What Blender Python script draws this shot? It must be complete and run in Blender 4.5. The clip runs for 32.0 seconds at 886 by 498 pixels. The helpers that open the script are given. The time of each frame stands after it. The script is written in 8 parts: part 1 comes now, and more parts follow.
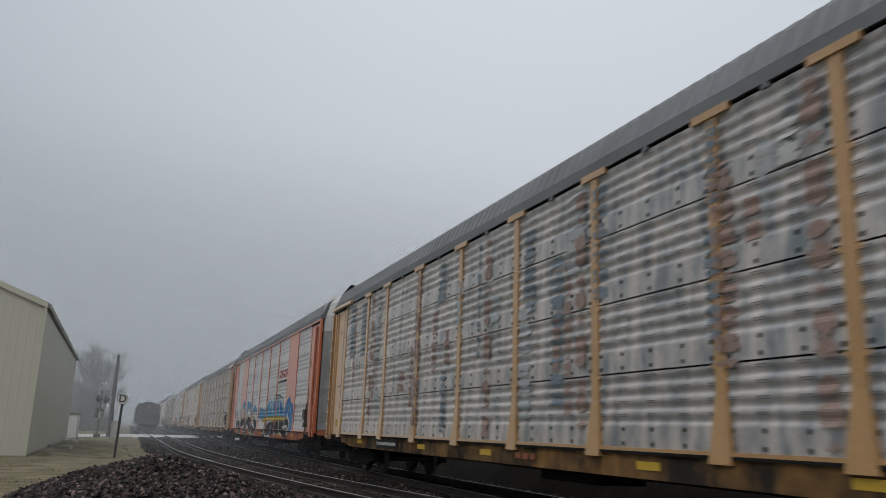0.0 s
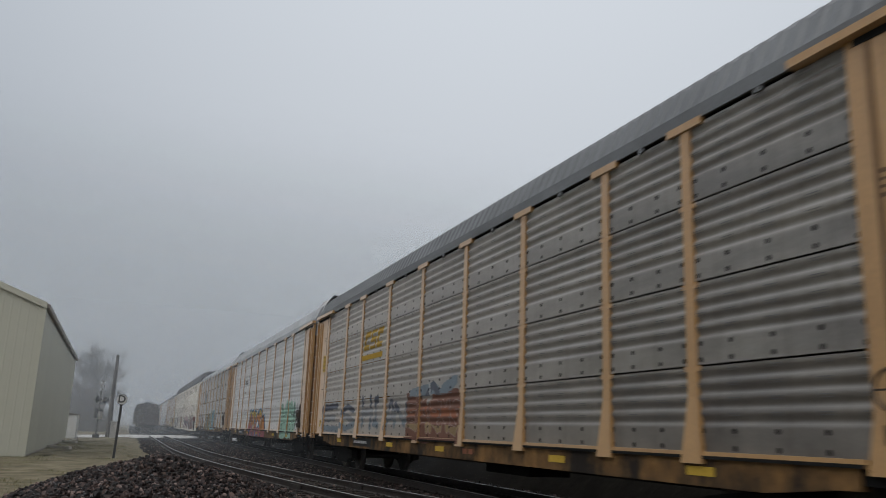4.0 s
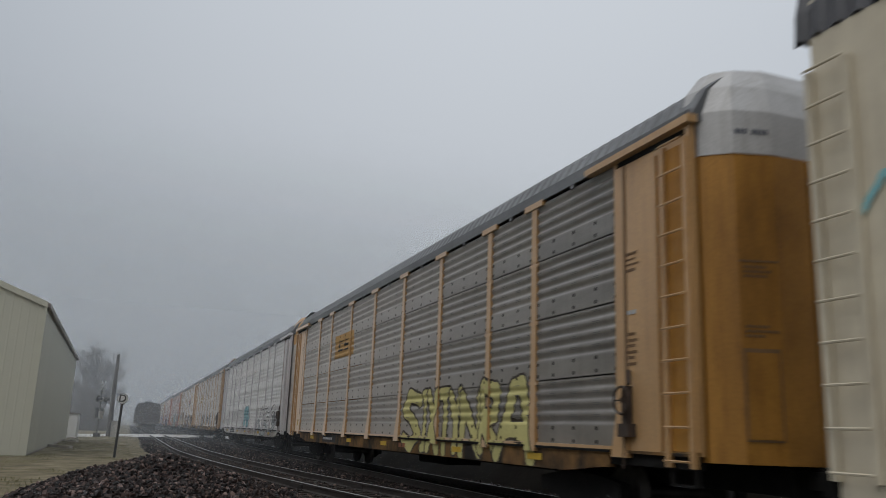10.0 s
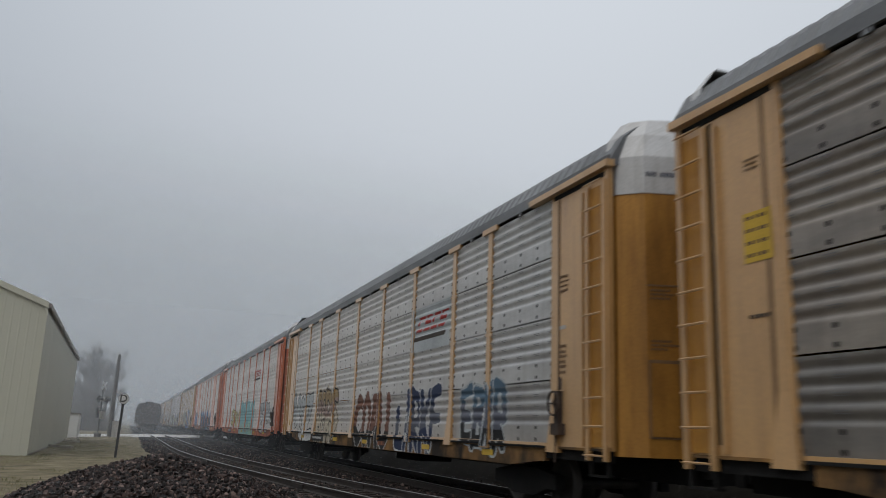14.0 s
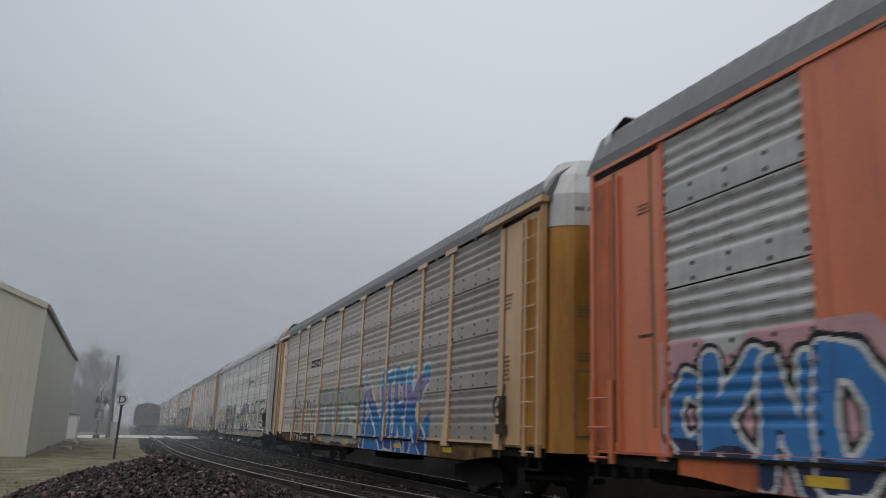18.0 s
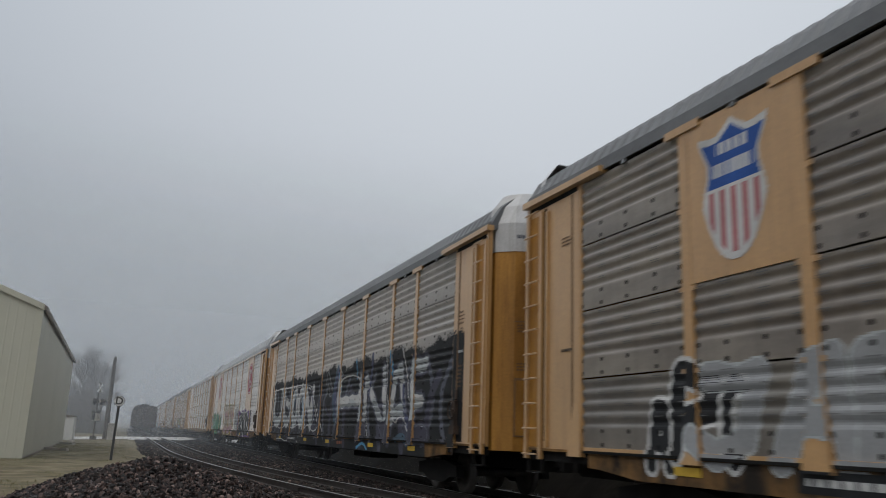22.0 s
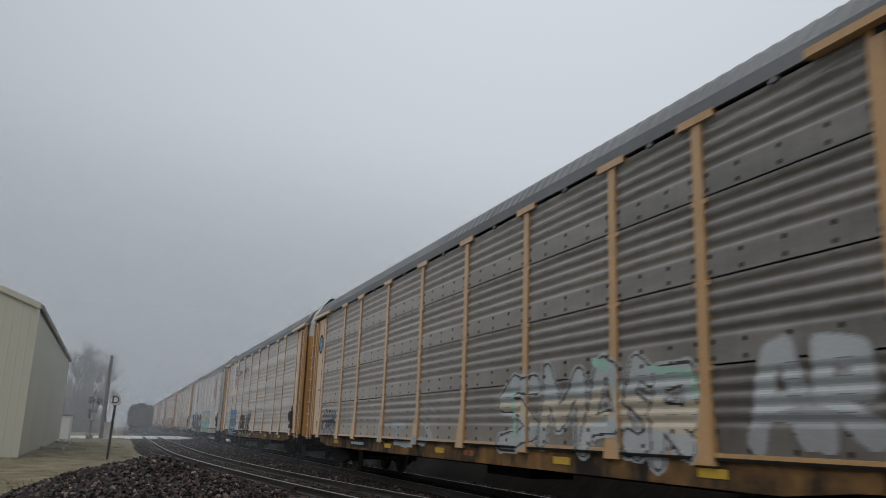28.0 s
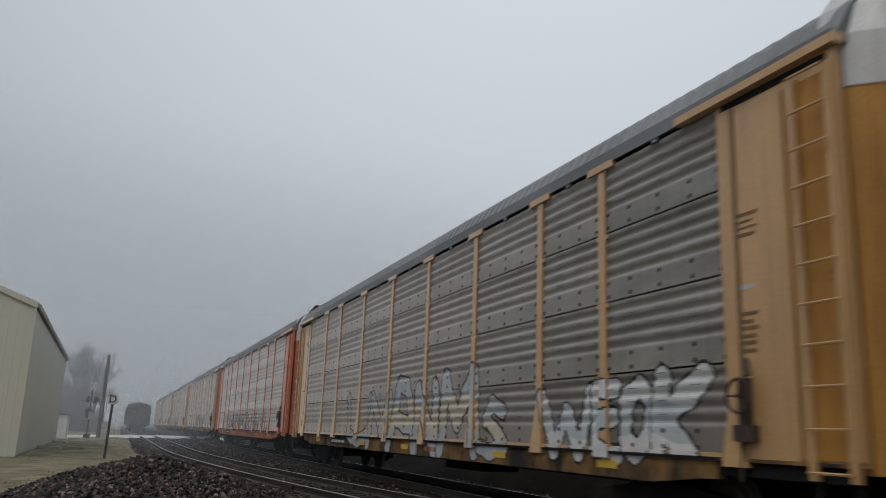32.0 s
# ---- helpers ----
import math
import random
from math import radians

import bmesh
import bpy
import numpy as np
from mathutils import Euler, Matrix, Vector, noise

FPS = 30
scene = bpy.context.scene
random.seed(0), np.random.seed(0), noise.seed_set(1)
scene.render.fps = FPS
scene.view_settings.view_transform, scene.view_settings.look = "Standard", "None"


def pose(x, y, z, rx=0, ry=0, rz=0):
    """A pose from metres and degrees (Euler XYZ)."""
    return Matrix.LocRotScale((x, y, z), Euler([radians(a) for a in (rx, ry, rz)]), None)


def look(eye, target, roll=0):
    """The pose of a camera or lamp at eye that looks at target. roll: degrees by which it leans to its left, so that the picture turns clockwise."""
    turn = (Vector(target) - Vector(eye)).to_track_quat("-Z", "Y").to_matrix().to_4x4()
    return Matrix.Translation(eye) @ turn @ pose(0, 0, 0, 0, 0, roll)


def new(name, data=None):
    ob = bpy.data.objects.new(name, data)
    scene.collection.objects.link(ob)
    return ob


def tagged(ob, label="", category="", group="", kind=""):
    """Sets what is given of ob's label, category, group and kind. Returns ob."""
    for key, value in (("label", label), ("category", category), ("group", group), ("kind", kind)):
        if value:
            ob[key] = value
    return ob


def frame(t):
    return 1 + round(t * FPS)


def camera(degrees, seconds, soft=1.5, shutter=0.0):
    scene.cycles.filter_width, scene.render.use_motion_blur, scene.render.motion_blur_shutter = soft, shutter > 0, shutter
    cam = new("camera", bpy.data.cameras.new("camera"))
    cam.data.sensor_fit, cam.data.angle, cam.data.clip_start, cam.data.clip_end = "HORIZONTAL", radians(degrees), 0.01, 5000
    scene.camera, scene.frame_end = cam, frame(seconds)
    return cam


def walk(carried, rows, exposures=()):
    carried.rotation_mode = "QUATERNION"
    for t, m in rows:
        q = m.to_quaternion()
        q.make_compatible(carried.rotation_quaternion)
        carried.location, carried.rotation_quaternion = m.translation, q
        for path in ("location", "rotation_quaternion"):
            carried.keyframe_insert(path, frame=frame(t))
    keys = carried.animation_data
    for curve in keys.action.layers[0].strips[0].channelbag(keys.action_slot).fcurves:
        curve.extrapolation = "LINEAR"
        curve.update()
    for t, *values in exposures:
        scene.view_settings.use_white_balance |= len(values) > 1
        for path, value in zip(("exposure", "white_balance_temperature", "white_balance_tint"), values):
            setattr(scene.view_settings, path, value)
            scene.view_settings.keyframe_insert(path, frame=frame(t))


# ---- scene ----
# the camera stands beside the line; the main track runs along y at x = MAIN
TURN, TILT, LEAN, EYE = -20.728, 12.889, -2.079, (0.0, 0.0, 1.24)
MAIN, SPEED = 8.04, 21.2
SWAY = [(0.0, -0.041, -0.048), (0.5, 0.012, -0.017), (1.0, 0.012, 0.0), (1.5, 0.0, -0.013), (2.0, -0.008, -0.052), (2.5, 0.008, -0.061),
        (4.5, -0.108, -0.004), (5.0, 0.029, -0.004), (5.5, 0.058, 0.0), (6.0, 0.0, 0.0), (7.0, -0.05, 0.0), (8.0, -0.054, -0.009),
        (8.5, -0.104, -0.013), (9.0, -0.103, 0.045), (9.5, -0.087, 0.004), (10.0, -0.05, -0.07), (10.5, -0.008, -0.056),
        (11.0, 0.004, -0.013), (11.5, 0.054, -0.013), (12.0, 0.016, -0.065), (12.5, -0.012, -0.048), (13.0, 0.0, -0.004),
        (13.5, 0.075, -0.092), (14.0, 0.008, -0.065), (14.5, 0.125, -0.004), (15.0, 0.121, 0.049), (15.5, 0.062, -0.008),
        (17.5, -0.113, -0.004), (18.0, -0.066, 0.013), (18.5, -0.117, 0.119), (19.0, -0.167, 0.114), (19.5, -0.171, 0.114),
        (20.0, -0.228, 0.18), (20.5, -0.236, 0.119), (21.0, -0.296, 0.119), (21.5, -0.292, 0.115), (22.0, -0.24, 0.114),
        (22.5, -0.287, 0.054), (23.0, -0.403, 0.058), (23.5, -0.345, 0.114), (24.0, -0.345, 0.114), (24.5, -0.403, 0.115),
        (25.0, -0.457, 0.054), (25.5, -0.411, -0.004), (27.5, -0.462, 0.114), (28.0, -0.462, 0.058), (28.5, -0.516, 0.063),
        (29.0, -0.524, 0.0), (29.5, -0.52, 0.027), (30.0, -0.487, 0.049), (30.5, -0.516, 0.049), (31.0, -0.586, 0.084),
        (31.5, -0.627, 0.067), (32.0, -0.632, 0.013)]
cam = camera(57.395, 32.0, 0.65, 0.15)
walk(cam, [(t, pose(*EYE, 90 + TILT + dp, LEAN, TURN + dy)) for t, dy, dp in SWAY],
     [(0, 0.0), (8.2, 0.0), (9.0, -0.14), (9.6, -0.13), (10.0, -0.13), (10.6, -0.12), (11.2, -0.06), (12.5, 0.0), (32.0, 0.0)])

# ---- light: an overcast, misty morning ----
world = bpy.data.worlds.new("misty_sky")
scene.world = world
world.use_nodes = True
wn, wl = world.node_tree.nodes, world.node_tree.links
wn.clear()
w_out, w_bg = wn.new("ShaderNodeOutputWorld"), wn.new("ShaderNodeBackground")
w_tc, w_sep, w_ramp = wn.new("ShaderNodeTexCoord"), wn.new("ShaderNodeSeparateXYZ"), wn.new("ShaderNodeValToRGB")
w_sky, w_mix = wn.new("ShaderNodeTexSky"), wn.new("ShaderNodeMixRGB")
w_sky.sky_type, w_sky.sun_disc = "NISHITA", False
w_sky.sun_elevation, w_sky.sun_rotation, w_sky.dust_density = radians(55), radians(203), 6.0
wl.new(w_tc.outputs["Generated"], w_sep.inputs[0])
wl.new(w_sep.outputs["Z"], w_ramp.inputs[0])
w_ramp.color_ramp.interpolation = "B_SPLINE"
stops = w_ramp.color_ramp.elements
for k, (place, rgb) in enumerate(((0.0, (0.24, 0.262, 0.29)), (0.06, (0.325, 0.36, 0.405)), (0.22, (0.665, 0.73, 0.81)), (0.45, (0.84, 0.905, 0.99)), (1.0, (1.36, 1.42, 1.50)))):
    e = stops[k] if k < 1 else (stops[1] if k == 4 else stops.new(place))
    e.position, e.color = place, (*rgb, 1)
stops = sorted(stops, key=lambda e: e.position)
for e, rgb in zip(stops, ((0.24, 0.262, 0.29), (0.325, 0.36, 0.405), (0.665, 0.73, 0.81), (0.83, 0.895, 0.98), (1.36, 1.42, 1.50))):
    e.color = (*rgb, 1)
w_gain = wn.new("ShaderNodeMixRGB")
w_gain.blend_type, w_gain.inputs[0].default_value = "MULTIPLY", 1.0
w_gain.inputs[2].default_value = (0.1, 0.1, 0.1, 1)
wl.new(w_sky.outputs[0], w_gain.inputs[1])
w_mix.inputs[0].default_value = 0.04
wl.new(w_ramp.outputs[0], w_mix.inputs[1])
wl.new(w_gain.outputs[0], w_mix.inputs[2])
# a faint glow where the sun stands behind the cloud
w_dot, w_rg, w_add = wn.new("ShaderNodeVectorMath"), wn.new("ShaderNodeMapRange"), wn.new("ShaderNodeMixRGB")
w_dot.operation = "DOT_PRODUCT"
w_dot.inputs[1].default_value = (0.45, 0.80, 0.40)
wl.new(w_tc.outputs["Generated"], w_dot.inputs[0])
w_rg.inputs["From Min"].default_value, w_rg.inputs["From Max"].default_value = 0.80, 1.0
wl.new(w_dot.outputs["Value"], w_rg.inputs["Value"])
w_add.blend_type, w_add.inputs[2].default_value = "ADD", (0.125, 0.125, 0.125, 1)
wl.new(w_rg.outputs[0], w_add.inputs[0])
wl.new(w_mix.outputs[0], w_add.inputs[1])
wl.new(w_add.outputs[0], w_bg.inputs[0])
w_bg.inputs[1].default_value = 1.0
wl.new(w_bg.outputs[0], w_out.inputs[0])
sun = bpy.data.lights.new("veiled_sun", "SUN")
sun.energy, sun.angle, sun.color = 1.15, radians(60), (1.0, 0.965, 0.92)
sun_ob = new("veiled_sun", sun)
sun_ob.matrix_world = look((-36, -22, 76), (0, 0, 0))
scene.cycles.transparent_max_bounces = 32

# ---- materials ----
def material(name):
    m = bpy.data.materials.new(name)
    m.use_nodes = True
    return m, m.node_tree.nodes, m.node_tree.links, m.node_tree.nodes["Principled BSDF"]


def ramp(n, pairs):
    r = n.new("ShaderNodeValToRGB")
    el = r.color_ramp.elements
    while len(el) < len(pairs):
        el.new(0.5)
    for e, (p, c) in zip(el, pairs):
        e.position, e.color = p, (c[0], c[1], c[2], 1)
    return r


def surface(name, base, dark, rough=0.6, metal=0.0, scale=1.5, stretch=(1, 1, 1), fine=40.0, bump=0.15, mid=0.5, spread=0.22, tint=0.0, sheen=0.5, streak=0.0, dust=0.0):
    """Paint or earth with dirt at a large scale and grain at a small one; stretch draws the dirt out into streaks, dust lays a dry film on it."""
    m, n, l, b = material(name)
    tc, mp = n.new("ShaderNodeTexCoord"), n.new("ShaderNodeMapping")
    mp.inputs["Scale"].default_value = stretch
    l.new(tc.outputs["Object"], mp.inputs[0])
    big, small = n.new("ShaderNodeTexNoise"), n.new("ShaderNodeTexNoise")
    big.inputs["Scale"].default_value, big.inputs["Detail"].default_value, big.inputs["Roughness"].default_value = scale, 6, 0.62
    small.inputs["Scale"].default_value, small.inputs["Detail"].default_value = fine, 3
    l.new(mp.outputs[0], big.inputs["Vector"])
    l.new(tc.outputs["Object"], small.inputs["Vector"])
    r = ramp(n, [(mid - spread, dark), (mid + spread, base)])
    l.new(big.outputs["Fac"], r.inputs[0])
    mx = n.new("ShaderNodeMixRGB")
    mx.blend_type, mx.inputs[0].default_value = "OVERLAY", 0.24
    l.new(r.outputs[0], mx.inputs[1])
    l.new(small.outputs["Fac"], mx.inputs[2])
    out = mx
    if streak:
        run, rmap, rr, dirt = n.new("ShaderNodeTexNoise"), n.new("ShaderNodeMapping"), n.new("ShaderNodeMapRange"), n.new("ShaderNodeMixRGB")
        rmap.inputs["Scale"].default_value = (1, 9, 0.55)
        run.inputs["Scale"].default_value, run.inputs["Detail"].default_value, run.inputs["Roughness"].default_value = 1.0, 5, 0.7
        l.new(tc.outputs["Object"], rmap.inputs[0])
        l.new(rmap.outputs[0], run.inputs["Vector"])
        l.new(run.outputs["Fac"], rr.inputs["Value"])
        rr.inputs["From Min"].default_value, rr.inputs["From Max"].default_value, rr.inputs["To Max"].default_value = 0.48, 0.70, streak
        dirt.blend_type, dirt.inputs[2].default_value = "MULTIPLY", (0.42, 0.36, 0.30, 1)
        l.new(rr.outputs[0], dirt.inputs[0])
        l.new(mx.outputs[0], dirt.inputs[1])
        mx = out = dirt
    if tint:
        info, hue = n.new("ShaderNodeObjectInfo"), n.new("ShaderNodeHueSaturation")
        rg = n.new("ShaderNodeMapRange")
        rg.inputs["To Min"].default_value, rg.inputs["To Max"].default_value = 1 - tint, 1 + tint
        l.new(info.outputs["Random"], rg.inputs["Value"])
        l.new(rg.outputs[0], hue.inputs["Value"])
        l.new(mx.outputs[0], hue.inputs["Color"])
        out = hue
    l.new(out.outputs[0], b.inputs["Base Color"])
    b.inputs["Roughness"].default_value, b.inputs["Metallic"].default_value, b.inputs["Specular IOR Level"].default_value = rough, metal, sheen
    b.inputs["Sheen Weight"].default_value, b.inputs["Sheen Roughness"].default_value, b.inputs["Sheen Tint"].default_value = dust, 0.4, (0.9, 0.84, 0.78, 1)
    if bump:
        bp = n.new("ShaderNodeBump")
        bp.inputs["Strength"].default_value, bp.inputs["Distance"].default_value = bump, 0.02
        l.new(small.outputs["Fac"], bp.inputs["Height"])
        l.new(bp.outputs[0], b.inputs["Normal"])
    return m


YELLOW = surface("yellow_paint", (0.45, 0.25, 0.083), (0.32, 0.172, 0.056), 0.40, 0, 0.9, (1, 1, 0.35), 25, 0.03, 0.42, 0.2, sheen=0.9, streak=0.35, dust=0.9)
YELLOW_DIRTY = surface("grimy_yellow_paint", (0.27, 0.145, 0.05), (0.022, 0.018, 0.015), 0.7, 0, 1.5, (1, 0.8, 0.6), 25, 0.08, 0.53, 0.13, sheen=0.2, streak=0.5)
YELLOW_DULL = surface("deep_yellow_paint", (0.46, 0.222, 0.040), (0.24, 0.112, 0.022), 0.5, 0, 0.8, (1, 1, 0.3), 25, 0.04, 0.48, 0.2, streak=0.6, sheen=0.3)
ORANGE = surface("orange_paint", (0.56, 0.13, 0.035), (0.36, 0.08, 0.025), 0.42, 0, 0.9, (1, 1, 0.3), 25, 0.05, 0.42, 0.2, sheen=0.9, streak=0.4, dust=0.6)
ORANGE_DIRTY = surface("grimy_orange_paint", (0.45, 0.11, 0.035), (0.13, 0.05, 0.03), 0.65, 0, 1.1, (1, 1, 0.6), 25, 0.08, 0.45, 0.16)
WHITE = surface("grey_white_paint", (0.62, 0.60, 0.60), (0.44, 0.42, 0.42), 0.55, 0, 0.8, (1, 1, 0.3), 25, 0.05, 0.42, 0.2, streak=0.4)
WHITE_DIRTY = surface("grimy_white_paint", (0.52, 0.49, 0.46), (0.22, 0.18, 0.15), 0.65, 0, 1.1, (1, 1, 0.6), 25, 0.08, 0.45, 0.16)
GABLE = surface("bare_white_metal", (0.52, 0.52, 0.52), (0.37, 0.36, 0.35), 0.5, 0.1, 1.2, (1, 1, 0.3), 30, 0.05, streak=0.4)
CREAM = surface("cream_paint", (0.54, 0.48, 0.365), (0.49, 0.435, 0.33), 0.5, 0, 0.35, (1, 1.6, 0.25), 3, 0.0, 0.45, 0.3, streak=0.18, dust=0.6)
PANELS = {
    "patched": surface("patchy_grey_sheet", (0.49, 0.455, 0.425), (0.125, 0.155, 0.175), 0.36, 0.1, 1.5, (1, 2.6, 0.9), 30, 0.08, 0.47, 0.14, 0.10, streak=0.3, sheen=0.9, dust=0.85),
    "grey": surface("galvanised_sheet", (0.38, 0.388, 0.388), (0.21, 0.214, 0.214), 0.36, 0.1, 0.8, (1, 0.5, 2.5), 30, 0.08, 0.45, 0.2, 0.1, streak=0.45, sheen=0.9, dust=0.85),
    "dark": surface("sooty_galvanised_sheet", (0.205, 0.190, 0.168), (0.082, 0.074, 0.064), 0.36, 0.1, 0.8, (1, 0.5, 2.5), 30, 0.08, 0.48, 0.2, 0.12, streak=0.45, sheen=0.9, dust=0.85),
    "brown": surface("rust_stained_galvanised_sheet", (0.215, 0.183, 0.148), (0.080, 0.064, 0.050), 0.36, 0.1, 0.8, (1, 0.5, 2.5), 30, 0.08, 0.48, 0.2, 0.12, streak=0.45, sheen=0.9, dust=0.85),
    "soot": surface("soot_blackened_sheet", (0.165, 0.151, 0.132), (0.066, 0.059, 0.050), 0.36, 0.1, 0.8, (1, 0.5, 2.5), 30, 0.08, 0.48, 0.2, 0.12, streak=0.45, sheen=0.9, dust=0.85),
    "low": surface("dark_lower_sheet", (0.16, 0.144, 0.122), (0.055, 0.048, 0.041), 0.36, 0.1, 1.0, (1, 0.7, 1.6), 30, 0.08, 0.5, 0.2, 0.12, streak=0.45, sheen=0.9, dust=0.85),
    "mid": surface("weathered_galvanised_sheet", (0.30, 0.30, 0.295), (0.15, 0.15, 0.147), 0.36, 0.1, 0.8, (1, 0.5, 2.5), 30, 0.08, 0.46, 0.2, 0.12, streak=0.45, sheen=0.9, dust=0.85),
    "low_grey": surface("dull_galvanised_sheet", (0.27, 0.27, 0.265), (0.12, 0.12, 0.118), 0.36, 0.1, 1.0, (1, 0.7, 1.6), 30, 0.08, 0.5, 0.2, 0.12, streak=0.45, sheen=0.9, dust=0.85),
    "slat": surface("dark_slatted_sheet", (0.25, 0.244, 0.234), (0.125, 0.122, 0.117), 0.36, 0.1, 1.0, (1, 0.5, 2.0), 30, 0.08, 0.5, 0.2, 0.1, streak=0.45, sheen=0.9, dust=0.85),
    "light": surface("pale_galvanised_sheet", (0.58, 0.605, 0.62), (0.36, 0.372, 0.378), 0.36, 0.1, 0.7, (1, 0.4, 2.0), 30, 0.06, 0.45, 0.2, 0.06, streak=0.3, sheen=0.9, dust=0.85),
    "blue": surface("blue_grey_sheet", (0.36, 0.41, 0.455), (0.225, 0.26, 0.295), 0.36, 0.1, 0.7, (1, 0.4, 2.0), 30, 0.06, 0.45, 0.2, 0.07, streak=0.45, sheen=0.9, dust=0.85),
    "white": surface("white_grey_sheet", (0.50, 0.533, 0.55), (0.33, 0.355, 0.365), 0.36, 0.1, 0.7, (1, 0.4, 2.0), 30, 0.06, 0.45, 0.2, 0.06, streak=0.25, sheen=0.9, dust=0.85),
}
ROOF = surface("grey_roof_sheet", (0.17, 0.175, 0.18), (0.115, 0.117, 0.12), 0.5, 0.3, 0.6, (1, 1, 1), 20, 0.05)
ROOF_PALE = surface("pale_roof_sheet", (0.44, 0.45, 0.455), (0.33, 0.335, 0.34), 0.45, 0.3, 0.6, (1, 1, 1), 20, 0.05)
ROOF_DARK = surface("dark_grey_roof_sheet", (0.10, 0.10, 0.108), (0.06, 0.06, 0.065), 0.6, 0.2, 0.6, (1, 1, 1), 20, 0.05)
BLACK = surface("black_running_gear", (0.018, 0.017, 0.016), (0.008, 0.008, 0.008), 0.8, 0.0, 3.0, (1, 1, 1), 40, 0.1, sheen=0.12)
HOLE = surface("dark_opening", (0.02, 0.02, 0.02), (0.012, 0.012, 0.012), 0.9, 0, 3.0, (1, 1, 1), 40, 0, sheen=0.1)
SLOT = surface("vent_slot", (0.14, 0.142, 0.145), (0.10, 0.10, 0.10), 0.8, 0, 3.0, (1, 1, 1), 40, 0)
DARK_BACKING = surface("dark_backing", (0.016, 0.014, 0.011), (0.007, 0.006, 0.005), 0.95, 0, 1.2, (1, 1, 1), 6, 0.8, sheen=0.05)
RUSTGEAR = surface("rusty_gear", (0.07, 0.045, 0.032), (0.025, 0.02, 0.017), 0.8, 0.2, 4.0, (1, 1, 1), 40, 0.1)
STEEL = surface("worn_steel", (0.09, 0.08, 0.07), (0.04, 0.035, 0.03), 0.6, 0.3, 3.0, (1, 1, 1), 60, 0.05)
RAIL = surface("rusty_rail_side", (0.032, 0.023, 0.019), (0.014, 0.011, 0.0095), 0.75, 0.1, 3.0, (1, 1, 1), 60, 0.1)
RAILTOP = surface("polished_rail_head", (0.34, 0.335, 0.33), (0.22, 0.215, 0.21), 0.35, 0.8, 2.0, (1, 1, 1), 60, 0.02)
TIE = surface("creosoted_tie_wood", (0.05, 0.04, 0.034), (0.022, 0.019, 0.017), 0.9, 0, 4.0, (1, 1, 1), 50, 0.3, sheen=0.15)
BALLAST = surface("track_ballast", (0.016, 0.014, 0.013), (0.005, 0.0043, 0.004), 0.95, 0, 12.0, (1, 1, 1), 30, 1.0, 0.5, 0.15, sheen=0.05)
STONE = surface("broken_ballast_stone", (0.07, 0.055, 0.05), (0.025, 0.021, 0.02), 0.9, 0, 6.0, (1, 1, 1), 60, 0.3, 0.5, 0.2, sheen=0.12)
SOIL = surface("dry_grass_and_dirt", (0.225, 0.192, 0.13), (0.075, 0.066, 0.038), 0.95, 0, 1.3, (1, 1, 1), 14, 0.8, 0.5, 0.2, sheen=0.1)
ROADTOP = surface("pale_gravel_road", (0.60, 0.59, 0.57), (0.45, 0.44, 0.42), 0.9, 0, 1.5, (1, 1, 1), 20, 0.4)
SHEDWALL = surface("pale_ribbed_shed_sheet", (0.50, 0.485, 0.395), (0.465, 0.45, 0.36), 0.55, 0.05, 0.5, (1, 1, 0.3), 15, 0.03)
SEAM_SHADE = surface("brown_seam_and_shade", (0.20, 0.113, 0.05), (0.085, 0.054, 0.032), 0.7, 0.1, 1.3, (1, 1, 0.4), 30, 0.08, 0.45, 0.2)
SHEDROOF = surface("brown_roof_trim", (0.26, 0.22, 0.19), (0.18, 0.15, 0.13), 0.5, 0.1, 1.0, (1, 1, 1), 20, 0.05)
TIMBER = surface("weathered_timber", (0.48, 0.45, 0.40), (0.34, 0.31, 0.27), 0.85, 0, 2.0, (1, 1, 0.2), 40, 0.3)
POLEWOOD = surface("dark_pole_wood", (0.09, 0.075, 0.065), (0.05, 0.042, 0.037), 0.85, 0, 2.0, (4, 4, 0.3), 40, 0.3)
BARK = surface("grey_bark", (0.20, 0.19, 0.185), (0.13, 0.12, 0.115), 0.9, 0, 3.0, (1, 1, 0.5), 40, 0.4)
IRON = surface("dark_painted_iron", (0.05, 0.048, 0.047), (0.03, 0.028, 0.027), 0.6, 0.3, 3.0, (1, 1, 1), 40, 0.1)
SIGNWHITE = surface("white_sign_enamel", (0.72, 0.72, 0.71), (0.58, 0.57, 0.55), 0.5, 0, 3.0, (1, 1, 1), 30, 0.03)
RUSTBROWN = surface("rust_brown_car_paint", (0.06, 0.042, 0.038), (0.03, 0.024, 0.023), 0.75, 0.1, 0.9, (1, 1, 0.5), 20, 0.1)


def plain(name, rgb, rough=0.6, vary=0.25, sheen=0.5):
    return surface(name, rgb, tuple(c * (1 - vary) for c in rgb), rough, 0, 1.6, (1, 1, 0.6), 30, 0.04, sheen=sheen)


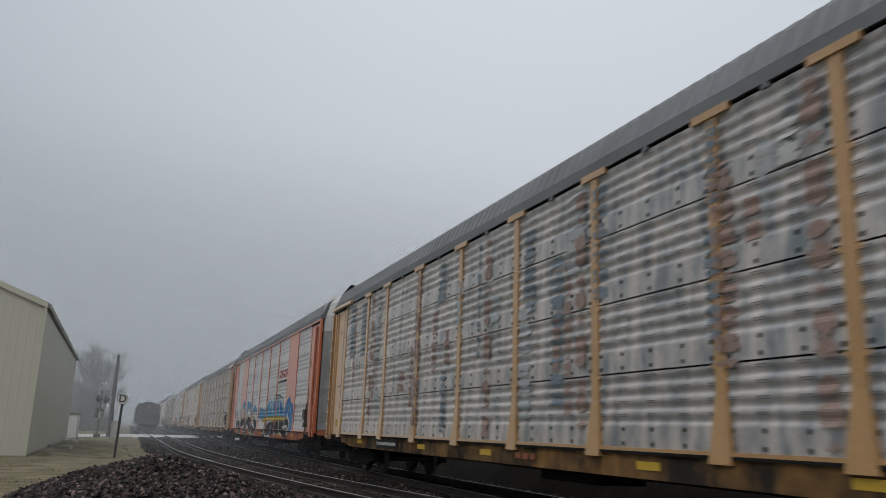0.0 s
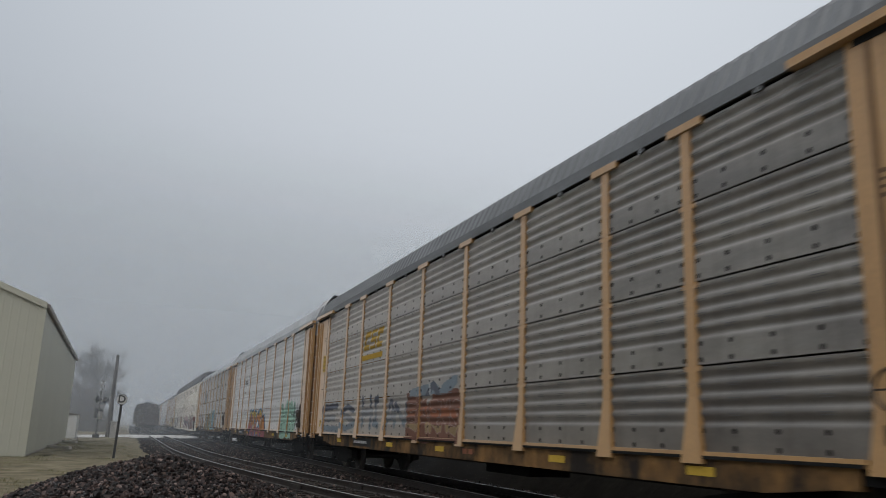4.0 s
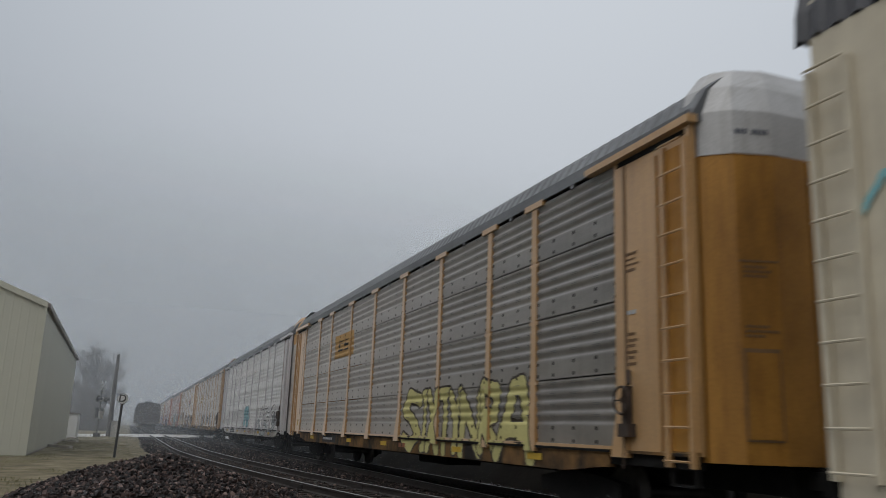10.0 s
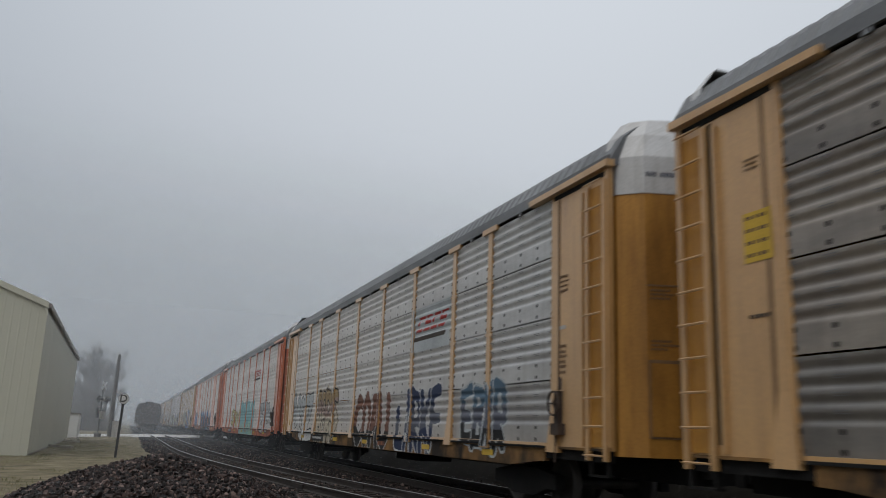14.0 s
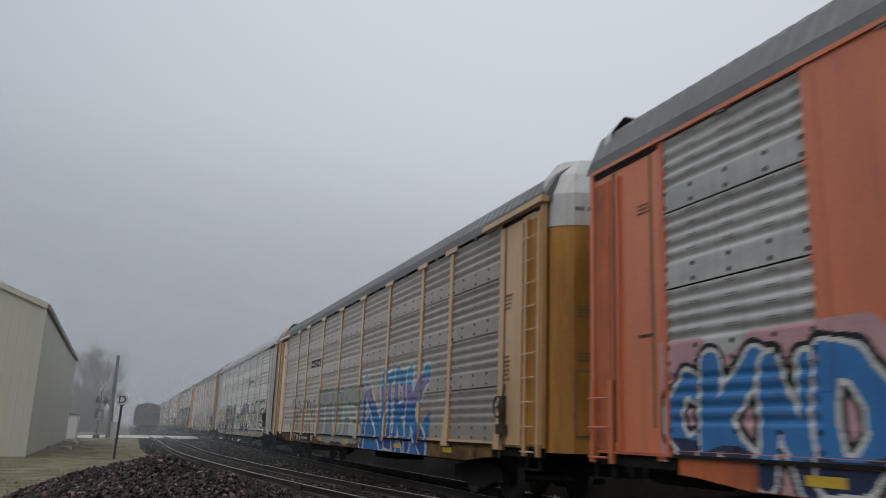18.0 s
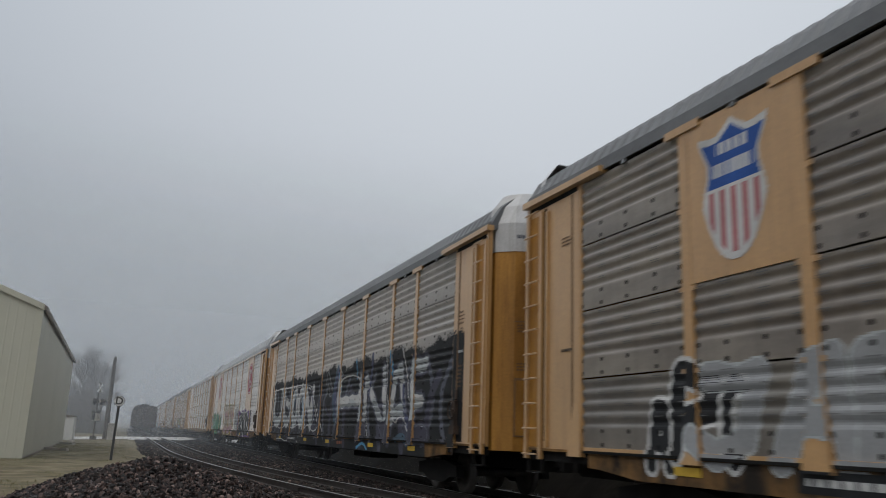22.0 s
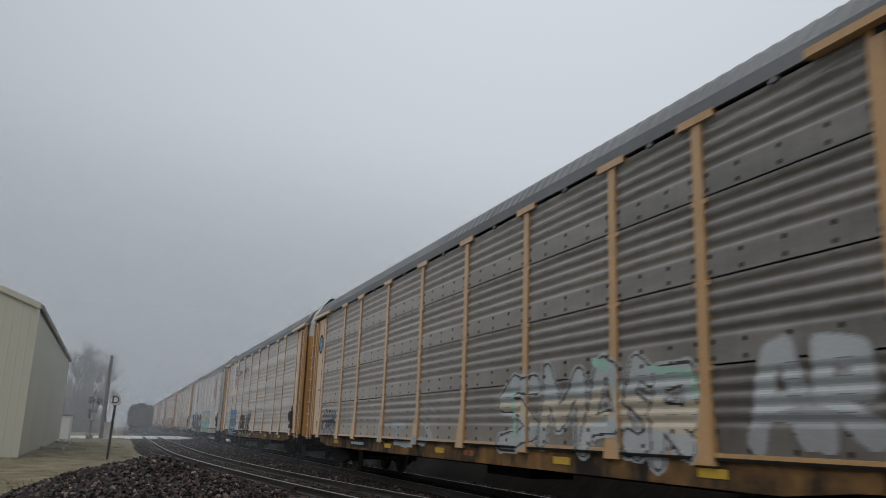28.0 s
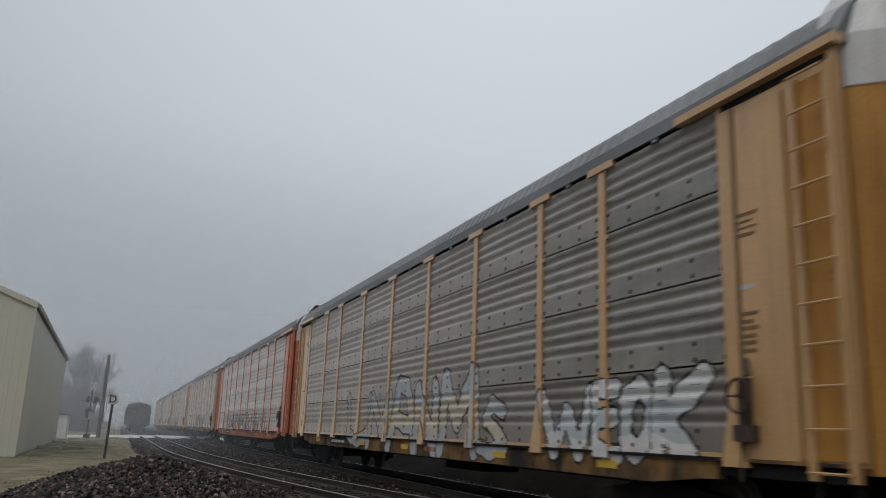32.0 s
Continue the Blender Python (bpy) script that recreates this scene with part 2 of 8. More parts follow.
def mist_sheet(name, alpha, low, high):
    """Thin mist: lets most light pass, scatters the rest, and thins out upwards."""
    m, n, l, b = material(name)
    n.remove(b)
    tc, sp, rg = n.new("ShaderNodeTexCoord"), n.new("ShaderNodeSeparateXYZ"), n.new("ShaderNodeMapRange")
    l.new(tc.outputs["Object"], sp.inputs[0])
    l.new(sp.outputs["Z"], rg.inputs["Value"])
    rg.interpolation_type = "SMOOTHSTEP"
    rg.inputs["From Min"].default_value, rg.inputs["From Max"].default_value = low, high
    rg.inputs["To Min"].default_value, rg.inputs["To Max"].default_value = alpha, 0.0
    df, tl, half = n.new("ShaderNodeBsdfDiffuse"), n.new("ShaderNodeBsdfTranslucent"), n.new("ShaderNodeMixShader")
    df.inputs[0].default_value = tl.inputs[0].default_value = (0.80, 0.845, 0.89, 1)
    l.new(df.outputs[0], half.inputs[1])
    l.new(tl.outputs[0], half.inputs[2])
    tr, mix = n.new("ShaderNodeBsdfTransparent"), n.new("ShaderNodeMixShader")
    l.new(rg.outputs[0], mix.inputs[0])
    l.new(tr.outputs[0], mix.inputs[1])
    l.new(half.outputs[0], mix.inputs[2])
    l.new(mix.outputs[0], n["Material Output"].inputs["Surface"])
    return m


# ---- geometry helpers ----
class Geo:
    """Collects corners and faces of one mesh."""

    def __init__(self):
        self.v, self.f = [], []

    def add(self, verts, faces):
        k = len(self.v)
        self.v += [tuple(p) for p in verts]
        self.f += [tuple(i + k for i in f) for f in faces]
        return self

    def box(self, x0, x1, y0, y1, z0, z1):
        return self.add([(x0, y0, z0), (x1, y0, z0), (x1, y1, z0), (x0, y1, z0), (x0, y0, z1), (x1, y0, z1), (x1, y1, z1), (x0, y1, z1)],
                        [(0, 3, 2, 1), (4, 5, 6, 7), (0, 1, 5, 4), (1, 2, 6, 5), (2, 3, 7, 6), (3, 0, 4, 7)])

    def prism(self, poly, a0, a1, axis):
        """A polygon swept along an axis: for y the polygon is (x, z), for x it is (y, z), for z it is (x, y)."""
        put = {"x": lambda p, a: (a, p[0], p[1]), "y": lambda p, a: (p[0], a, p[1]), "z": lambda p, a: (p[0], p[1], a)}[axis]
        k = len(poly)
        return self.add([put(p, a) for a in (a0, a1) for p in poly],
                        [tuple(range(k))[::-1], tuple(range(k, 2 * k))] + [(i, (i + 1) % k, k + (i + 1) % k, k + i) for i in range(k)])

    def tube(self, a, b, r0, r1=None, n=8):
        a, b = Vector(a), Vector(b)
        r1 = r0 if r1 is None else r1
        d = (b - a).normalized()
        u = d.orthogonal().normalized()
        w = d.cross(u)
        ring = [(c, r) for c, r in ((a, r0), (b, r1))]
        vs = [c + r * (math.cos(math.tau * i / n) * u + math.sin(math.tau * i / n) * w) for c, r in ring for i in range(n)]
        return self.add(vs, [(i, (i + 1) % n, n + (i + 1) % n, n + i) for i in range(n)] + [tuple(range(n))[::-1], tuple(range(n, 2 * n))])

    def sheet(self, line, y0, y1, step=0):
        """A profile (x, z) swept along y as an open sheet."""
        k = len(line)
        return self.add([(x, y, z) for y in (y0, y1) for x, z in line], [(i, k + i, k + i + 1, i + 1) for i in range(k - 1)])

    def mesh(self, name, mat, smooth=False):
        me = bpy.data.meshes.new(name)
        me.from_pydata(self.v, [], self.f)
        if mat:
            me.materials.append(mat)
        if smooth:
            me.shade_smooth()
        me.update()
        return me


def part(name, geo, mat, parent=None, label="", at=None, smooth=False):
    """One mesh object under a thing or a part; geo is a Geo or a mesh that is shared."""
    me = geo if isinstance(geo, bpy.types.Mesh) else geo.mesh(name, mat, smooth)
    ob = new(name, me)
    ob.parent = parent
    if at:
        ob.location = at
    return tagged(ob, label) if label else ob


# ---- the large structure ----
def siding_x(s):
    """Centre of the siding: leaves the main track close by, runs beside it, and bends away far off."""
    if s < 15.6:
        k = min(1.0, max(0.0, (15.6 - s) / 42.0))
        return 5.20 + 0.135 * (15.6 - s) * (1 - k) + (MAIN - 5.20) * k * k * (3 - 2 * k) * 0.55 + (MAIN - 5.20) * 0.45 * k * k
    x = 2.95 + 0.00213 * max(0.0, 48 - s) ** 2
    k = min(1.0, max(0.0, (s - 80) / 40))
    return x - 0.65 * k * k * (3 - 2 * k)


def ground_z(x, y):
    edge = siding_x(max(y, 16)) - 2.6
    k = min(1.0, max(0.0, (x - edge) / 2.0))
    base = -0.15 - 0.30 * k
    if x > 14:
        base = -0.45 - 0.2 * min(1, (x - 14) / 20)
    return base + 0.05 * noise.noise((x * 0.25, y * 0.25, 3)) * (1 if abs(x) < 60 else 0)


gx = sorted({*[-2500, -1200, -500, -250, -120, -70, -45], *[-30 + 1.0 * i for i in range(50)], *[22, 30, 45, 80, 150, 300, 700, 1500, 2500]})
gy = sorted({*[-900, -500, -200, -100, -60], *[-30 + 3 * i for i in range(45)], *[110, 125, 150, 200, 300, 500, 900, 1600, 2500]})
g = Geo()
g.add([(x, y, ground_z(x, y)) for y in gy for x in gx],
      [(j * len(gx) + i, j * len(gx) + i + 1, (j + 1) * len(gx) + i + 1, (j + 1) * len(gx) + i) for j in range(len(gy) - 1) for i in range(len(gx) - 1)])
tagged(part("ground", g, SOIL, smooth=True), "flat brown winter grass and bare dirt beside the railway", "ground", kind="structure")

# ballast bed of both tracks, one sheet with sloping shoulders
g = Geo()
rows_y = [-640, -300, -120, -60, -30] + [-20 + 2.0 * i for i in range(60)] + [105, 115, 125, 135, 150, 200, 320, 640]
line = []
for y in rows_y:
    sx = siding_x(y) if y > -26 else MAIN
    left = min(sx, MAIN)
    line.append([(left - 2.9, y, -0.50), (left - 1.9, y, -0.2), (left + 1.4, y, -0.19), (max(left + 1.5, MAIN - 2.2), y, -0.24 if left < MAIN - 3.6 else -0.19),
                 (MAIN - 1.5, y, -0.18), (MAIN + 1.9, y, -0.18), (MAIN + 3.4, y, -0.62)])
k = len(line[0])
g.add([p for r in line for p in r], [(j * k + i, j * k + i + 1, (j + 1) * k + i + 1, (j + 1) * k + i) for j in range(len(line) - 1) for i in range(k - 1)])
tagged(part("ballast_bed", g, BALLAST), "dark crushed-stone ballast bed under two railway tracks", "ballast", kind="structure")


def rail_profile():
    return [(-0.07, -0.172), (0.07, -0.172), (0.07, -0.158), (0.012, -0.135), (0.012, -0.045), (0.036, -0.035), (0.036, -0.004), (-0.036, -0.004), (-0.036, -0.035),
            (-0.012, -0.045), (-0.012, -0.135), (-0.07, -0.158)]


def sweep(path, poly):
    """A polygon (across, up) swept along a path of (x, y) points."""
    g, k = Geo(), len(poly)
    vs, fs = [], []
    for i, (x, y) in enumerate(path):
        ax, ay = path[max(0, i - 1)]
        bx, by = path[min(len(path) - 1, i + 1)]
        d = math.hypot(bx - ax, by - ay)
        nx, ny = (by - ay) / d, -(bx - ax) / d
        vs += [(x + nx * u, y + ny * u, z) for u, z in poly]
        if i:
            fs += [((i - 1) * k + j, (i - 1) * k + (j + 1) % k, i * k + (j + 1) % k, i * k + j) for j in range(k)]
    return g.add(vs, fs)


def track(name, path, label):
    root = new(name)
    tagged(root, label, "railway track", kind="structure")
    for side in (-0.7525, 0.7525):
        pts = []
        for i, (x, y) in enumerate(path):
            ax, ay = path[max(0, i - 1)]
            bx, by = path[min(len(path) - 1, i + 1)]
            d = math.hypot(bx - ax, by - ay)
            pts.append((x + (by - ay) / d * side, y - (bx - ax) / d * side))
        r = part("rail", sweep(pts, rail_profile()), RAIL, root, "rusty steel rail")
        part("rail_head", sweep(pts, [(-0.034, -0.004), (0.034, -0.004), (0.03, 0.0), (-0.03, 0.0)]), RAILTOP, r, "polished rail head")
    return root


main_track = track("main_track", [(MAIN, y) for y in (-640, -100, 0, 100, 640)], "straight main railway track with rusty rails")
siding_track = track("siding_track", [(siding_x(s), s) for s in [-24 + 1.5 * i for i in range(100)] + [130, 140, 170, 220, 300]], "siding track that leaves the main line")

# road over the tracks far off
g = Geo()
road_line = [(-90, 66), (-40, 70), (-9.9, 74), (-4, 79), (1, 91), (6, 97), (12, 98), (40, 98)]
k = 4
vs = []
for i, (x, y) in enumerate(road_line):
    vs += [(x, y - 4.2, -0.3), (x, y - 3.2, -0.02), (x, y + 3.2, -0.02), (x, y + 4.2, -0.3)]
g.add(vs, [(i * k + j, (i + 1) * k + j, (i + 1) * k + j + 1, i * k + j + 1) for i in range(len(road_line) - 1) for j in range(3)])
tagged(part("crossing_road", g, ROADTOP), "pale gravel road across the tracks", "road", kind="structure")

# added, unseen bank beyond the main track: keeps the view under the train dark
g = Geo()
bank_y = [-600, -200, -80] + [-40 + 2.5 * i for i in range(80)] + [180, 260, 400, 640]
bank_x = [11.2, 12.0, 12.8, 13.6, 14.6, 16.0, 19.0]
g.add([(x + 0.3 * noise.noise((x, y * 0.4, 4)), y, z + 0.35 * noise.noise((x * 0.9, y * 0.6, 8)) * (1 if 11.5 < x < 18 else 0)) for y in bank_y for x, z in zip(bank_x, (-0.62, 0.2, 0.8, 1.15, 1.3, 1.2, -0.6))],
      [(j * 7 + i, j * 7 + i + 1, (j + 1) * 7 + i + 1, (j + 1) * 7 + i) for j in range(len(bank_y) - 1) for i in range(6)])
tagged(part("bank", g, DARK_BACKING, smooth=True), "dark overgrown bank beyond the main track", "bank", kind="structure")

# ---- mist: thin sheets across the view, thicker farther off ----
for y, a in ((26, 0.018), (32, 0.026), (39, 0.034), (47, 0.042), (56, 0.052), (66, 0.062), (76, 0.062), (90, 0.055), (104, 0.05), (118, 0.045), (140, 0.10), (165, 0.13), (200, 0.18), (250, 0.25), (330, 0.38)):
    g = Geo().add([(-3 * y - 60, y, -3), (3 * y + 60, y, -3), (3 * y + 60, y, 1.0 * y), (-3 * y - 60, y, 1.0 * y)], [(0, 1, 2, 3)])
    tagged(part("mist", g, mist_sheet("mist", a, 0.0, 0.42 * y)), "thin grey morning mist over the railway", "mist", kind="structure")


# ---- the train ----
JOINTS = [29.0, 59.1, 88.6, 116.7, 145.4, 173.3, 197.1, 218.9, 248.0, 277.6, 306.5, 335.4, 364.0, 392.7, 422.1,
          450.9, 480.1, 509.0, 538.2, 567.4, 596.6, 625.2, 653.7, 683.1, 712.3, 741.3, 770.3, 799.3, 828.3, 857.3]
# how far each car stands from the middle between its joints
NUDGE = {0: 0.57, 1: 0.55, 2: -0.28, 3: -0.27, 4: -0.45, 5: 0.04, 8: 0.54, 9: 0.12, 10: -0.20, 11: -0.14, 12: 0.05, 13: 0.50, 14: 0.33, 15: 0.20, 16: 0.28,
         17: 0.24, 18: 0.16, 19: -0.10, 21: -0.06, 22: 0.43, 23: 0.41, 24: 0.16}
SIDE, TOP, FLOOR = -1.5, 5.36, 1.12
BAYS = (2.8, 2.0, 2.85, 2.83, 2.84, 2.83, 2.85, 2.0, 2.8)
HALF = 13.65
cache = {}


def panel_line(z0, z1, kind):
    """The corrugated section of one side sheet, from its foot to its top."""
    h = z1 - z0
    pts = [(SIDE + 0.02, z0 + 0.012)]
    if kind == "open":
        n, foot, d = 5, 0.05, 0.075
    elif kind == "fine":
        n, foot, d = 8, 0.03, 0.06
    else:
        n, foot, d = (4, 0.28, 0.045) if kind == "thin" else (4, 0.30, 0.028)
    b = z0 + foot * h
    p = (z1 - 0.03 - b) / n
    if kind == "closed":
        pts += [(SIDE + 0.02, z0 + 0.03), (SIDE + 0.02, b - 0.02)]
    pts.append((SIDE + 0.02, b))
    for i in range(n):
        s = b + i * p
        if kind == "closed":
            pts += [(SIDE + 0.02 + d * g, s + f * p) for f, g in ((0.10, 0.12), (0.20, 0.55), (0.30, 0.92), (0.38, 1.0), (0.50, 0.90), (0.64, 0.50), (0.78, 0.12), (0.88, 0.0), (1.0, 0.0))]
            continue
        f = (0.14, 0.22, 0.34) if kind == "thin" else (0.30, 0.42, 0.58)
        pts += [(SIDE + 0.02 + d, s + f[0] * p), (SIDE + 0.02 + d, s + f[1] * p), (SIDE + 0.02, s + f[2] * p), (SIDE + 0.02, s + p)]
    pts.append((SIDE + 0.02, z1 - (0.012 if kind in ("closed", "thin") else 0.035)))
    return pts


def panel_mesh(width, level, kind, mat):
    key = ("panel", round(width, 2), level, kind, mat.name)
    if key not in cache:
        hp = (TOP - FLOOR) / 4
        z0, z1 = FLOOR + level * hp, FLOOR + (level + 1) * hp
        line = panel_line(z0, z1, kind)
        g = Geo().sheet(line, -width / 2, width / 2)
        g.sheet([(x + 0.03, z) for x, z in line], width / 2, -width / 2)
        mesh = g.mesh("side_panel", mat)
        body = len(mesh.polygons)
        n = max(2, round(width / 0.66))
        foot = z0 + {"closed": 0.30, "thin": 0.28}.get(kind, 0.05) * (z1 - z0)
        bolt = [(0.034, 0.014), (0.018, 0.030), (-0.018, 0.030), (-0.034, 0.014), (-0.034, -0.014), (-0.018, -0.030), (0.018, -0.030), (0.034, -0.014)]
        for i in range(n + 1):
            y = -width / 2 + min(max(width * i / n, 0.13), width - 0.13)
            if kind in ("open", "fine"):
                if i == n // 2:
                    g.box(SIDE - 0.03, SIDE + 0.02, y - 0.05, y + 0.05, z1 - 0.06, z1 + 0.04)
                continue
            for z in (z0 + 0.075, foot - 0.045):
                g.add([(SIDE + 0.015, y + u, z + v) for u, v in bolt], [tuple(range(8))])
            p = (z1 - 0.03 - foot) / 4
            for q in range(4):
                for f in (0.62, 0.76, 0.90) if kind == "closed" else (0.50, 0.66, 0.84):
                    z = foot + (q + f) * p
                    x = SIDE + (0.042 if f == 0.62 and kind == "closed" else 0.024 if f == 0.76 and kind == "closed" else 0.014)
                    for yy in (y - 0.055, y + 0.055):
                        g.add([(x, yy - 0.045, z - 0.006), (x, yy + 0.045, z - 0.006), (x, yy + 0.045, z + 0.006), (x, yy - 0.045, z + 0.006)], [(3, 2, 1, 0)])
        bpy.data.meshes.remove(mesh)
        mesh = g.mesh("side_panel", mat, kind == "closed")
        mesh.materials.append(HOLE)
        mesh.materials.append(SLOT)
        for poly in mesh.polygons[body:]:
            poly.material_index = 2 if kind in ("closed", "thin") and len(poly.vertices) == 4 else 1
        cache[key] = mesh
    return cache[key]


def bay_edges():
    y = -sum(BAYS) / 2
    edges = [y]
    for b in BAYS:
        y += b
        edges.append(y)
    return edges


def shared(key, build, mat, smooth=False):
    key = (key, mat.name)
    if key not in cache:
        cache[key] = build().mesh(key[0], mat, smooth)
    return cache[key]


def post_geo(cap=True, flare=True):
    g = Geo()
    g.box(SIDE - 0.004, SIDE + 0.06, -0.095, 0.095, 1.75, TOP)
    if flare:
        z0, z1 = 1.0, 1.8
        g.add([(SIDE - 0.06, -0.20, z0), (SIDE - 0.06, 0.20, z0), (SIDE + 0.04, 0.20, z0), (SIDE + 0.04, -0.20, z0),
               (SIDE - 0.007, -0.095, z1), (SIDE - 0.007, 0.095, z1), (SIDE + 0.04, 0.095, z1), (SIDE + 0.04, -0.095, z1)],
              [(0, 3, 2, 1), (4, 5, 6, 7), (0, 1, 5, 4), (1, 2, 6, 5), (2, 3, 7, 6), (3, 0, 4, 7)])
    else:
        g.box(SIDE - 0.004, SIDE + 0.06, -0.095, 0.095, 1.0, 1.75)
    if cap:
        g.box(SIDE - 0.03, SIDE + 0.04, -0.36, 0.36, TOP - 0.05, TOP + 0.06)
    for z in (2.15, 3.2, 4.25):
        g.box(SIDE - 0.0, SIDE + 0.03, -0.15, 0.15, z - 0.03, z + 0.03)
    return g


def roof_geo(half, tall=0.0):
    prof = [(-1.50, 5.42), (-1.49, 5.52), (-1.25, 5.92 + tall), (-0.98, 6.13 + tall), (-0.6, 6.22 + tall), (0, 6.25 + tall)]
    prof = prof + [(-x, z) for x, z in prof[-2::-1]]
    g = Geo()
    step, y = 0.32, -half
    vs, n = [], 0
    while y < half - 0.01:
        for yy, up in ((y, 0), (y + 0.06, 0.022), (y + 0.16, 0.022), (y + 0.22, 0)):
            vs += [(x * (1 + up * 0.4), yy, z + up) for x, z in prof]
            n += 1
        y += step
    vs += [(x, half, z) for x, z in prof]
    n += 1
    k = len(prof)
    g.add(vs, [(j * k + i, (j + 1) * k + i, (j + 1) * k + i + 1, j * k + i + 1) for j in range(n - 1) for i in range(k - 1)])
    g.add([(x, yy, z) for yy in (-half, half) for x, z in prof], [tuple(range(k)), tuple(range(k, 2 * k))[::-1]])
    return g


def round_roof(half):
    prof = [(-1.50, 5.60), (-1.47, 5.98), (-1.39, 6.30), (-1.17, 6.57), (-0.8, 6.72), (0, 6.78)]
    prof = prof + [(-x, z) for x, z in prof[-2::-1]]
    g, vs, n, y = Geo(), [], 0, -half
    while y < half - 0.01:
        for yy, up in ((y, 0), (y + 0.05, 0.035), (y + 0.13, 0.035), (y + 0.18, 0)):
            vs += [(x * (1 + up * 0.6), yy, z + up) for x, z in prof]
            n += 1
        y += 0.26
    vs += [(x, half, z) for x, z in prof]
    k = len(prof)
    g.add(vs, [(j * k + i, (j + 1) * k + i, (j + 1) * k + i + 1, j * k + i + 1) for j in range(n) for i in range(k - 1)])
    return g.add([(x, yy, z) for yy in (-half, half) for x, z in prof], [tuple(range(k)), tuple(range(k, 2 * k))[::-1]])


def ladder_geo(top=5.2):
    g = Geo()
    for y in (-0.25, 0.25):
        g.box(SIDE - 0.07, SIDE - 0.005, y - 0.045, y + 0.045, 0.92, top)
    for i in range(int((top - 1.0) / 0.42) + 1):
        z = 1.0 + 0.42 * i
        g.tube((SIDE - 0.12, -0.25, z), (SIDE - 0.12, 0.25, z), 0.016, n=6)
    return g


def truck(parent, y):
    t = part("truck", shared("truck", truck_geo, BLACK), None, parent, "black cast-steel truck", (0, y, 0))
    for dy in (-0.89, 0.89):
        for sx in (-1, 1):
            part("wheel", shared("wheel%d" % sx, lambda: wheel_geo(sx), STEEL, True), None, t, "worn steel wheel", (0, dy, 0.457))


def truck_geo():
    g = Geo()
    for x in (-1.06, 1.06):
        g.prism([(-1.25, 0.36), (-1.25, 0.60), (-0.5, 0.70), (0.5, 0.70), (1.25, 0.60), (1.25, 0.36), (0.9, 0.36), (0.45, 0.22), (-0.45, 0.22), (-0.9, 0.36)], x - 0.09, x + 0.09, "x")
    g.box(-1.15, 1.15, -0.2, 0.2, 0.4, 0.72)
    return g


def wheel_geo(sx):
    """A wheel as a turned profile: flange, tread, dished web, hub and half an axle."""
    prof = [(0.0, 0.08), (0.66, 0.08), (0.68, 0.14), (0.70, 0.36), (0.70, 0.485), (0.725, 0.48), (0.735, 0.457), (0.83, 0.452), (0.83, 0.38), (0.79, 0.34), (0.79, 0.16), (0.86, 0.13), (0.86, 0.0)]
    n, k = 24, len(prof)
    return Geo().add([(sx * x, r * math.cos(math.tau * j / n), r * math.sin(math.tau * j / n)) for j in range(n) for x, r in prof],
                     [(j * k + i, j * k + i + 1, ((j + 1) % n) * k + i + 1, ((j + 1) % n) * k + i) for j in range(n) for i in range(k - 1)])


def brake_geo():
    g = Geo().box(SIDE - 0.13, SIDE - 0.01, -0.16, 0.12, 1.28, 1.46).box(SIDE - 0.10, SIDE - 0.01, -0.07, 0.05, 1.46, 1.98)
    n, r = 18, 0.19
    ring = [(SIDE - 0.14, r * math.cos(math.tau * i / n), 1.78 + r * math.sin(math.tau * i / n)) for i in range(n)]
    for a, b in zip(ring, ring[1:] + ring[:1]):
        g.tube(a, b, 0.018, n=5)
    for i in (0, 6, 12):
        g.tube((SIDE - 0.14, 0, 1.78), ring[i], 0.013, n=4)
    g.tube((SIDE - 0.14, 0, 1.78), (SIDE - 0.02, 0, 1.78), 0.04, n=8)
    g.tube((SIDE - 0.05, 0.05, 1.3), (SIDE - 0.05, 0.10, 0.85), 0.02, n=5)
    return g.tube((SIDE - 0.08, -0.1, 2.0), (SIDE - 0.03, -0.02, 2.2), 0.03, n=5)


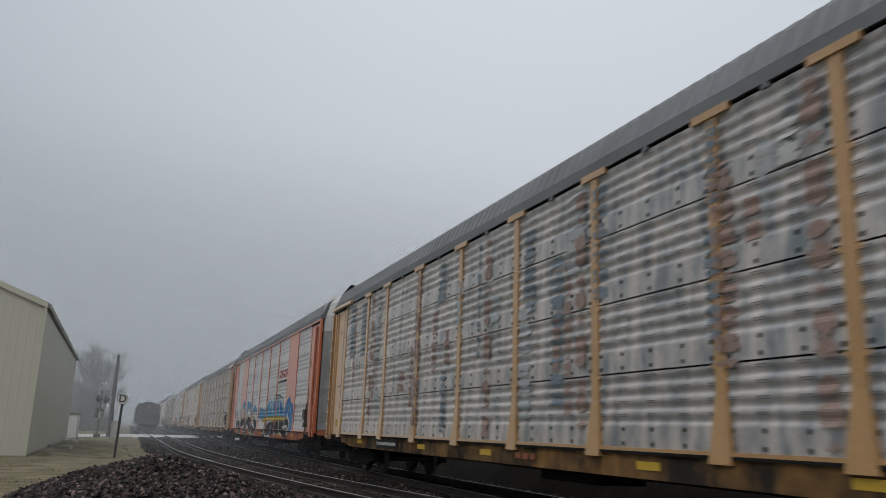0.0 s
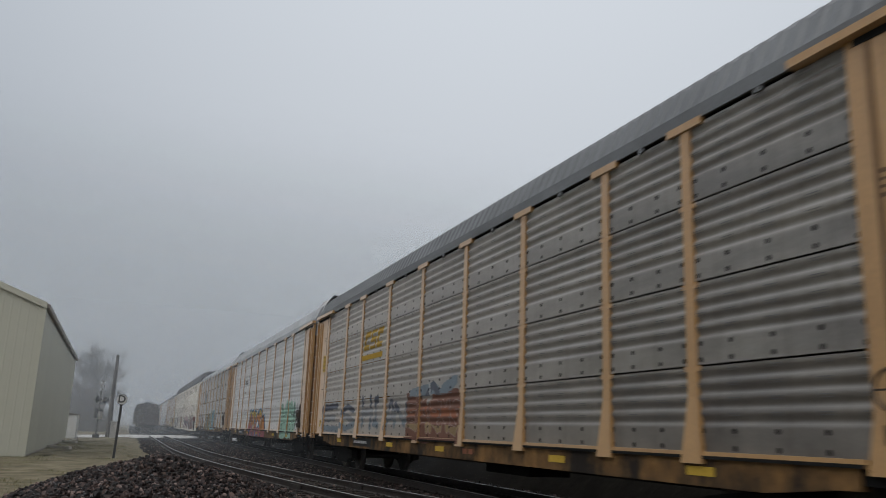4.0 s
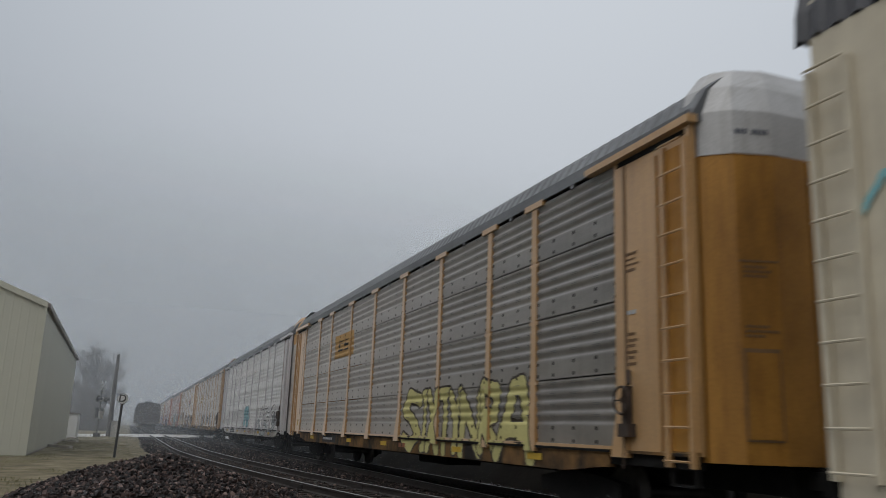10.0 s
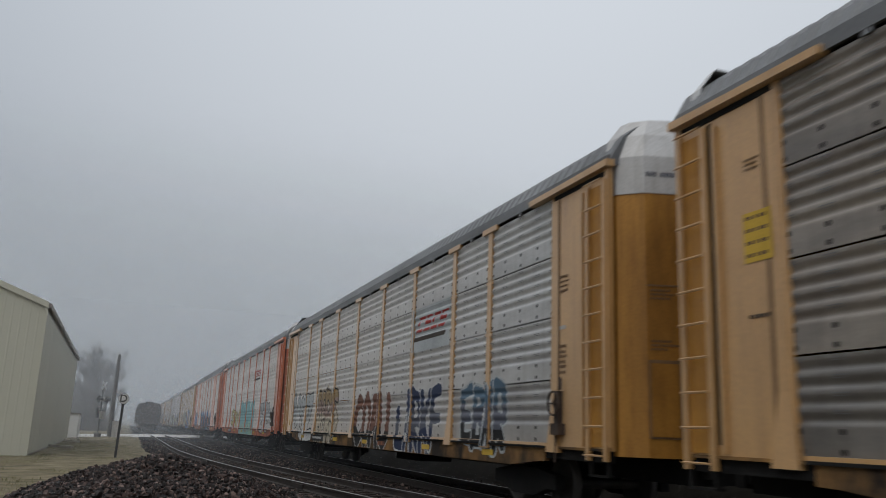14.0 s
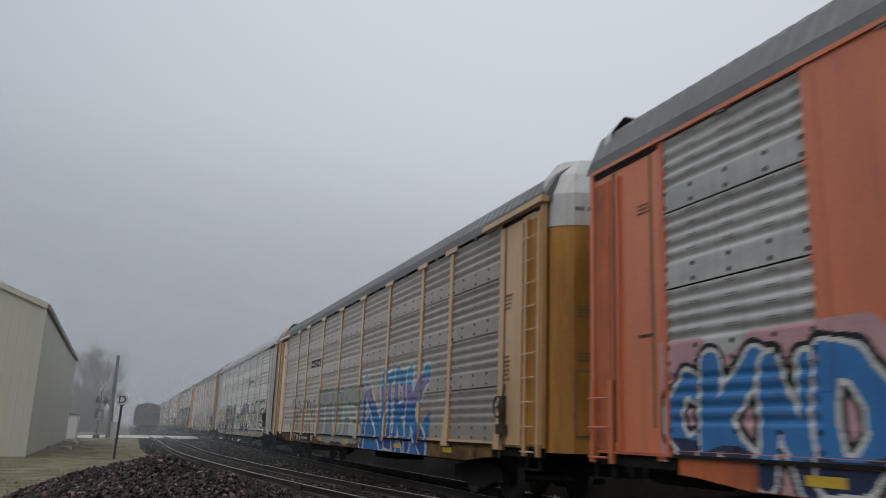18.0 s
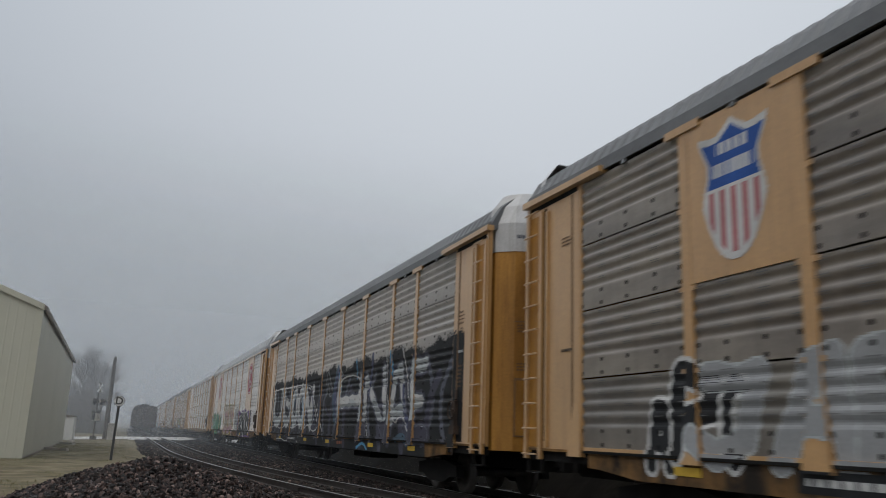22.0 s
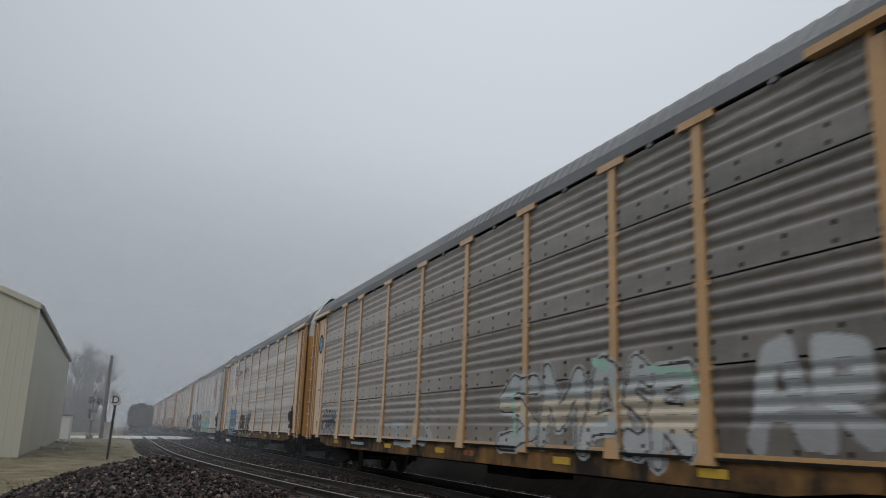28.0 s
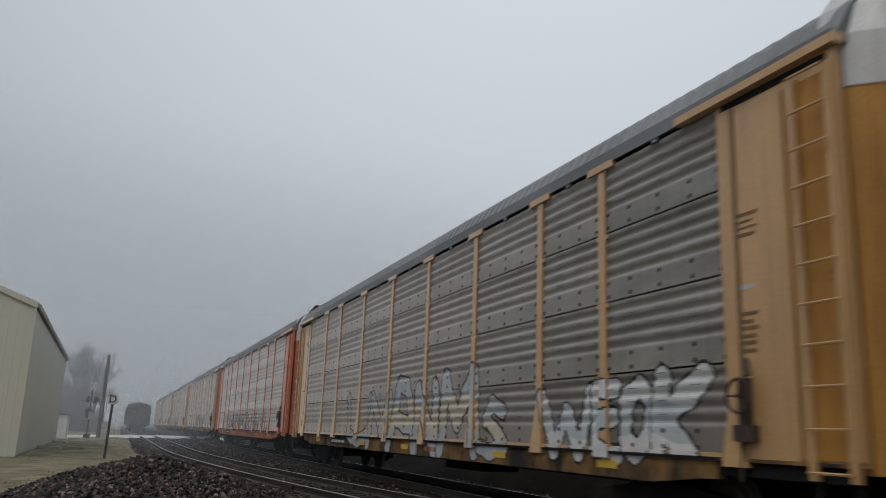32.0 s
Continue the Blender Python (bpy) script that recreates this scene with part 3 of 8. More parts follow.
def autorack(label, paint="yellow", panel="grey", kind="closed", roof=None, posts="cap", gable=None, half=HALF, solid=(), plates=(), sheets=None, tall=0.0):
    """A bi-level car carrier: flat car below, panelled rack above, its front towards -y."""
    clean, grimy = {"yellow": (YELLOW, YELLOW_DIRTY), "orange": (ORANGE, ORANGE_DIRTY), "white": (WHITE, WHITE_DIRTY)}[paint]
    roof = roof or ROOF
    gable = gable or GABLE
    car = new("autorack")
    tagged(car, label, "railway car", "cars of the train")
    for sx, nm in ((-1, "near"), (1, "far")):
        def sill():
            g = Geo()
            x0, x1 = sorted((sx * 1.38, sx * 1.50))
            g.prism([(-half + 2.1, 0.85), (-half + 2.1, 1.09), (half - 2.1, 1.09), (half - 2.1, 0.85), (half - 2.4, 0.84), (half - 3.4, 0.74), (-half + 3.4, 0.74), (-half + 2.4, 0.84)], x0, x1, "x")
            a, b = sorted((sx * 1.50, sx * 1.54))
            g.box(a, b, -half + 0.2, half - 0.2, 1.06, 1.10)
            return g
        part("side_sill", shared("side_sill" + nm + str(half), sill, grimy), None, car, "grimy side sill")
        # ends in flat black: grime and the shadow below the corner as colour
        for d in (-1, 1):
            part("bolster_end", shared("bolster_end%d%d%s" % (sx, d, half), lambda: Geo().box(*sorted((sx * 1.36, sx * 1.47)), *sorted((d * (half - 2.098), d * (half - 0.15))), 0.90, 1.07), BLACK), None, car, "black end of the flat car, grime and corner shadow in its colour")
    part("underframe", shared("underframe%s" % half, lambda: Geo().box(-1.37, 1.37, -half + 0.2, half - 0.2, 0.96, 1.08).box(-0.3, 0.3, -half - 0.2, half + 0.2, 0.62, 0.96)
                              .box(-0.8, 0.1, -3.2, -1.2, 0.50, 0.95).tube((0.5, 2, 0.75), (0.5, 3.4, 0.75), 0.2, n=12), BLACK), None, car, "black underframe with brake gear")
    part("inner_deck", shared("inner_deck%s" % half, lambda: Geo().box(-1.38, 1.38, -half + 0.3, half - 0.3, 3.05, 3.15), BLACK), None, car, "dark upper deck")
    part("far_side_wall", shared("far_side_wall%s" % half, lambda: Geo().box(1.44, 1.50, -half + 0.1, half - 0.1, FLOOR, TOP + 0.06), PANELS[panel]), None, car)
    truck(car, -10.05)
    truck(car, 10.05)
    part("roof", shared("roof%s" % tall, lambda: roof_geo(half, tall), roof), None, car, "ribbed sheet-metal roof")
    if posts == "plain":
        part("chord_strip", shared("chord_strip", lambda: Geo().box(SIDE - 0.03, SIDE + 0.02, -half + 0.02, half - 0.02, TOP + 0.005, TOP + 0.062), clean), None, car)
    part("top_chord", shared("top_chord%s" % half, lambda: Geo().box(SIDE - 0.012, SIDE + 0.06, -half + 0.05, half - 0.05, TOP + 0.065, TOP + 0.085), clean if posts == "plain" else roof), None, car)
    part("roof_fascia", shared("roof_fascia%s" % half, lambda: Geo().box(SIDE - 0.022, SIDE + 0.03, -half + 0.03, half - 0.03, TOP + 0.034, TOP + 0.225), roof), None, car, "flat strip under the roof sheets")
    part("rub_rail", shared("rub_rail%s" % half, lambda: Geo().box(SIDE - 0.024, SIDE + 0.015, -half + 2.0, half - 2.0, FLOOR - 0.055, FLOOR + 0.028), clean), None, car, "painted rail under the side sheets")
    part("rail_gap", shared("rail_gap%s" % half, lambda: Geo().box(SIDE - 0.045, SIDE - 0.03, -half + 2.0, half - 2.0, FLOOR - 0.058, FLOOR - 0.02), HOLE), None, car, "dark gap under the rail")
    # side bays
    edges = bay_edges()
    hp = (TOP - FLOOR) / 4
    for i in range(len(BAYS)):
        a, b = edges[i], edges[i + 1]
        if i in solid:
            part("plate", shared("plate%d" % i, lambda: Geo().box(SIDE - 0.0, SIDE + 0.06, -(b - a) / 2 + 0.1, (b - a) / 2 - 0.1, FLOOR, TOP), clean), None, car, "smooth painted steel plate", (0, (a + b) / 2, 0))
            continue
        if i in plates:
            part("plate", shared("half_plate%d" % i, lambda: Geo().box(SIDE - 0.0, SIDE + 0.06, -(b - a) / 2 + 0.1, (b - a) / 2 - 0.1, FLOOR + 2 * hp, TOP), clean), None, car, "smooth painted steel plate", (0, (a + b) / 2, 0))
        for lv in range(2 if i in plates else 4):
            # on these panel colours the lowest tier takes a darker sheet
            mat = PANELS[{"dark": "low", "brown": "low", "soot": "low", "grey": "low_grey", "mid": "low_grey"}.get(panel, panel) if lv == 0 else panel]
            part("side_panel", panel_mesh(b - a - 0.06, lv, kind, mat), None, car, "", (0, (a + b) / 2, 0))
    for a, b in zip(edges, edges[1:]):
        part("chord_tab", shared("chord_tab", lambda: Geo().box(SIDE - 0.018, SIDE + 0.03, -0.06, 0.06, TOP - 0.03, TOP + 0.09), roof), None, car, "", (0, (a + b) / 2, 0))
    for i, yy in enumerate(edges):
        ends = i in (0, len(edges) - 1)
        part("post", shared("post%s%s" % (posts, ends), lambda: post_geo(posts == "cap" and not ends, posts != "plain"), clean), None, car, "", (0, yy, 0))
    # the two ends
    for d in (-1, 1):
        def corner():
            g = Geo()
            a, b = sorted((d * (half - 1.9), d * (half - 0.02)))
            g.box(SIDE + 0.005, SIDE + 0.06, a, b, FLOOR - 0.05, TOP + 0.04)
            return g
        part("corner_panel", shared("corner_panel%d%s" % (d, half), corner, clean), None, car)
        part("guide_post", shared("guide_post", lambda: Geo().box(SIDE - 0.05, SIDE + 0.004, -0.03, 0.03, FLOOR, TOP - 0.2), clean), None, car, "", (0, d * (half - 0.80), 0))
        part("corner_post", shared("corner_post", lambda: Geo().box(SIDE - 0.03, SIDE + 0.004, -0.05, 0.05, FLOOR, TOP), clean), None, car, "", (0, d * (half - 0.07), 0))
        # brown strip laid on the face as the shade beside the end post
        part("post_gap", shared("post_gap", lambda: Geo().box(SIDE - 0.004, SIDE + 0.004, -0.035, 0.035, FLOOR + 0.3, TOP - 0.1), SEAM_SHADE), None, car, "brown-stained gap behind the end post", (0, d * (edges[-1] + 0.131), 0))
        part("track_gap", shared("track_gap%d%s" % (d, half), lambda: Geo().box(SIDE - 0.008, SIDE + 0.004, *sorted((d * (half - 1.80), d * (half - 0.12))), TOP - 0.09, TOP - 0.01), HOLE), None, car, "dark gap under the door track")
        part("ladder_back", shared("ladder_back", lambda: Geo().box(SIDE - 0.012, SIDE + 0.004, -0.21, 0.21, FLOOR, TOP - 0.2), YELLOW_DULL if paint == "yellow" else grimy), None, car, "weathered steel behind the ladder", (0, d * (half - 0.36), 0))
        part("door_gap", shared("door_gap", lambda: Geo().box(SIDE - 0.006, SIDE + 0.004, -0.028, 0.028, FLOOR + 0.1, TOP - 0.12), HOLE), None, car, "dark gap beside the ladder", (0, d * (half - 0.68), 0))

        def header():
            g = Geo()
            a, b = sorted((d * (half - 2.5), d * (half + 0.05)))
            mid = d * (half - 1.2)
            poly = [(d * (half - 2.6), TOP + 0.0), (d * (half - 2.6), TOP + 0.10), (mid, TOP + 0.11), (d * (half + 0.05), TOP + 0.13), (d * (half + 0.05), TOP + 0.02), (mid, TOP + 0.01)]
            g.prism(poly, SIDE - 0.10, SIDE + 0.05, "x")
            return g
        if posts != "plain":
            part("door_track", shared("door_track%d%s" % (d, half), header, clean), None, car)
        part("ladder", shared("ladder%s" % (posts == "plain"), lambda: ladder_geo(2.1 if posts == "plain" else 5.2), clean), None, car, "", (0, d * (half - 0.36), 0))
        for sx in (-1, 1):
            def leaf():
                g = Geo()
                pts = [(sx * 0.02, half - 0.35), (sx * 0.02, half + 0.42), (sx * 0.55, half + 0.40), (sx * 1.05, half + 0.25), (sx * 1.36, half - 0.05), (sx * 1.40, half - 0.35)]
                pts = [(x, d * y) for x, y in pts]
                g.prism(pts, 1.0, 4.95, "z")
                return g
            if posts == "plain" and paint == "orange" and sx < 0:
                part("corner_sheet", shared("corner_sheet%d" % d, lambda: Geo().prism([(-1.375, d * (half - 0.06)), (-1.39, d * (half - 0.03)), (-1.10, d * (half + 0.25)), (-1.07, d * (half + 0.24))], 1.2, 4.93, "z"), PANELS["low_grey"]), None, car, "dull galvanised corner sheet")
            # end doors take a darker, more streaked coat than the car side
            part("end_door", shared("end_door%d%d%s" % (d, sx, half), leaf, YELLOW_DULL if paint == "yellow" else grimy), None, car, "weathered folding end door")

        def end_gable():
            g = Geo()
            plan = [(-1.41, half - 0.35), (-1.37, half - 0.04), (-1.06, half + 0.26), (-0.55, half + 0.41), (0.55, half + 0.41), (1.06, half + 0.26), (1.37, half - 0.04), (1.41, half - 0.35)]
            rows = [[(x, d * y, 4.95) for x, y in plan], [(x, d * y, 5.55) for x, y in plan]]
            rows.append([(x * 0.93, d * (half - 0.35 + (y - half + 0.35) * 0.85), 5.93 + tall + 0.02 * (1.41 - abs(x))) for x, y in plan])
            rows.append([(x * 0.76, d * (half - 0.35 + (y - half + 0.35) * 0.62), 6.24 + tall + 0.05 * (1.41 - abs(x))) for x, y in plan])
            k = len(plan)
            g.add([p for r in rows for p in r], [(j * k + i, j * k + i + 1, (j + 1) * k + i + 1, (j + 1) * k + i) for j in range(3) for i in range(k - 1)] + [tuple(range(3 * k, 4 * k)), tuple(range(k))])
            return g
        part("end_gable", shared("end_gable%d%s" % (d, tall), end_gable, gable), None, car, "pale upper end cap")
        part("coupler", shared("coupler%d%s" % (d, half), lambda: Geo().box(-0.1, 0.1, *sorted((d * half, d * (half + 0.62))), 0.72, 0.94).box(-0.16, 0.16, *sorted((d * (half + 0.5), d * (half + 0.68))), 0.66, 1.0), BLACK), None, car)
        part("step", shared("step%d%s" % (d, half), lambda: Geo().box(-1.52, -1.46, d * (half - 0.6) - 0.02, d * (half - 0.6) + 0.02, 0.70, 1.0).box(-1.52, -1.46, d * (half - 0.12) - 0.02, d * (half - 0.12) + 0.02, 0.70, 1.0)
                            .box(-1.54, -1.40, *sorted((d * (half - 0.6), d * (half - 0.12))), 0.69, 0.72), BLACK), None, car, "foot step")
    part("hand_brake", shared("hand_brake", brake_geo, RUSTGEAR), None, car, "rusty dark hand-brake gear", (0, -half + 1.55, 0))
    return car


def carrier(label, front, rear, length):
    """One unit of a smooth-sided articulated car carrier, with rows of vents."""
    half = length / 2
    car = new("smooth_car_carrier")
    tagged(car, label, "railway car", "cars of the train")
    w = 1.88
    n = int((length - 1.4) / w)
    spare = (length - 0.3 - n * w) / 2
    prof = [(SIDE, 0.80), (SIDE, 5.46)]
    for i in range(n):
        y = -half + 0.15 + spare + w * (i + 0.5)
        g = Geo().box(SIDE, SIDE + 0.05, -w / 2 + 0.006, w / 2 - 0.006, 0.62, 5.62)
        key = ("carrier_panel", round(w, 3))
        if key not in cache:
            g.box(SIDE - 0.010, SIDE, -w / 2, -w / 2 + 0.04, 0.7, 5.58)
            cache[key] = g.mesh("side_sheet", CREAM)
        part("side_sheet", cache[key], None, car, "", (0, y, 0))
    def vent():
        g = Geo()
        for q in range(9):
            zz = -0.31 + q * 0.0775
            g.box(SIDE - 0.016, SIDE + 0.01, -0.20, 0.20, zz - 0.022, zz + 0.022)
        return g
    for q in range(11 if front == "joint" else 10):
        for z in (1.85, 3.05, 5.05):
            part("vent", shared("vent", vent, BLACK), None, car, "dark slotted vent", (0, half - (1.36 if front == "joint" else 1.02) - 1.883 * q, z))
    for d in (-1, 1):
        part("side_sheet", Geo().box(SIDE, SIDE + 0.05, *sorted((d * (half - 0.12), d * (half - 0.14 - spare))), 0.62, 5.62), CREAM, car)
    part("far_side_wall", Geo().box(1.44, 1.50, -half + 0.1, half - 0.1, 0.7, 5.62), CREAM, car)
    part("roof", round_roof(half), ROOF_DARK, car, "dark ribbed rounded roof")
    part("skirt", Geo().prism([(-half + 0.2, 1.0), (half - 0.2, 1.0), (half - 3.2, 0.55), (-half + 3.2, 0.55)], SIDE + 0.02, SIDE + 0.08, "x"), CREAM, car)
    part("underframe", Geo().box(-1.40, 1.40, -half + 0.2, half - 0.2, 0.7, 0.95), BLACK, car)
    for d in (-1, 1):
        part("end_wall", Geo().box(-1.45, 1.45, *sorted((d * (half - 0.35), d * (half - 0.1))), 0.9, 6.1), BLACK if (d < 0) == (front == "joint") and (front == "joint" or rear == "joint") and ((d < 0 and front == "joint") or (d > 0 and rear == "joint")) else CREAM, car)
        if (d < 0 and front == "joint") or (d > 0 and rear == "joint"):
            part("bellows", Geo().box(-1.35, 1.35, *sorted((d * (half - 0.1), d * (half + (0.96 if d > 0 else 0.02)))), 0.8, 6.3), BLACK, car, "black rubber bellows")
            truck(car, d * (half - 0.1)) if d > 0 else None
        else:
            truck(car, d * (half - 3.0))
            part("ladder", shared("ladder", ladder_geo, CREAM), None, car, "", (0, d * (half - 0.36), 0))
            part("coupler", Geo().box(-0.1, 0.1, *sorted((d * (half - 0.2), d * (half + 0.6))), 0.72, 0.94), BLACK, car)
    return car


TRAIN = [
    dict(label="car carrier with patchy overpainted side sheets and yellow posts", panel="patched", tall=0.14),
    dict(label="orange car carrier with grey side sheets and blue spray paint", tall=0.14, paint="orange", panel="blue", posts="plain", solid=(1, 7)),
    dict(label="yellow car carrier with dark slatted sides", panel="dark", kind="open", roof=ROOF),
    dict(label="yellow car carrier with sooty grey sides and a gold mark", panel="dark", tall=0.14),
    dict(label="yellow car carrier with blue-grey sides and an orange spray-painted tag", panel="blue", tall=0.14, roof=ROOF_PALE),
    dict(label="yellow car carrier with dark slatted sides and pale lettering", panel="slat", kind="fine", roof=ROOF_PALE),
    None, None,
    dict(label="yellow car carrier with rust-stained sides and yellow spray paint", panel="soot"),
    dict(label="white car carrier with pale grey sides and black spray paint", paint="white", panel="white", gable=YELLOW),
    dict(label="yellow car carrier with sooty sides and a gold mark", panel="brown"),
    dict(label="yellow car carrier with pale sides and black-and-white spray paint", panel="grey"),
    dict(label="orange car carrier with grey sides and mint spray paint", paint="orange", panel="grey"),
    dict(label="orange car carrier with wide orange plates and dark spray paint", tall=0.14, paint="orange", panel="grey", posts="plain", solid=(1, 7)),
    dict(label="yellow car carrier with grey sides and a large blue tag", panel="dark"),
    dict(label="pale car carrier with white posts and a colourful painted row", paint="white", panel="white", kind="thin", gable=YELLOW, roof=ROOF_PALE),
    dict(label="yellow car carrier with rust-stained sides and white bubble tags", panel="brown", plates=(7,)),
    dict(label="yellow car carrier with its lower half painted black and violet", panel="dark"),
    dict(label="yellow car carrier with pale sides, red octagon signs and green paint", panel="light", kind="thin", tall=0.14, posts="plain", solid=(1, 7), roof=ROOF_PALE),
    dict(label="clean yellow car carrier with bright corrugated sides", panel="light", kind="open", plates=(7,), roof=ROOF_PALE),
    dict(label="yellow car carrier with rust-stained sides and a blue shield plate", panel="brown", kind="open", plates=(7,)),
    dict(label="yellow car carrier with sooty sides and large white tags", panel="soot"),
    dict(label="yellow car carrier with grey sides, a shield plate and black tag", panel="mid", plates=(7,)),
    dict(label="white car carrier with red octagon signs and a cyan painted band", paint="white", panel="grey", gable=YELLOW, posts="plain", solid=(1, 7)),
    dict(label="yellow car carrier with grey sides and white tags", panel="dark"),
    dict(label="orange car carrier with grey side sheets", paint="orange", panel="grey"),
    dict(label="yellow car carrier with rust-stained side sheets", panel="brown"),
    dict(label="yellow car carrier with sooty side sheets", panel="dark"),
    dict(label="yellow car carrier with grey side sheets", panel="grey"),
    dict(label="yellow car carrier with rust-stained grey sheets", panel="brown"),
]
cars = []
for i, spec in enumerate(TRAIN):
    front = JOINTS[i - 1] if i else JOINTS[0] - 29.0
    rear = JOINTS[i]
    if spec:
        car = autorack(half=HALF, **spec)
        mid = (front + rear) / 2 + NUDGE.get(i, 0.0)
    else:
        first = i == 6
        a, b = (front + 0.4, rear - 1.0) if first else (front, rear - 0.4)
        car = carrier("cream smooth-sided car carrier with slotted vents and painted tags", "end" if first else "joint", "joint" if first else "end", b - a)
        mid = (a + b) / 2 - (0.0 if first else 0.10)
    cars.append((car, mid))

SPRAY = {}
INK = dict(white=(0.66, 0.66, 0.65), cream=(0.60, 0.53, 0.42), grey=(0.36, 0.37, 0.38), pale=(0.50, 0.53, 0.54), black=(0.025, 0.027, 0.03), navy=(0.03, 0.045, 0.10), blue=(0.05, 0.20, 0.48),
           sky=(0.13, 0.38, 0.62), cyan=(0.28, 0.58, 0.62), mint=(0.40, 0.64, 0.52), green=(0.07, 0.30, 0.15), lime=(0.45, 0.55, 0.25), olive=(0.21, 0.22, 0.135), indigo=(0.10, 0.11, 0.20), yellow=(0.62, 0.47, 0.10),
           lemon=(0.66, 0.60, 0.25), gold=(0.55, 0.34, 0.04), orange=(0.58, 0.24, 0.07), rust=(0.34, 0.13, 0.07), red=(0.50, 0.06, 0.05), crimson=(0.44, 0.035, 0.07), pink=(0.55, 0.33, 0.36),
           purple=(0.17, 0.07, 0.26), violet=(0.26, 0.24, 0.46), plum=(0.16, 0.06, 0.11), tan=(0.36, 0.26, 0.14), brown=(0.16, 0.10, 0.06), sign=(0.60, 0.36, 0.13), soot=(0.075, 0.06, 0.05),
           royal=(0.03, 0.10, 0.36), rose=(0.52, 0.17, 0.18), stripe=(0.46, 0.13, 0.14), amber=(0.66, 0.43, 0.06), slate=(0.13, 0.14, 0.175), dusk=(0.075, 0.075, 0.105), steel=(0.09, 0.15, 0.21), clay=(0.215, 0.105, 0.075), oxide=(0.17, 0.035, 0.03), faded=(0.40, 0.29, 0.25), haze=(0.24, 0.29, 0.33))


def ink(name):
    if name not in SPRAY:
        SPRAY[name] = plain("spray_" + name, tuple(0.85 * c for c in INK[name]), 0.6, 0.3, 0.2)
    return SPRAY[name]


STROKES = {
    "A": [[(0, 0), (0.38, 1), (0.62, 1), (1, 0)], [(0.2, 0.36), (0.8, 0.36)]], "B": [[(0, 0), (0, 1), (0.75, 0.95), (0.8, 0.6), (0.1, 0.52), (0.95, 0.42), (0.9, 0.05), (0, 0)]],
    "D": [[(0, 0), (0, 1), (0.6, 0.95), (0.98, 0.62), (0.95, 0.3), (0.6, 0.03), (0, 0)]], "F": [[(0.95, 1), (0.05, 0.96), (0, 0)], [(0.03, 0.52), (0.8, 0.54)]], "J": [[(0.3, 1), (0.9, 1), (0.75, 0.2), (0.4, 0), (0.05, 0.22)]],
    "C": [[(0.95, 0.85), (0.5, 1), (0.05, 0.7), (0.05, 0.3), (0.5, 0), (0.95, 0.15)]], "E": [[(0.95, 1), (0, 0.95), (0, 0.05), (1, 0)], [(0, 0.5), (0.8, 0.5)]],
    "G": [[(0.9, 0.85), (0.4, 1), (0, 0.6), (0.1, 0.1), (0.6, 0), (1, 0.2), (1, 0.45), (0.55, 0.45)]], "H": [[(0, 0), (0.05, 1)], [(1, 0), (0.95, 1)], [(0, 0.5), (1, 0.5)]],
    "I": [[(0.5, 0), (0.5, 1)], [(0.2, 0), (0.8, 0)], [(0.2, 1), (0.8, 1)]], "K": [[(0, 0), (0, 1)], [(1, 1), (0.1, 0.5), (1, 0)]], "L": [[(0.05, 1), (0, 0.02), (1, 0)]],
    "M": [[(0, 0), (0.1, 1), (0.5, 0.35), (0.9, 1), (1, 0)]], "N": [[(0, 0), (0, 1), (1, 0), (1, 1)]], "O": [[(0.5, 1), (0.05, 0.75), (0.05, 0.25), (0.5, 0), (0.95, 0.25), (0.95, 0.75), (0.5, 1)]],
    "P": [[(0, 0), (0, 1), (0.9, 0.9), (0.9, 0.5), (0, 0.45)]], "R": [[(0, 0), (0, 1), (0.9, 0.9), (0.85, 0.5), (0.05, 0.45), (1, 0)]],
    "S": [[(0.95, 0.88), (0.4, 1), (0.02, 0.75), (0.5, 0.52), (0.98, 0.25), (0.5, 0), (0.02, 0.12)]], "T": [[(0, 1), (1, 1)], [(0.5, 1), (0.5, 0)]],
    "U": [[(0, 1), (0.05, 0.2), (0.5, 0), (0.95, 0.2), (1, 1)]], "V": [[(0, 1), (0.5, 0), (1, 1)]], "W": [[(0, 1), (0.25, 0), (0.5, 0.7), (0.75, 0), (1, 1)]],
    "X": [[(0, 0), (1, 1)], [(0, 1), (1, 0)]], "Y": [[(0, 1), (0.5, 0.5), (1, 1)], [(0.5, 0.5), (0.5, 0)]], "Z": [[(0, 1), (1, 1), (0, 0), (1, 0)]],
}
CELL = 0.023
stencils = []


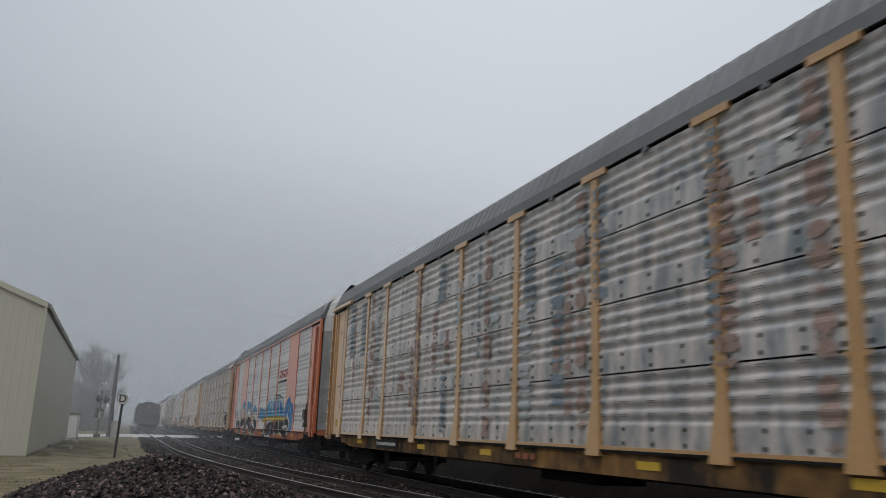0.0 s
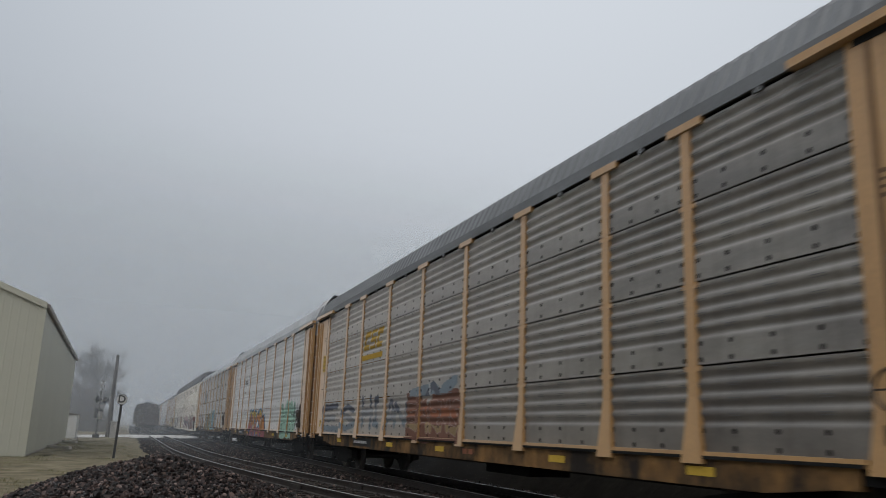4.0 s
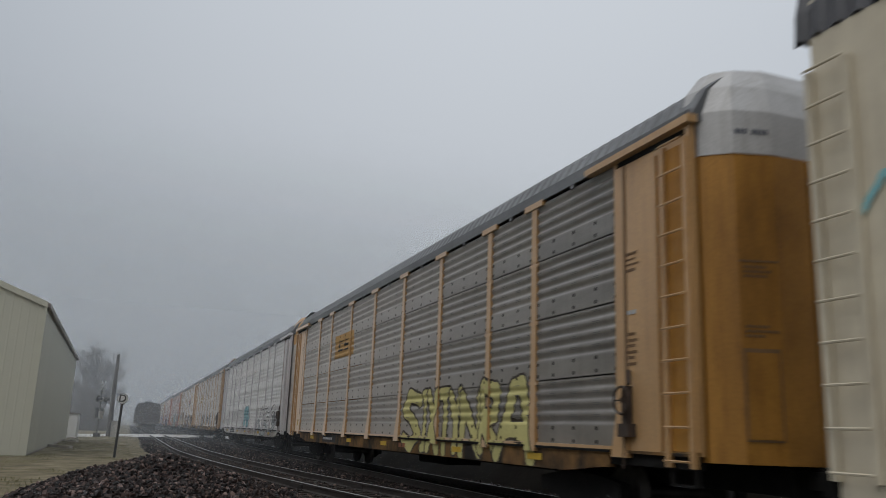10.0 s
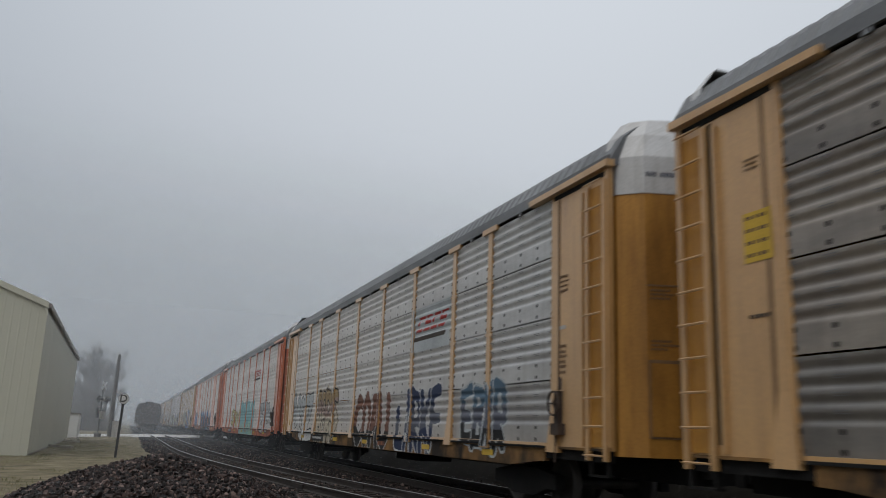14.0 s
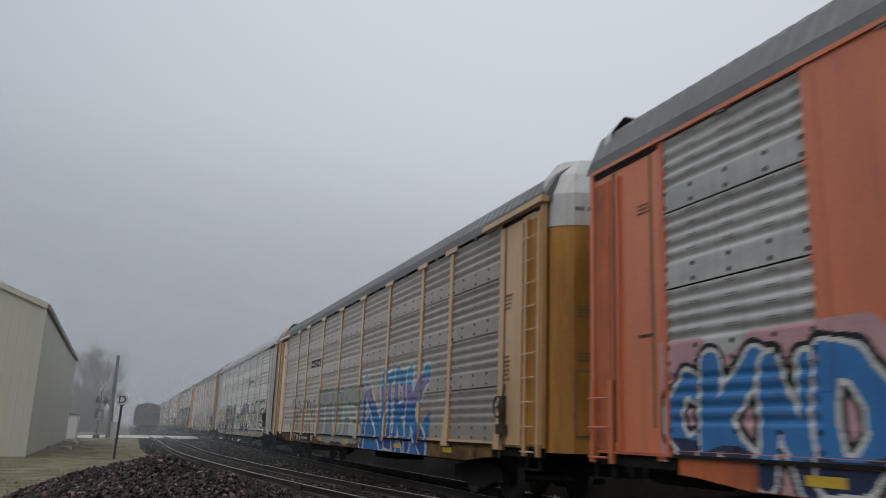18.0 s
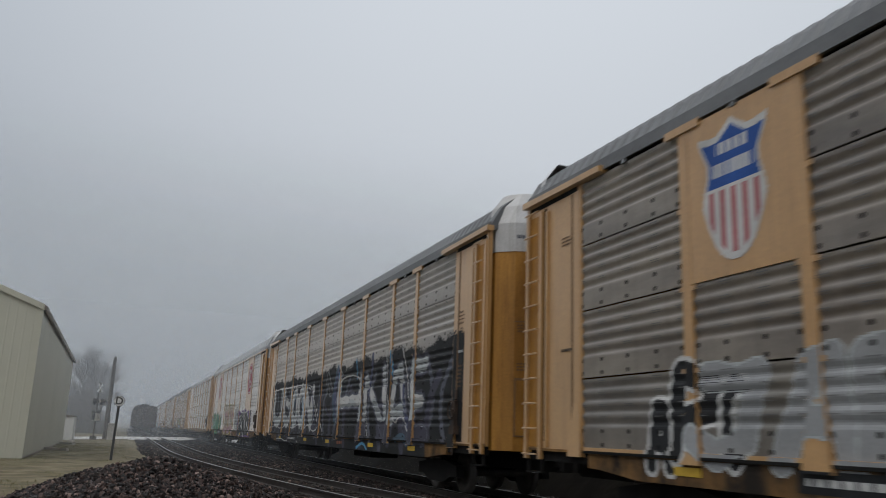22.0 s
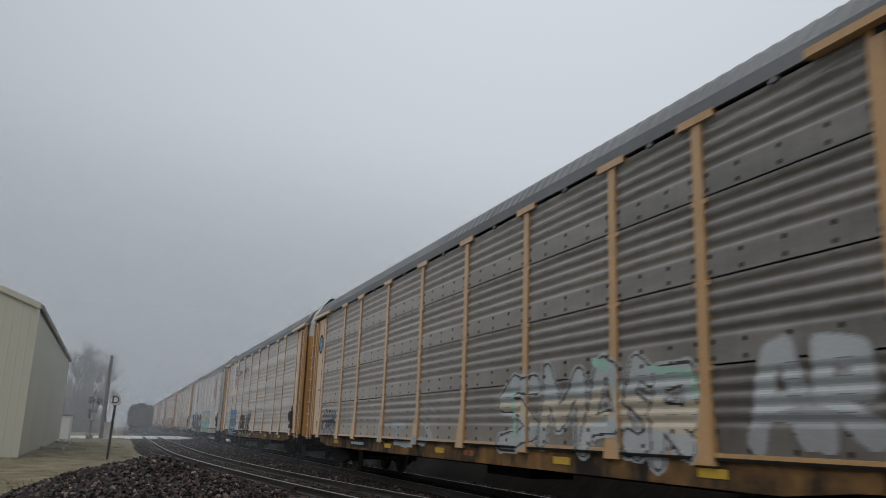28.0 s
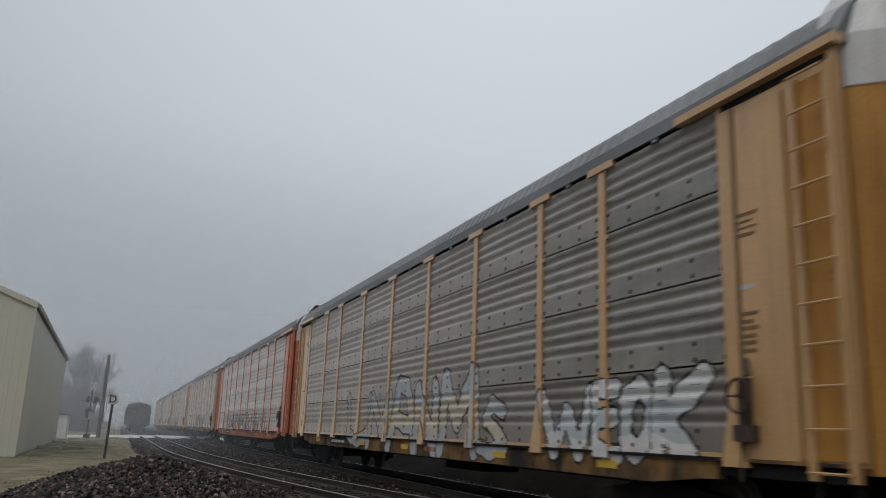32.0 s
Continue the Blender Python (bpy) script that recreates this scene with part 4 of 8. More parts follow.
def face_of(spec):
    """The outer face of a car's near side: x for arrays of y and z; nan where there is no face."""
    if spec is None:
        return lambda y, z: np.where((z > 0.64) & (z < 5.5), SIDE - 0.014, np.nan)
    kind = spec.get("kind", "closed")
    hp = (TOP - FLOOR) / 4
    zs, xs = [], []
    for lv in range(4):
        for x, z in panel_line(FLOOR + lv * hp, FLOOR + (lv + 1) * hp, kind):
            zs.append(z)
            xs.append(x)
    edges = np.array(bay_edges())
    solid = spec.get("solid", ())
    tops = spec.get("plates", ())
    flare = spec.get("posts", "cap") != "plain"

    def face(y, z):
        x = np.where((z > FLOOR + 0.01) & (z < TOP), np.interp(z, zs, xs), np.nan)
        for b in range(len(BAYS)):
            inside = (y > edges[b] + 0.1) & (y < edges[b + 1] - 0.1) & (z > FLOOR)
            if b in solid:
                x = np.where(inside & (z < TOP), SIDE - 0.0, x)
            if b in tops:
                x = np.where(inside & (z > FLOOR + 2 * hp) & (z < TOP), SIDE - 0.0, x)
        x = np.where((np.abs(y) > edges[-1] + 0.1) & (np.abs(y) < HALF - 0.72) & (z > FLOOR), SIDE + 0.005, x)
        gap = np.abs(y[:, None] - edges[None]).min(1)
        half = np.where(z > 1.8, 0.095, 0.095 + 0.105 * np.clip((1.8 - z) / 0.8, 0, 1) if flare else 0.095)
        out = np.where(z > 1.8, SIDE - 0.008, SIDE - 0.008 - 0.053 * np.clip((1.8 - z) / 0.8, 0, 1) if flare else SIDE - 0.004)
        x = np.where((gap < half) & (z > 1.0) & (z < TOP), out, x)
        x = np.where((z > 0.75) & (z < 1.055) & (np.abs(y) < HALF - 3.5), np.fmin(SIDE, np.where(np.isnan(x), 9, x)), x)
        x = np.where((z > 1.085) & (z < 1.148) & (np.abs(y) < HALF - 2.0), np.fmin(SIDE - 0.024, x), x)
        x = np.where((np.abs(y) > HALF - 0.72), np.nan, x)
        return x
    return face


def paint(car, spec, y_left, y_right, z0, z1, ids, names, label=""):
    """Lays flat colour on a car's side: ids is a grid of colours, row 0 lowest, column 0 at y_left; it follows the corrugation."""
    face = face_of(spec)
    shift = 0.0 if stencils else next((NUDGE.get(k, 0.0) for k, (c, m) in enumerate(cars) if c is car), 0.0)
    y_left, y_right = y_left - shift, y_right - shift
    lift = 0.0035 + 0.0006 * sum(o.name.startswith("spray_paint") for o in car.children)
    rows, cols = ids.shape
    ys = y_left + (y_right - y_left) * np.arange(cols + 1) / cols
    yc = (ys[1:] + ys[:-1]) / 2
    zs = z0 + (z1 - z0) * np.arange(rows + 1) / rows
    verts, faces, index = [], [], []
    used = [k for k in np.unique(ids) if k > 0]
    slot = {k: i for i, k in enumerate(used)}
    for r in range(rows):
        row = ids[r]
        if not row.any():
            continue
        xa, xb = face(yc, np.full(cols, zs[r])), face(yc, np.full(cols, zs[r + 1]))
        xm = face(yc, np.full(cols, (zs[r] + zs[r + 1]) / 2))
        bad = np.isnan(xm)
        xa, xb = np.where(np.isnan(xa), xm, xa), np.where(np.isnan(xb), xm, xb)
        jump = np.abs(xa - xb) > 0.06
        xa, xb = np.where(jump, xm, xa), np.where(jump, xm, xb)
        if 1.07 < (zs[r] + zs[r + 1]) / 2 < 1.16:
            xa = xb = xm
        code = np.where(bad, 0, row)
        brk = np.flatnonzero((np.diff(code) != 0) | (np.abs(np.diff(np.nan_to_num(xa))) > 0.004) | (np.abs(np.diff(np.nan_to_num(xb))) > 0.004)) + 1
        for a, b in zip(np.r_[0, brk], np.r_[brk, cols]):
            if code[a] == 0:
                continue
            k = len(verts)
            lo, hi = float(xa[a]) - lift, float(xb[a]) - lift
            verts += [(lo, ys[a], zs[r]), (lo, ys[b], zs[r]), (hi, ys[b], zs[r + 1]), (hi, ys[a], zs[r + 1])]
            faces.append((k, k + 1, k + 2, k + 3))
            index.append(slot[code[a]])
    if not faces:
        return None
    me = bpy.data.meshes.new("spray_paint")
    me.from_pydata(verts, [], faces)
    for k in used:
        me.materials.append(ink(names[k - 1]))
    me.polygons.foreach_set("material_index", index)
    ob = new("spray_paint", me)
    ob.parent = car
    return tagged(ob, label, kind="stuff")


def seg_dist(U, V, a, b):
    ax, ay, bx, by = *a, *b
    dx, dy = bx - ax, by - ay
    t = np.clip(((U - ax) * dx + (V - ay) * dy) / (dx * dx + dy * dy + 1e-9), 0, 1)
    return np.hypot(U - ax - t * dx, V - ay - t * dy)


def tag(i, y_left, y_right, z0, z1, seed, fill, line="black", halo="", back="", letters="", n=0, weight=0.15, edge=0.055, back_top=None, wild=0.12, spans=(), label="spray-painted tag"):
    """A row of fat painted letters that overlap; fill lists the colours from foot to top, spans each letter's share of the field (from, to, foot, top)."""
    rnd = random.Random(seed)
    fill = fill.split()
    W, pad = y_left - y_right, 0.22
    H = z1 - z0
    cols, rows = max(4, int((W + 2 * pad) / CELL)), max(4, int((H + 2 * pad) / CELL))
    U, V = np.meshgrid((np.arange(cols) + 0.5) * CELL - pad, (np.arange(rows) + 0.5) * CELL - pad)
    names = [c if c != "none" else line for c in fill] + [line, halo or line, back or line]
    F, L, A, B = len(fill), len(fill) + 1, len(fill) + 2, len(fill) + 3
    ids = np.zeros((rows, cols), int)
    wob = 0.10 * np.sin(U * 2.3 + seed) + 0.07 * np.sin(U * 5.1 + 2 * seed)
    if back:
        top = (back_top - z0) if back_top else H * 0.92
        ids[(V < top + wob * 1.6) & (U > -0.1 + 0.5 * wob) & (U < W + 0.1 + wob) & (V > -0.16 + 0.4 * wob)] = B
    n = n or len(letters) or max(2, round(W / (H * 0.8)))
    step = W / n
    shapes = []
    for k in range(n):
        key = letters[k] if letters else rnd.choice("ABCEGHKMNORSUWZPTV")
        if spans:
            a, b, c, d = spans[k]
            u0, w0, v0, h, lean = a * W, (b - a) * W, c * H, (d - c) * H, rnd.uniform(-0.05, 0.08)
        else:
            lean = rnd.uniform(-0.12, 0.22)
            h = H * rnd.uniform(0.82, 1.0)
            w0 = step * rnd.uniform(0.80, 1.0)
            u0 = k * step + (step - w0) / 2
            v0 = rnd.uniform(0, H - h)
        r = min(0.85 * weight * h, 0.135 * w0 + 0.02)
        m = min(0.3, r / w0)
        o = min(0.3, r / h)
        d = np.full(U.shape, 9.0)
        for poly in STROKES[key]:
            pts = [((x + rnd.uniform(-wild, wild)), (y + rnd.uniform(-wild, wild) * 0.7)) for x, y in poly]
            pts = [(u0 + w0 * (m + (1 - 2 * m) * x) + lean * (y - 0.5) * w0, v0 + h * (o + (1 - 2 * o) * y)) for x, y in pts]
            for a, b in zip(pts, pts[1:]):
                d = np.minimum(d, seg_dist(U, V, a, b))
        # strokes swell and thin as a hand-held can does
        shapes.append((d + 0.22 * r * np.sin(U * 7.3 + k) * np.sin(V * 6.1 + 2 * k), r, (V - v0) / h))
    if halo:
        for d, r, g in shapes:
            ids[d < r + edge * 2.1] = A
    solid = np.array([0] + [k + 1 if c != "none" else 0 for k, c in enumerate(fill)])
    for d, r, g in shapes:
        ids[d < r + edge] = L
        band = np.clip(((g + wob * 0.4) * F).astype(int), 0, F - 1) + 1
        m = d < r
        ids[m] = solid[band[m]]
    return paint(cars[i][0], TRAIN[i], y_left + pad, y_left + pad - cols * CELL, z0 - pad, z0 - pad + rows * CELL, ids, names, label)


def scrawl(i, y_left, y_right, z0, z1, seed, colour, n=5, width=0.03):
    """Thin hand-drawn loops."""
    rnd = random.Random(seed)
    W, H = y_left - y_right, z1 - z0
    cols, rows = int(W / CELL), int(H / CELL)
    U, V = np.meshgrid((np.arange(cols) + 0.5) * CELL, (np.arange(rows) + 0.5) * CELL)
    d = np.full(U.shape, 9.0)
    for k in range(n):
        c = ((k + 0.5) * W / n, H * rnd.uniform(0.35, 0.65))
        pts = [(c[0] + W / n * rnd.uniform(-0.6, 0.6), c[1] + H * rnd.uniform(-0.45, 0.45)) for _ in range(rnd.randint(4, 7))]
        for a, b in zip(pts, pts[1:]):
            d = np.minimum(d, seg_dist(U, V, a, b))
    return paint(cars[i][0], TRAIN[i], y_left, y_left - cols * CELL, z0, z0 + rows * CELL, (d < width).astype(int), [colour], "thin sprayed scrawl")


def cross(i, y_left, y_right, z0, z1, colour):
    cols, rows = int((y_left - y_right) / CELL), int((z1 - z0) / CELL)
    u, v = np.meshgrid((np.arange(cols) + 0.5) * CELL, (np.arange(rows) + 0.5) * CELL)
    W, H = y_left - y_right, z1 - z0
    d = np.minimum(seg_dist(u, v, (0.08, 0.08), (W - 0.08, H - 0.05)), seg_dist(u, v, (0.05, H - 0.1), (W - 0.1, 0.1)))
    paint(cars[i][0], TRAIN[i], y_left, y_right, z0, z1, (d < 0.055).astype(int), [colour], "sprayed cross")


def grid(y_left, y_right, z0, z1, cell=0.022):
    cols, rows = max(2, round((y_left - y_right) / cell)), max(2, round((z1 - z0) / cell))
    return np.meshgrid((np.arange(cols) + 0.5) / cols, (np.arange(rows) + 0.5) / rows)


def shield(i, y_left, y_right, z0, z1):
    u, v = grid(y_left, y_right, z0, z1)
    x = np.abs(u - 0.5) * 2

    def form(m):
        side = np.where(v < 0.40, 0.88 * np.sqrt(np.clip((v - m) / (0.40 - m), 0, 1)) ** 0.8, 0.88 - 0.16 * np.sin(np.clip((v - 0.40) / 0.52, 0, 1) * math.pi) ** 2 + 0.10 * np.clip((v - 0.72) / 0.2, 0, 1))
        return (x < side - m * 1.3) & (v > m) & (v < 0.90 - m + 0.10 * np.maximum(0, 1 - x * 2.2) ** 1.2 + 0.06 * np.maximum(0, x - 0.55))
    ids = np.where(form(0.0), 1, 0)
    core = form(0.05)
    ids = np.where(core & (v > 0.53), 2, ids)
    ids = np.where(core & (v <= 0.50) & ((u * 13).astype(int) % 2 == 0), 3, ids)
    bars = core & (((v > 0.76) & (v < 0.84)) & (x < 0.46) & ((u * 10) % 1 > 0.3) | ((v > 0.60) & (v < 0.69)) & (x < 0.56) & ((u * 11) % 1 > 0.3))
    ids = np.where(bars, 1, ids)
    paint(cars[i][0], TRAIN[i], y_left, y_right, z0, z1, ids, ["white", "royal", "stripe"], "blue, red and white shield emblem")


def rounded(pts, closed):
    """A line with its corners cut twice."""
    for _ in range(2):
        ends = list(zip(pts, pts[1:] + pts[:1] if closed else pts[1:]))
        cut = [(a[0] + (b[0] - a[0]) * t, a[1] + (b[1] - a[1]) * t) for a, b in ends for t in (0.25, 0.75)]
        pts = cut if closed else [pts[0]] + cut + [pts[-1]]
    return pts


def art(i, y_left, y_right, z0, z1, names, shapes, label, cell=0.028, haze=None, soft=False):
    """Free painting on one car: filled outlines and brush lines in shares of the field; a shape is (colour, width or 0, closed or open points)."""
    u, v = grid(y_left, y_right, z0, z1, cell)
    W, H = y_left - y_right, z1 - z0
    U, V = u * W, v * H
    names = names.split()
    ids = np.zeros(u.shape, int)
    if haze:
        colour, top, rough, seed = haze
        edge = top + rough * (np.sin(U * 1.7 + seed) + 0.6 * np.sin(U * 4.3 + 2 * seed) + 0.4 * np.sin(U * 9.1 + seed))
        grain = np.random.default_rng(seed).random(u.shape)
        ids[(v < edge) & (grain < np.clip((edge - v) * 22, 0, 1)) & (u > 0.01) & (u < 0.99)] = names.index(colour) + 1
    for colour, width, pts in shapes:
        k = names.index(colour) + 1
        P = [(a * W, b * H) for a, b in pts]
        if soft:
            loop = width and P[0] == P[-1]
            P = rounded(P[:-1] if loop else P, loop or not width)
            P = P + P[:1] if loop else P
        if width:
            d = np.full(U.shape, 9.0)
            for a, b in zip(P, P[1:]):
                d = np.minimum(d, seg_dist(U, V, a, b))
            ids[d < width] = k
        else:
            m = np.zeros(U.shape, bool)
            for (ax, ay), (bx, by) in zip(P, P[1:] + P[:1]):
                if ay != by:
                    m ^= ((ay > V) != (by > V)) & (U < (bx - ax) * (V - ay) / (by - ay) + ax)
            ids[m] = k
    return paint(cars[i][0], TRAIN[i], y_left, y_right, z0, z1, ids, names, label)


def curl(a, b, bend, n=7):
    """Points of a bent line from a to b."""
    out = []
    for k in range(n):
        t = k / (n - 1)
        out.append((a[0] + (b[0] - a[0]) * t + bend * math.sin(t * math.pi), a[1] + (b[1] - a[1]) * t))
    return out


def oval(c, r, s, n=14, tilt=0.0):
    return [(c[0] + r * math.cos(math.tau * k / n) + tilt * s * math.sin(math.tau * k / n), c[1] + s * math.sin(math.tau * k / n)) for k in range(n)]


def octagon(i, y_left, y_right, z0, z1, colour):
    u, v = grid(y_left, y_right, z0, z1)
    x, y = np.abs(u - 0.5) * 2, np.abs(v - 0.5) * 2
    m = np.maximum(np.maximum(x, y), (x * 0.9 + y * 1.0) / 1.42)
    ids = np.where(m < 0.98, 1, 0)
    ids = np.where(m < 0.92, 2, ids)
    ids = np.where(m < 0.84, 1, ids)
    for lo, hi, a, b in ((0.67, 0.83, 0.20, 0.74), (0.51, 0.65, 0.20, 0.54), (0.35, 0.49, 0.20, 0.80), (0.19, 0.33, 0.28, 0.80)):
        big = (u > a) & (u < a + 0.15) & (v > lo - 0.03) & (v < hi)
        small = (u > a + 0.19) & (u < b) & (v > lo) & (v < hi - 0.04) & ((u * 11 + v * 2) % 1 > 0.2)
        ids = np.where(big | small, 2, ids)
    paint(cars[i][0], TRAIN[i], y_left, y_right, z0, z1, ids, [colour, "white"], "red octagon emblem with white bars")


def blocks(i, y_left, y_right, z0, z1, colour, base="", bar="", slant=0.25, n=3, plate_edge=0.0):
    """An emblem drawn as plain slanted blocks, on a plate or with a bar under it."""
    u, v = grid(y_left, y_right, z0, z1)
    ids = np.full(u.shape, 2 if base else 0)
    s = u - slant * (v - 0.5) * (z1 - z0) / (y_left - y_right)
    lo, hi = (0.40, 0.95) if bar else (0.22, 0.78)
    a, b = (0.06, 0.94) if not plate_edge else (0.18, 0.82)
    k = (s - a) / (b - a) * n
    f = k % 1
    g = (v - lo) / (hi - lo)
    block = (s > a) & (s < b) & (v > lo) & (v < hi) & (f > 0.06) & (f < 0.90)
    hole = (np.abs(g - 0.5) < 0.2) & (f > 0.32) & (f < 0.98) & ((k.astype(int) % 2) == 0) | (np.abs(g - 0.74) < 0.1) & (f > 0.30) & (f < 0.98) & ((k.astype(int) % 2) == 1) | (np.abs(g - 0.26) < 0.1) & (f > 0.0) & (f < 0.66) & ((k.astype(int) % 2) == 1)
    ids = np.where(block & ~hole, 1, ids)
    if bar:
        ids = np.where((v > 0.08) & (v < 0.24) & (s > 0.0) & (s < 1.0), 3, ids)
    paint(cars[i][0], TRAIN[i], y_left, y_right, z0, z1, ids, [colour, base or colour, bar or colour], "painted emblem of plain blocks")


def plate_paint(i, y_left, y_right, z0, z1, colour):
    u, v = grid(y_left, y_right, z0, z1, 0.05)
    paint(cars[i][0], TRAIN[i], y_left, y_right, z0, z1, np.ones(u.shape, int), [colour], "flat painted field")


def bars(i, y_left, y_right, z0, z1, colour, rows=1, per=8, ground="", seed=1):
    """Stencilled lines too small to read: plain bars."""
    rnd = random.Random(seed)
    u, v = grid(y_left, y_right, z0, z1, 0.015)
    ids = np.full(u.shape, 2 if ground else 0)
    for r in range(rows):
        lo, hi = (r + (0.36 if ground else 0.26)) / rows, (r + (0.66 if ground else 0.74)) / rows
        end = rnd.uniform(0.7, 0.97)
        row = (v > lo) & (v < hi) & (u > 0.05) & (u < end)
        ids = np.where(row & ((u * per) % 1 > 0.24), 1, ids)
    paint(cars[i][0], TRAIN[i], y_left, y_right, z0, z1, ids, [colour, ground or colour], "small stencilled bars")


# --- what is painted on each car ---
rnd = random.Random(8)
grain = np.random.default_rng(8)
for k in range(46):
    y, z, w, h = rnd.uniform(-12, 12.6), rnd.uniform(1.2, 4.3), rnd.uniform(0.15, 0.6), rnd.uniform(0.5, 2.6)
    u, v = grid(0, -w, 0, min(h, 5.25 - z), 0.03)
    rag = np.sin(v * h * 19 + k) + np.sin(v * h * 43 + 2 * k) + 1.4 * np.sin(u * math.pi) + grain.normal(0, 0.45, u.shape)
    m = rag > 0.7
    paint(cars[0][0], TRAIN[0], y, y - w, z, z + u.shape[0] * 0.03, m.astype(int), [("haze", "white", "faded", "pale", "haze", "faded", "pale")[k % 7]], "streak of old overpaint")
for y in (9.2, 4.9, 0.6, -3.1, -8.0):
    u, v = grid(0, -0.32, 0, 4.0, 0.03)
    m = np.sin(v * 31 + y) + np.sin(v * 77 + 3 * y) + 1.2 * np.sin(u * 3.1) + grain.normal(0, 0.4, u.shape) > 0.75
    paint(cars[0][0], TRAIN[0], y, y - 0.32, 1.2, 5.2, m.astype(int), ["faded"], "rusty vertical streak")

tag(1, 11.83, 2.29, 0.74, 2.70, 3, "black black cream sky", "white", weight=0.13, edge=0.07, wild=0.08, letters="WARS", spans=((0.00, 0.28, 0.00, 0.81), (0.23, 0.52, 0.00, 1.00), (0.53, 0.79, 0.00, 0.96), (0.76, 1.00, 0.00, 0.86)))
shapes = []
shapes.append(("blue", 0, [(0.763, 0.40), (0.770, 0.62), (0.814, 0.69), (0.822, 0.78), (0.859, 0.85), (0.900, 0.89), (0.928, 0.75), (0.968, 0.74), (0.991, 0.60), (0.990, 0.38), (0.977, 0.23), (0.951, 0.15), (0.903, 0.13)]))
shapes.append(("sky", 0.05, [(0.840, 0.68), (0.874, 0.71), (0.897, 0.66)]))
shapes.append(("sky", 0.06, [(0.855, 0.53), (0.903, 0.60), (0.945, 0.57)]))
shapes.append(("sky", 0.05, [(0.930, 0.43), (0.964, 0.51), (0.975, 0.40)]))
shapes.append(("haze", 0.05, [(0.872, 0.61), (0.912, 0.66), (0.932, 0.62)]))
shapes.append(("sky", 0.05, [(0.919, 0.25), (0.954, 0.33), (0.973, 0.30)]))
shapes.append(("sky", 0, [(0.009, 0.46), (0.050, 0.73), (0.243, 0.64), (0.298, 0.82), (0.359, 0.89), (0.434, 0.82), (0.485, 0.92), (0.590, 0.90), (0.644, 0.90), (0.692, 0.85), (0.736, 0.75), (0.765, 0.58), (0.774, 0.41), (0.246, 0.36)]))
shapes.append(("blue", 0, [(0.485, 0.80), (0.590, 0.81), (0.602, 0.58), (0.501, 0.60)]))
shapes.append(("blue", 0, [(0.656, 0.80), (0.713, 0.73), (0.734, 0.55), (0.666, 0.56)]))
shapes.append(("yellow", 0, [(0.150, 0.34), (0.162, 0.45), (0.361, 0.48), (0.561, 0.48), (0.689, 0.48), (0.775, 0.44), (0.846, 0.47), (0.869, 0.41), (0.809, 0.35)]))
shapes.append(("black", 0, [(0.192, 0.00), (0.246, 0.34), (0.434, 0.36), (0.777, 0.37), (0.849, 0.42), (0.921, 0.35), (0.888, 0.13), (0.879, 0.00), (0.759, 0.07), (0.587, 0.11), (0.323, 0.00)]))
shapes.append(("white", 0.05, [(0.246, 0.37), (0.288, 0.73), (0.329, 0.86), (0.369, 0.85), (0.389, 0.61)]))
shapes.append(("white", 0.05, [(0.388, 0.73), (0.434, 0.80), (0.455, 0.56)]))
shapes.append(("white", 0.05, [(0.455, 0.60), (0.485, 0.87), (0.551, 0.87), (0.562, 0.74), (0.546, 0.55)]))
shapes.append(("white", 0.05, [(0.561, 0.54), (0.590, 0.84), (0.631, 0.87), (0.651, 0.53)]))
shapes.append(("white", 0.06, [(0.649, 0.86), (0.703, 0.80), (0.747, 0.65), (0.771, 0.39)]))
shapes.append(("white", 0.06, [(0.214, 0.05), (0.301, 0.32), (0.408, 0.39)]))
shapes.append(("white", 0.05, [(0.451, 0.31), (0.409, 0.01), (0.460, 0.00)]))
shapes.append(("white", 0.06, [(0.508, 0.31), (0.548, 0.04), (0.580, 0.12)]))
shapes.append(("white", 0.07, [(0.640, 0.37), (0.653, 0.18), (0.744, 0.07)]))
shapes.append(("white", 0.06, [(0.774, 0.36), (0.808, 0.23), (0.751, 0.25)]))
shapes.append(("white", 0.08, [(0.854, 0.50), (0.921, 0.35), (0.897, 0.19), (0.867, 0.11), (0.863, 0.26), (0.819, 0.26)]))
shapes.append(("white", 0.06, [(0.236, 0.16), (0.303, 0.00), (0.390, 0.04)]))
shapes.append(("black", 0.03, [(0.485, 0.98), (0.644, 0.93), (0.704, 0.88), (0.756, 0.71)]))
art(1, 2.01, -8.63, 0.74, 2.84, "sky blue yellow black white haze", shapes, "sky-blue and black piece with white outlines and a blue cloud", 0.022)
blocks(1, -3.95, -6.5, 3.25, 3.95, "red", "", "soot", 0.7, 4)
tag(2, 9.2, 2.0, 1.15, 1.80, 5, "pale", "grey", weight=0.12, edge=0.03, letters="HERFOCS", wild=0.1)
tag(2, -5.3, -6.4, 1.05, 2.2, 6, "white", "black", letters="S", weight=0.12)
tag(3, 11.47, 2.14, 1.22, 2.26, 7, "haze grey slate", "grey", weight=0.12, edge=0.025, wild=0.12, letters="ESHIAN", spans=((0.00, 0.24, 0.00, 0.85), (0.25, 0.47, 0.03, 0.78), (0.54, 0.67, 0.11, 1.00), (0.66, 0.75, 0.12, 0.95), (0.81, 0.91, 0.09, 0.81), (0.90, 1.00, 0.10, 0.77)))
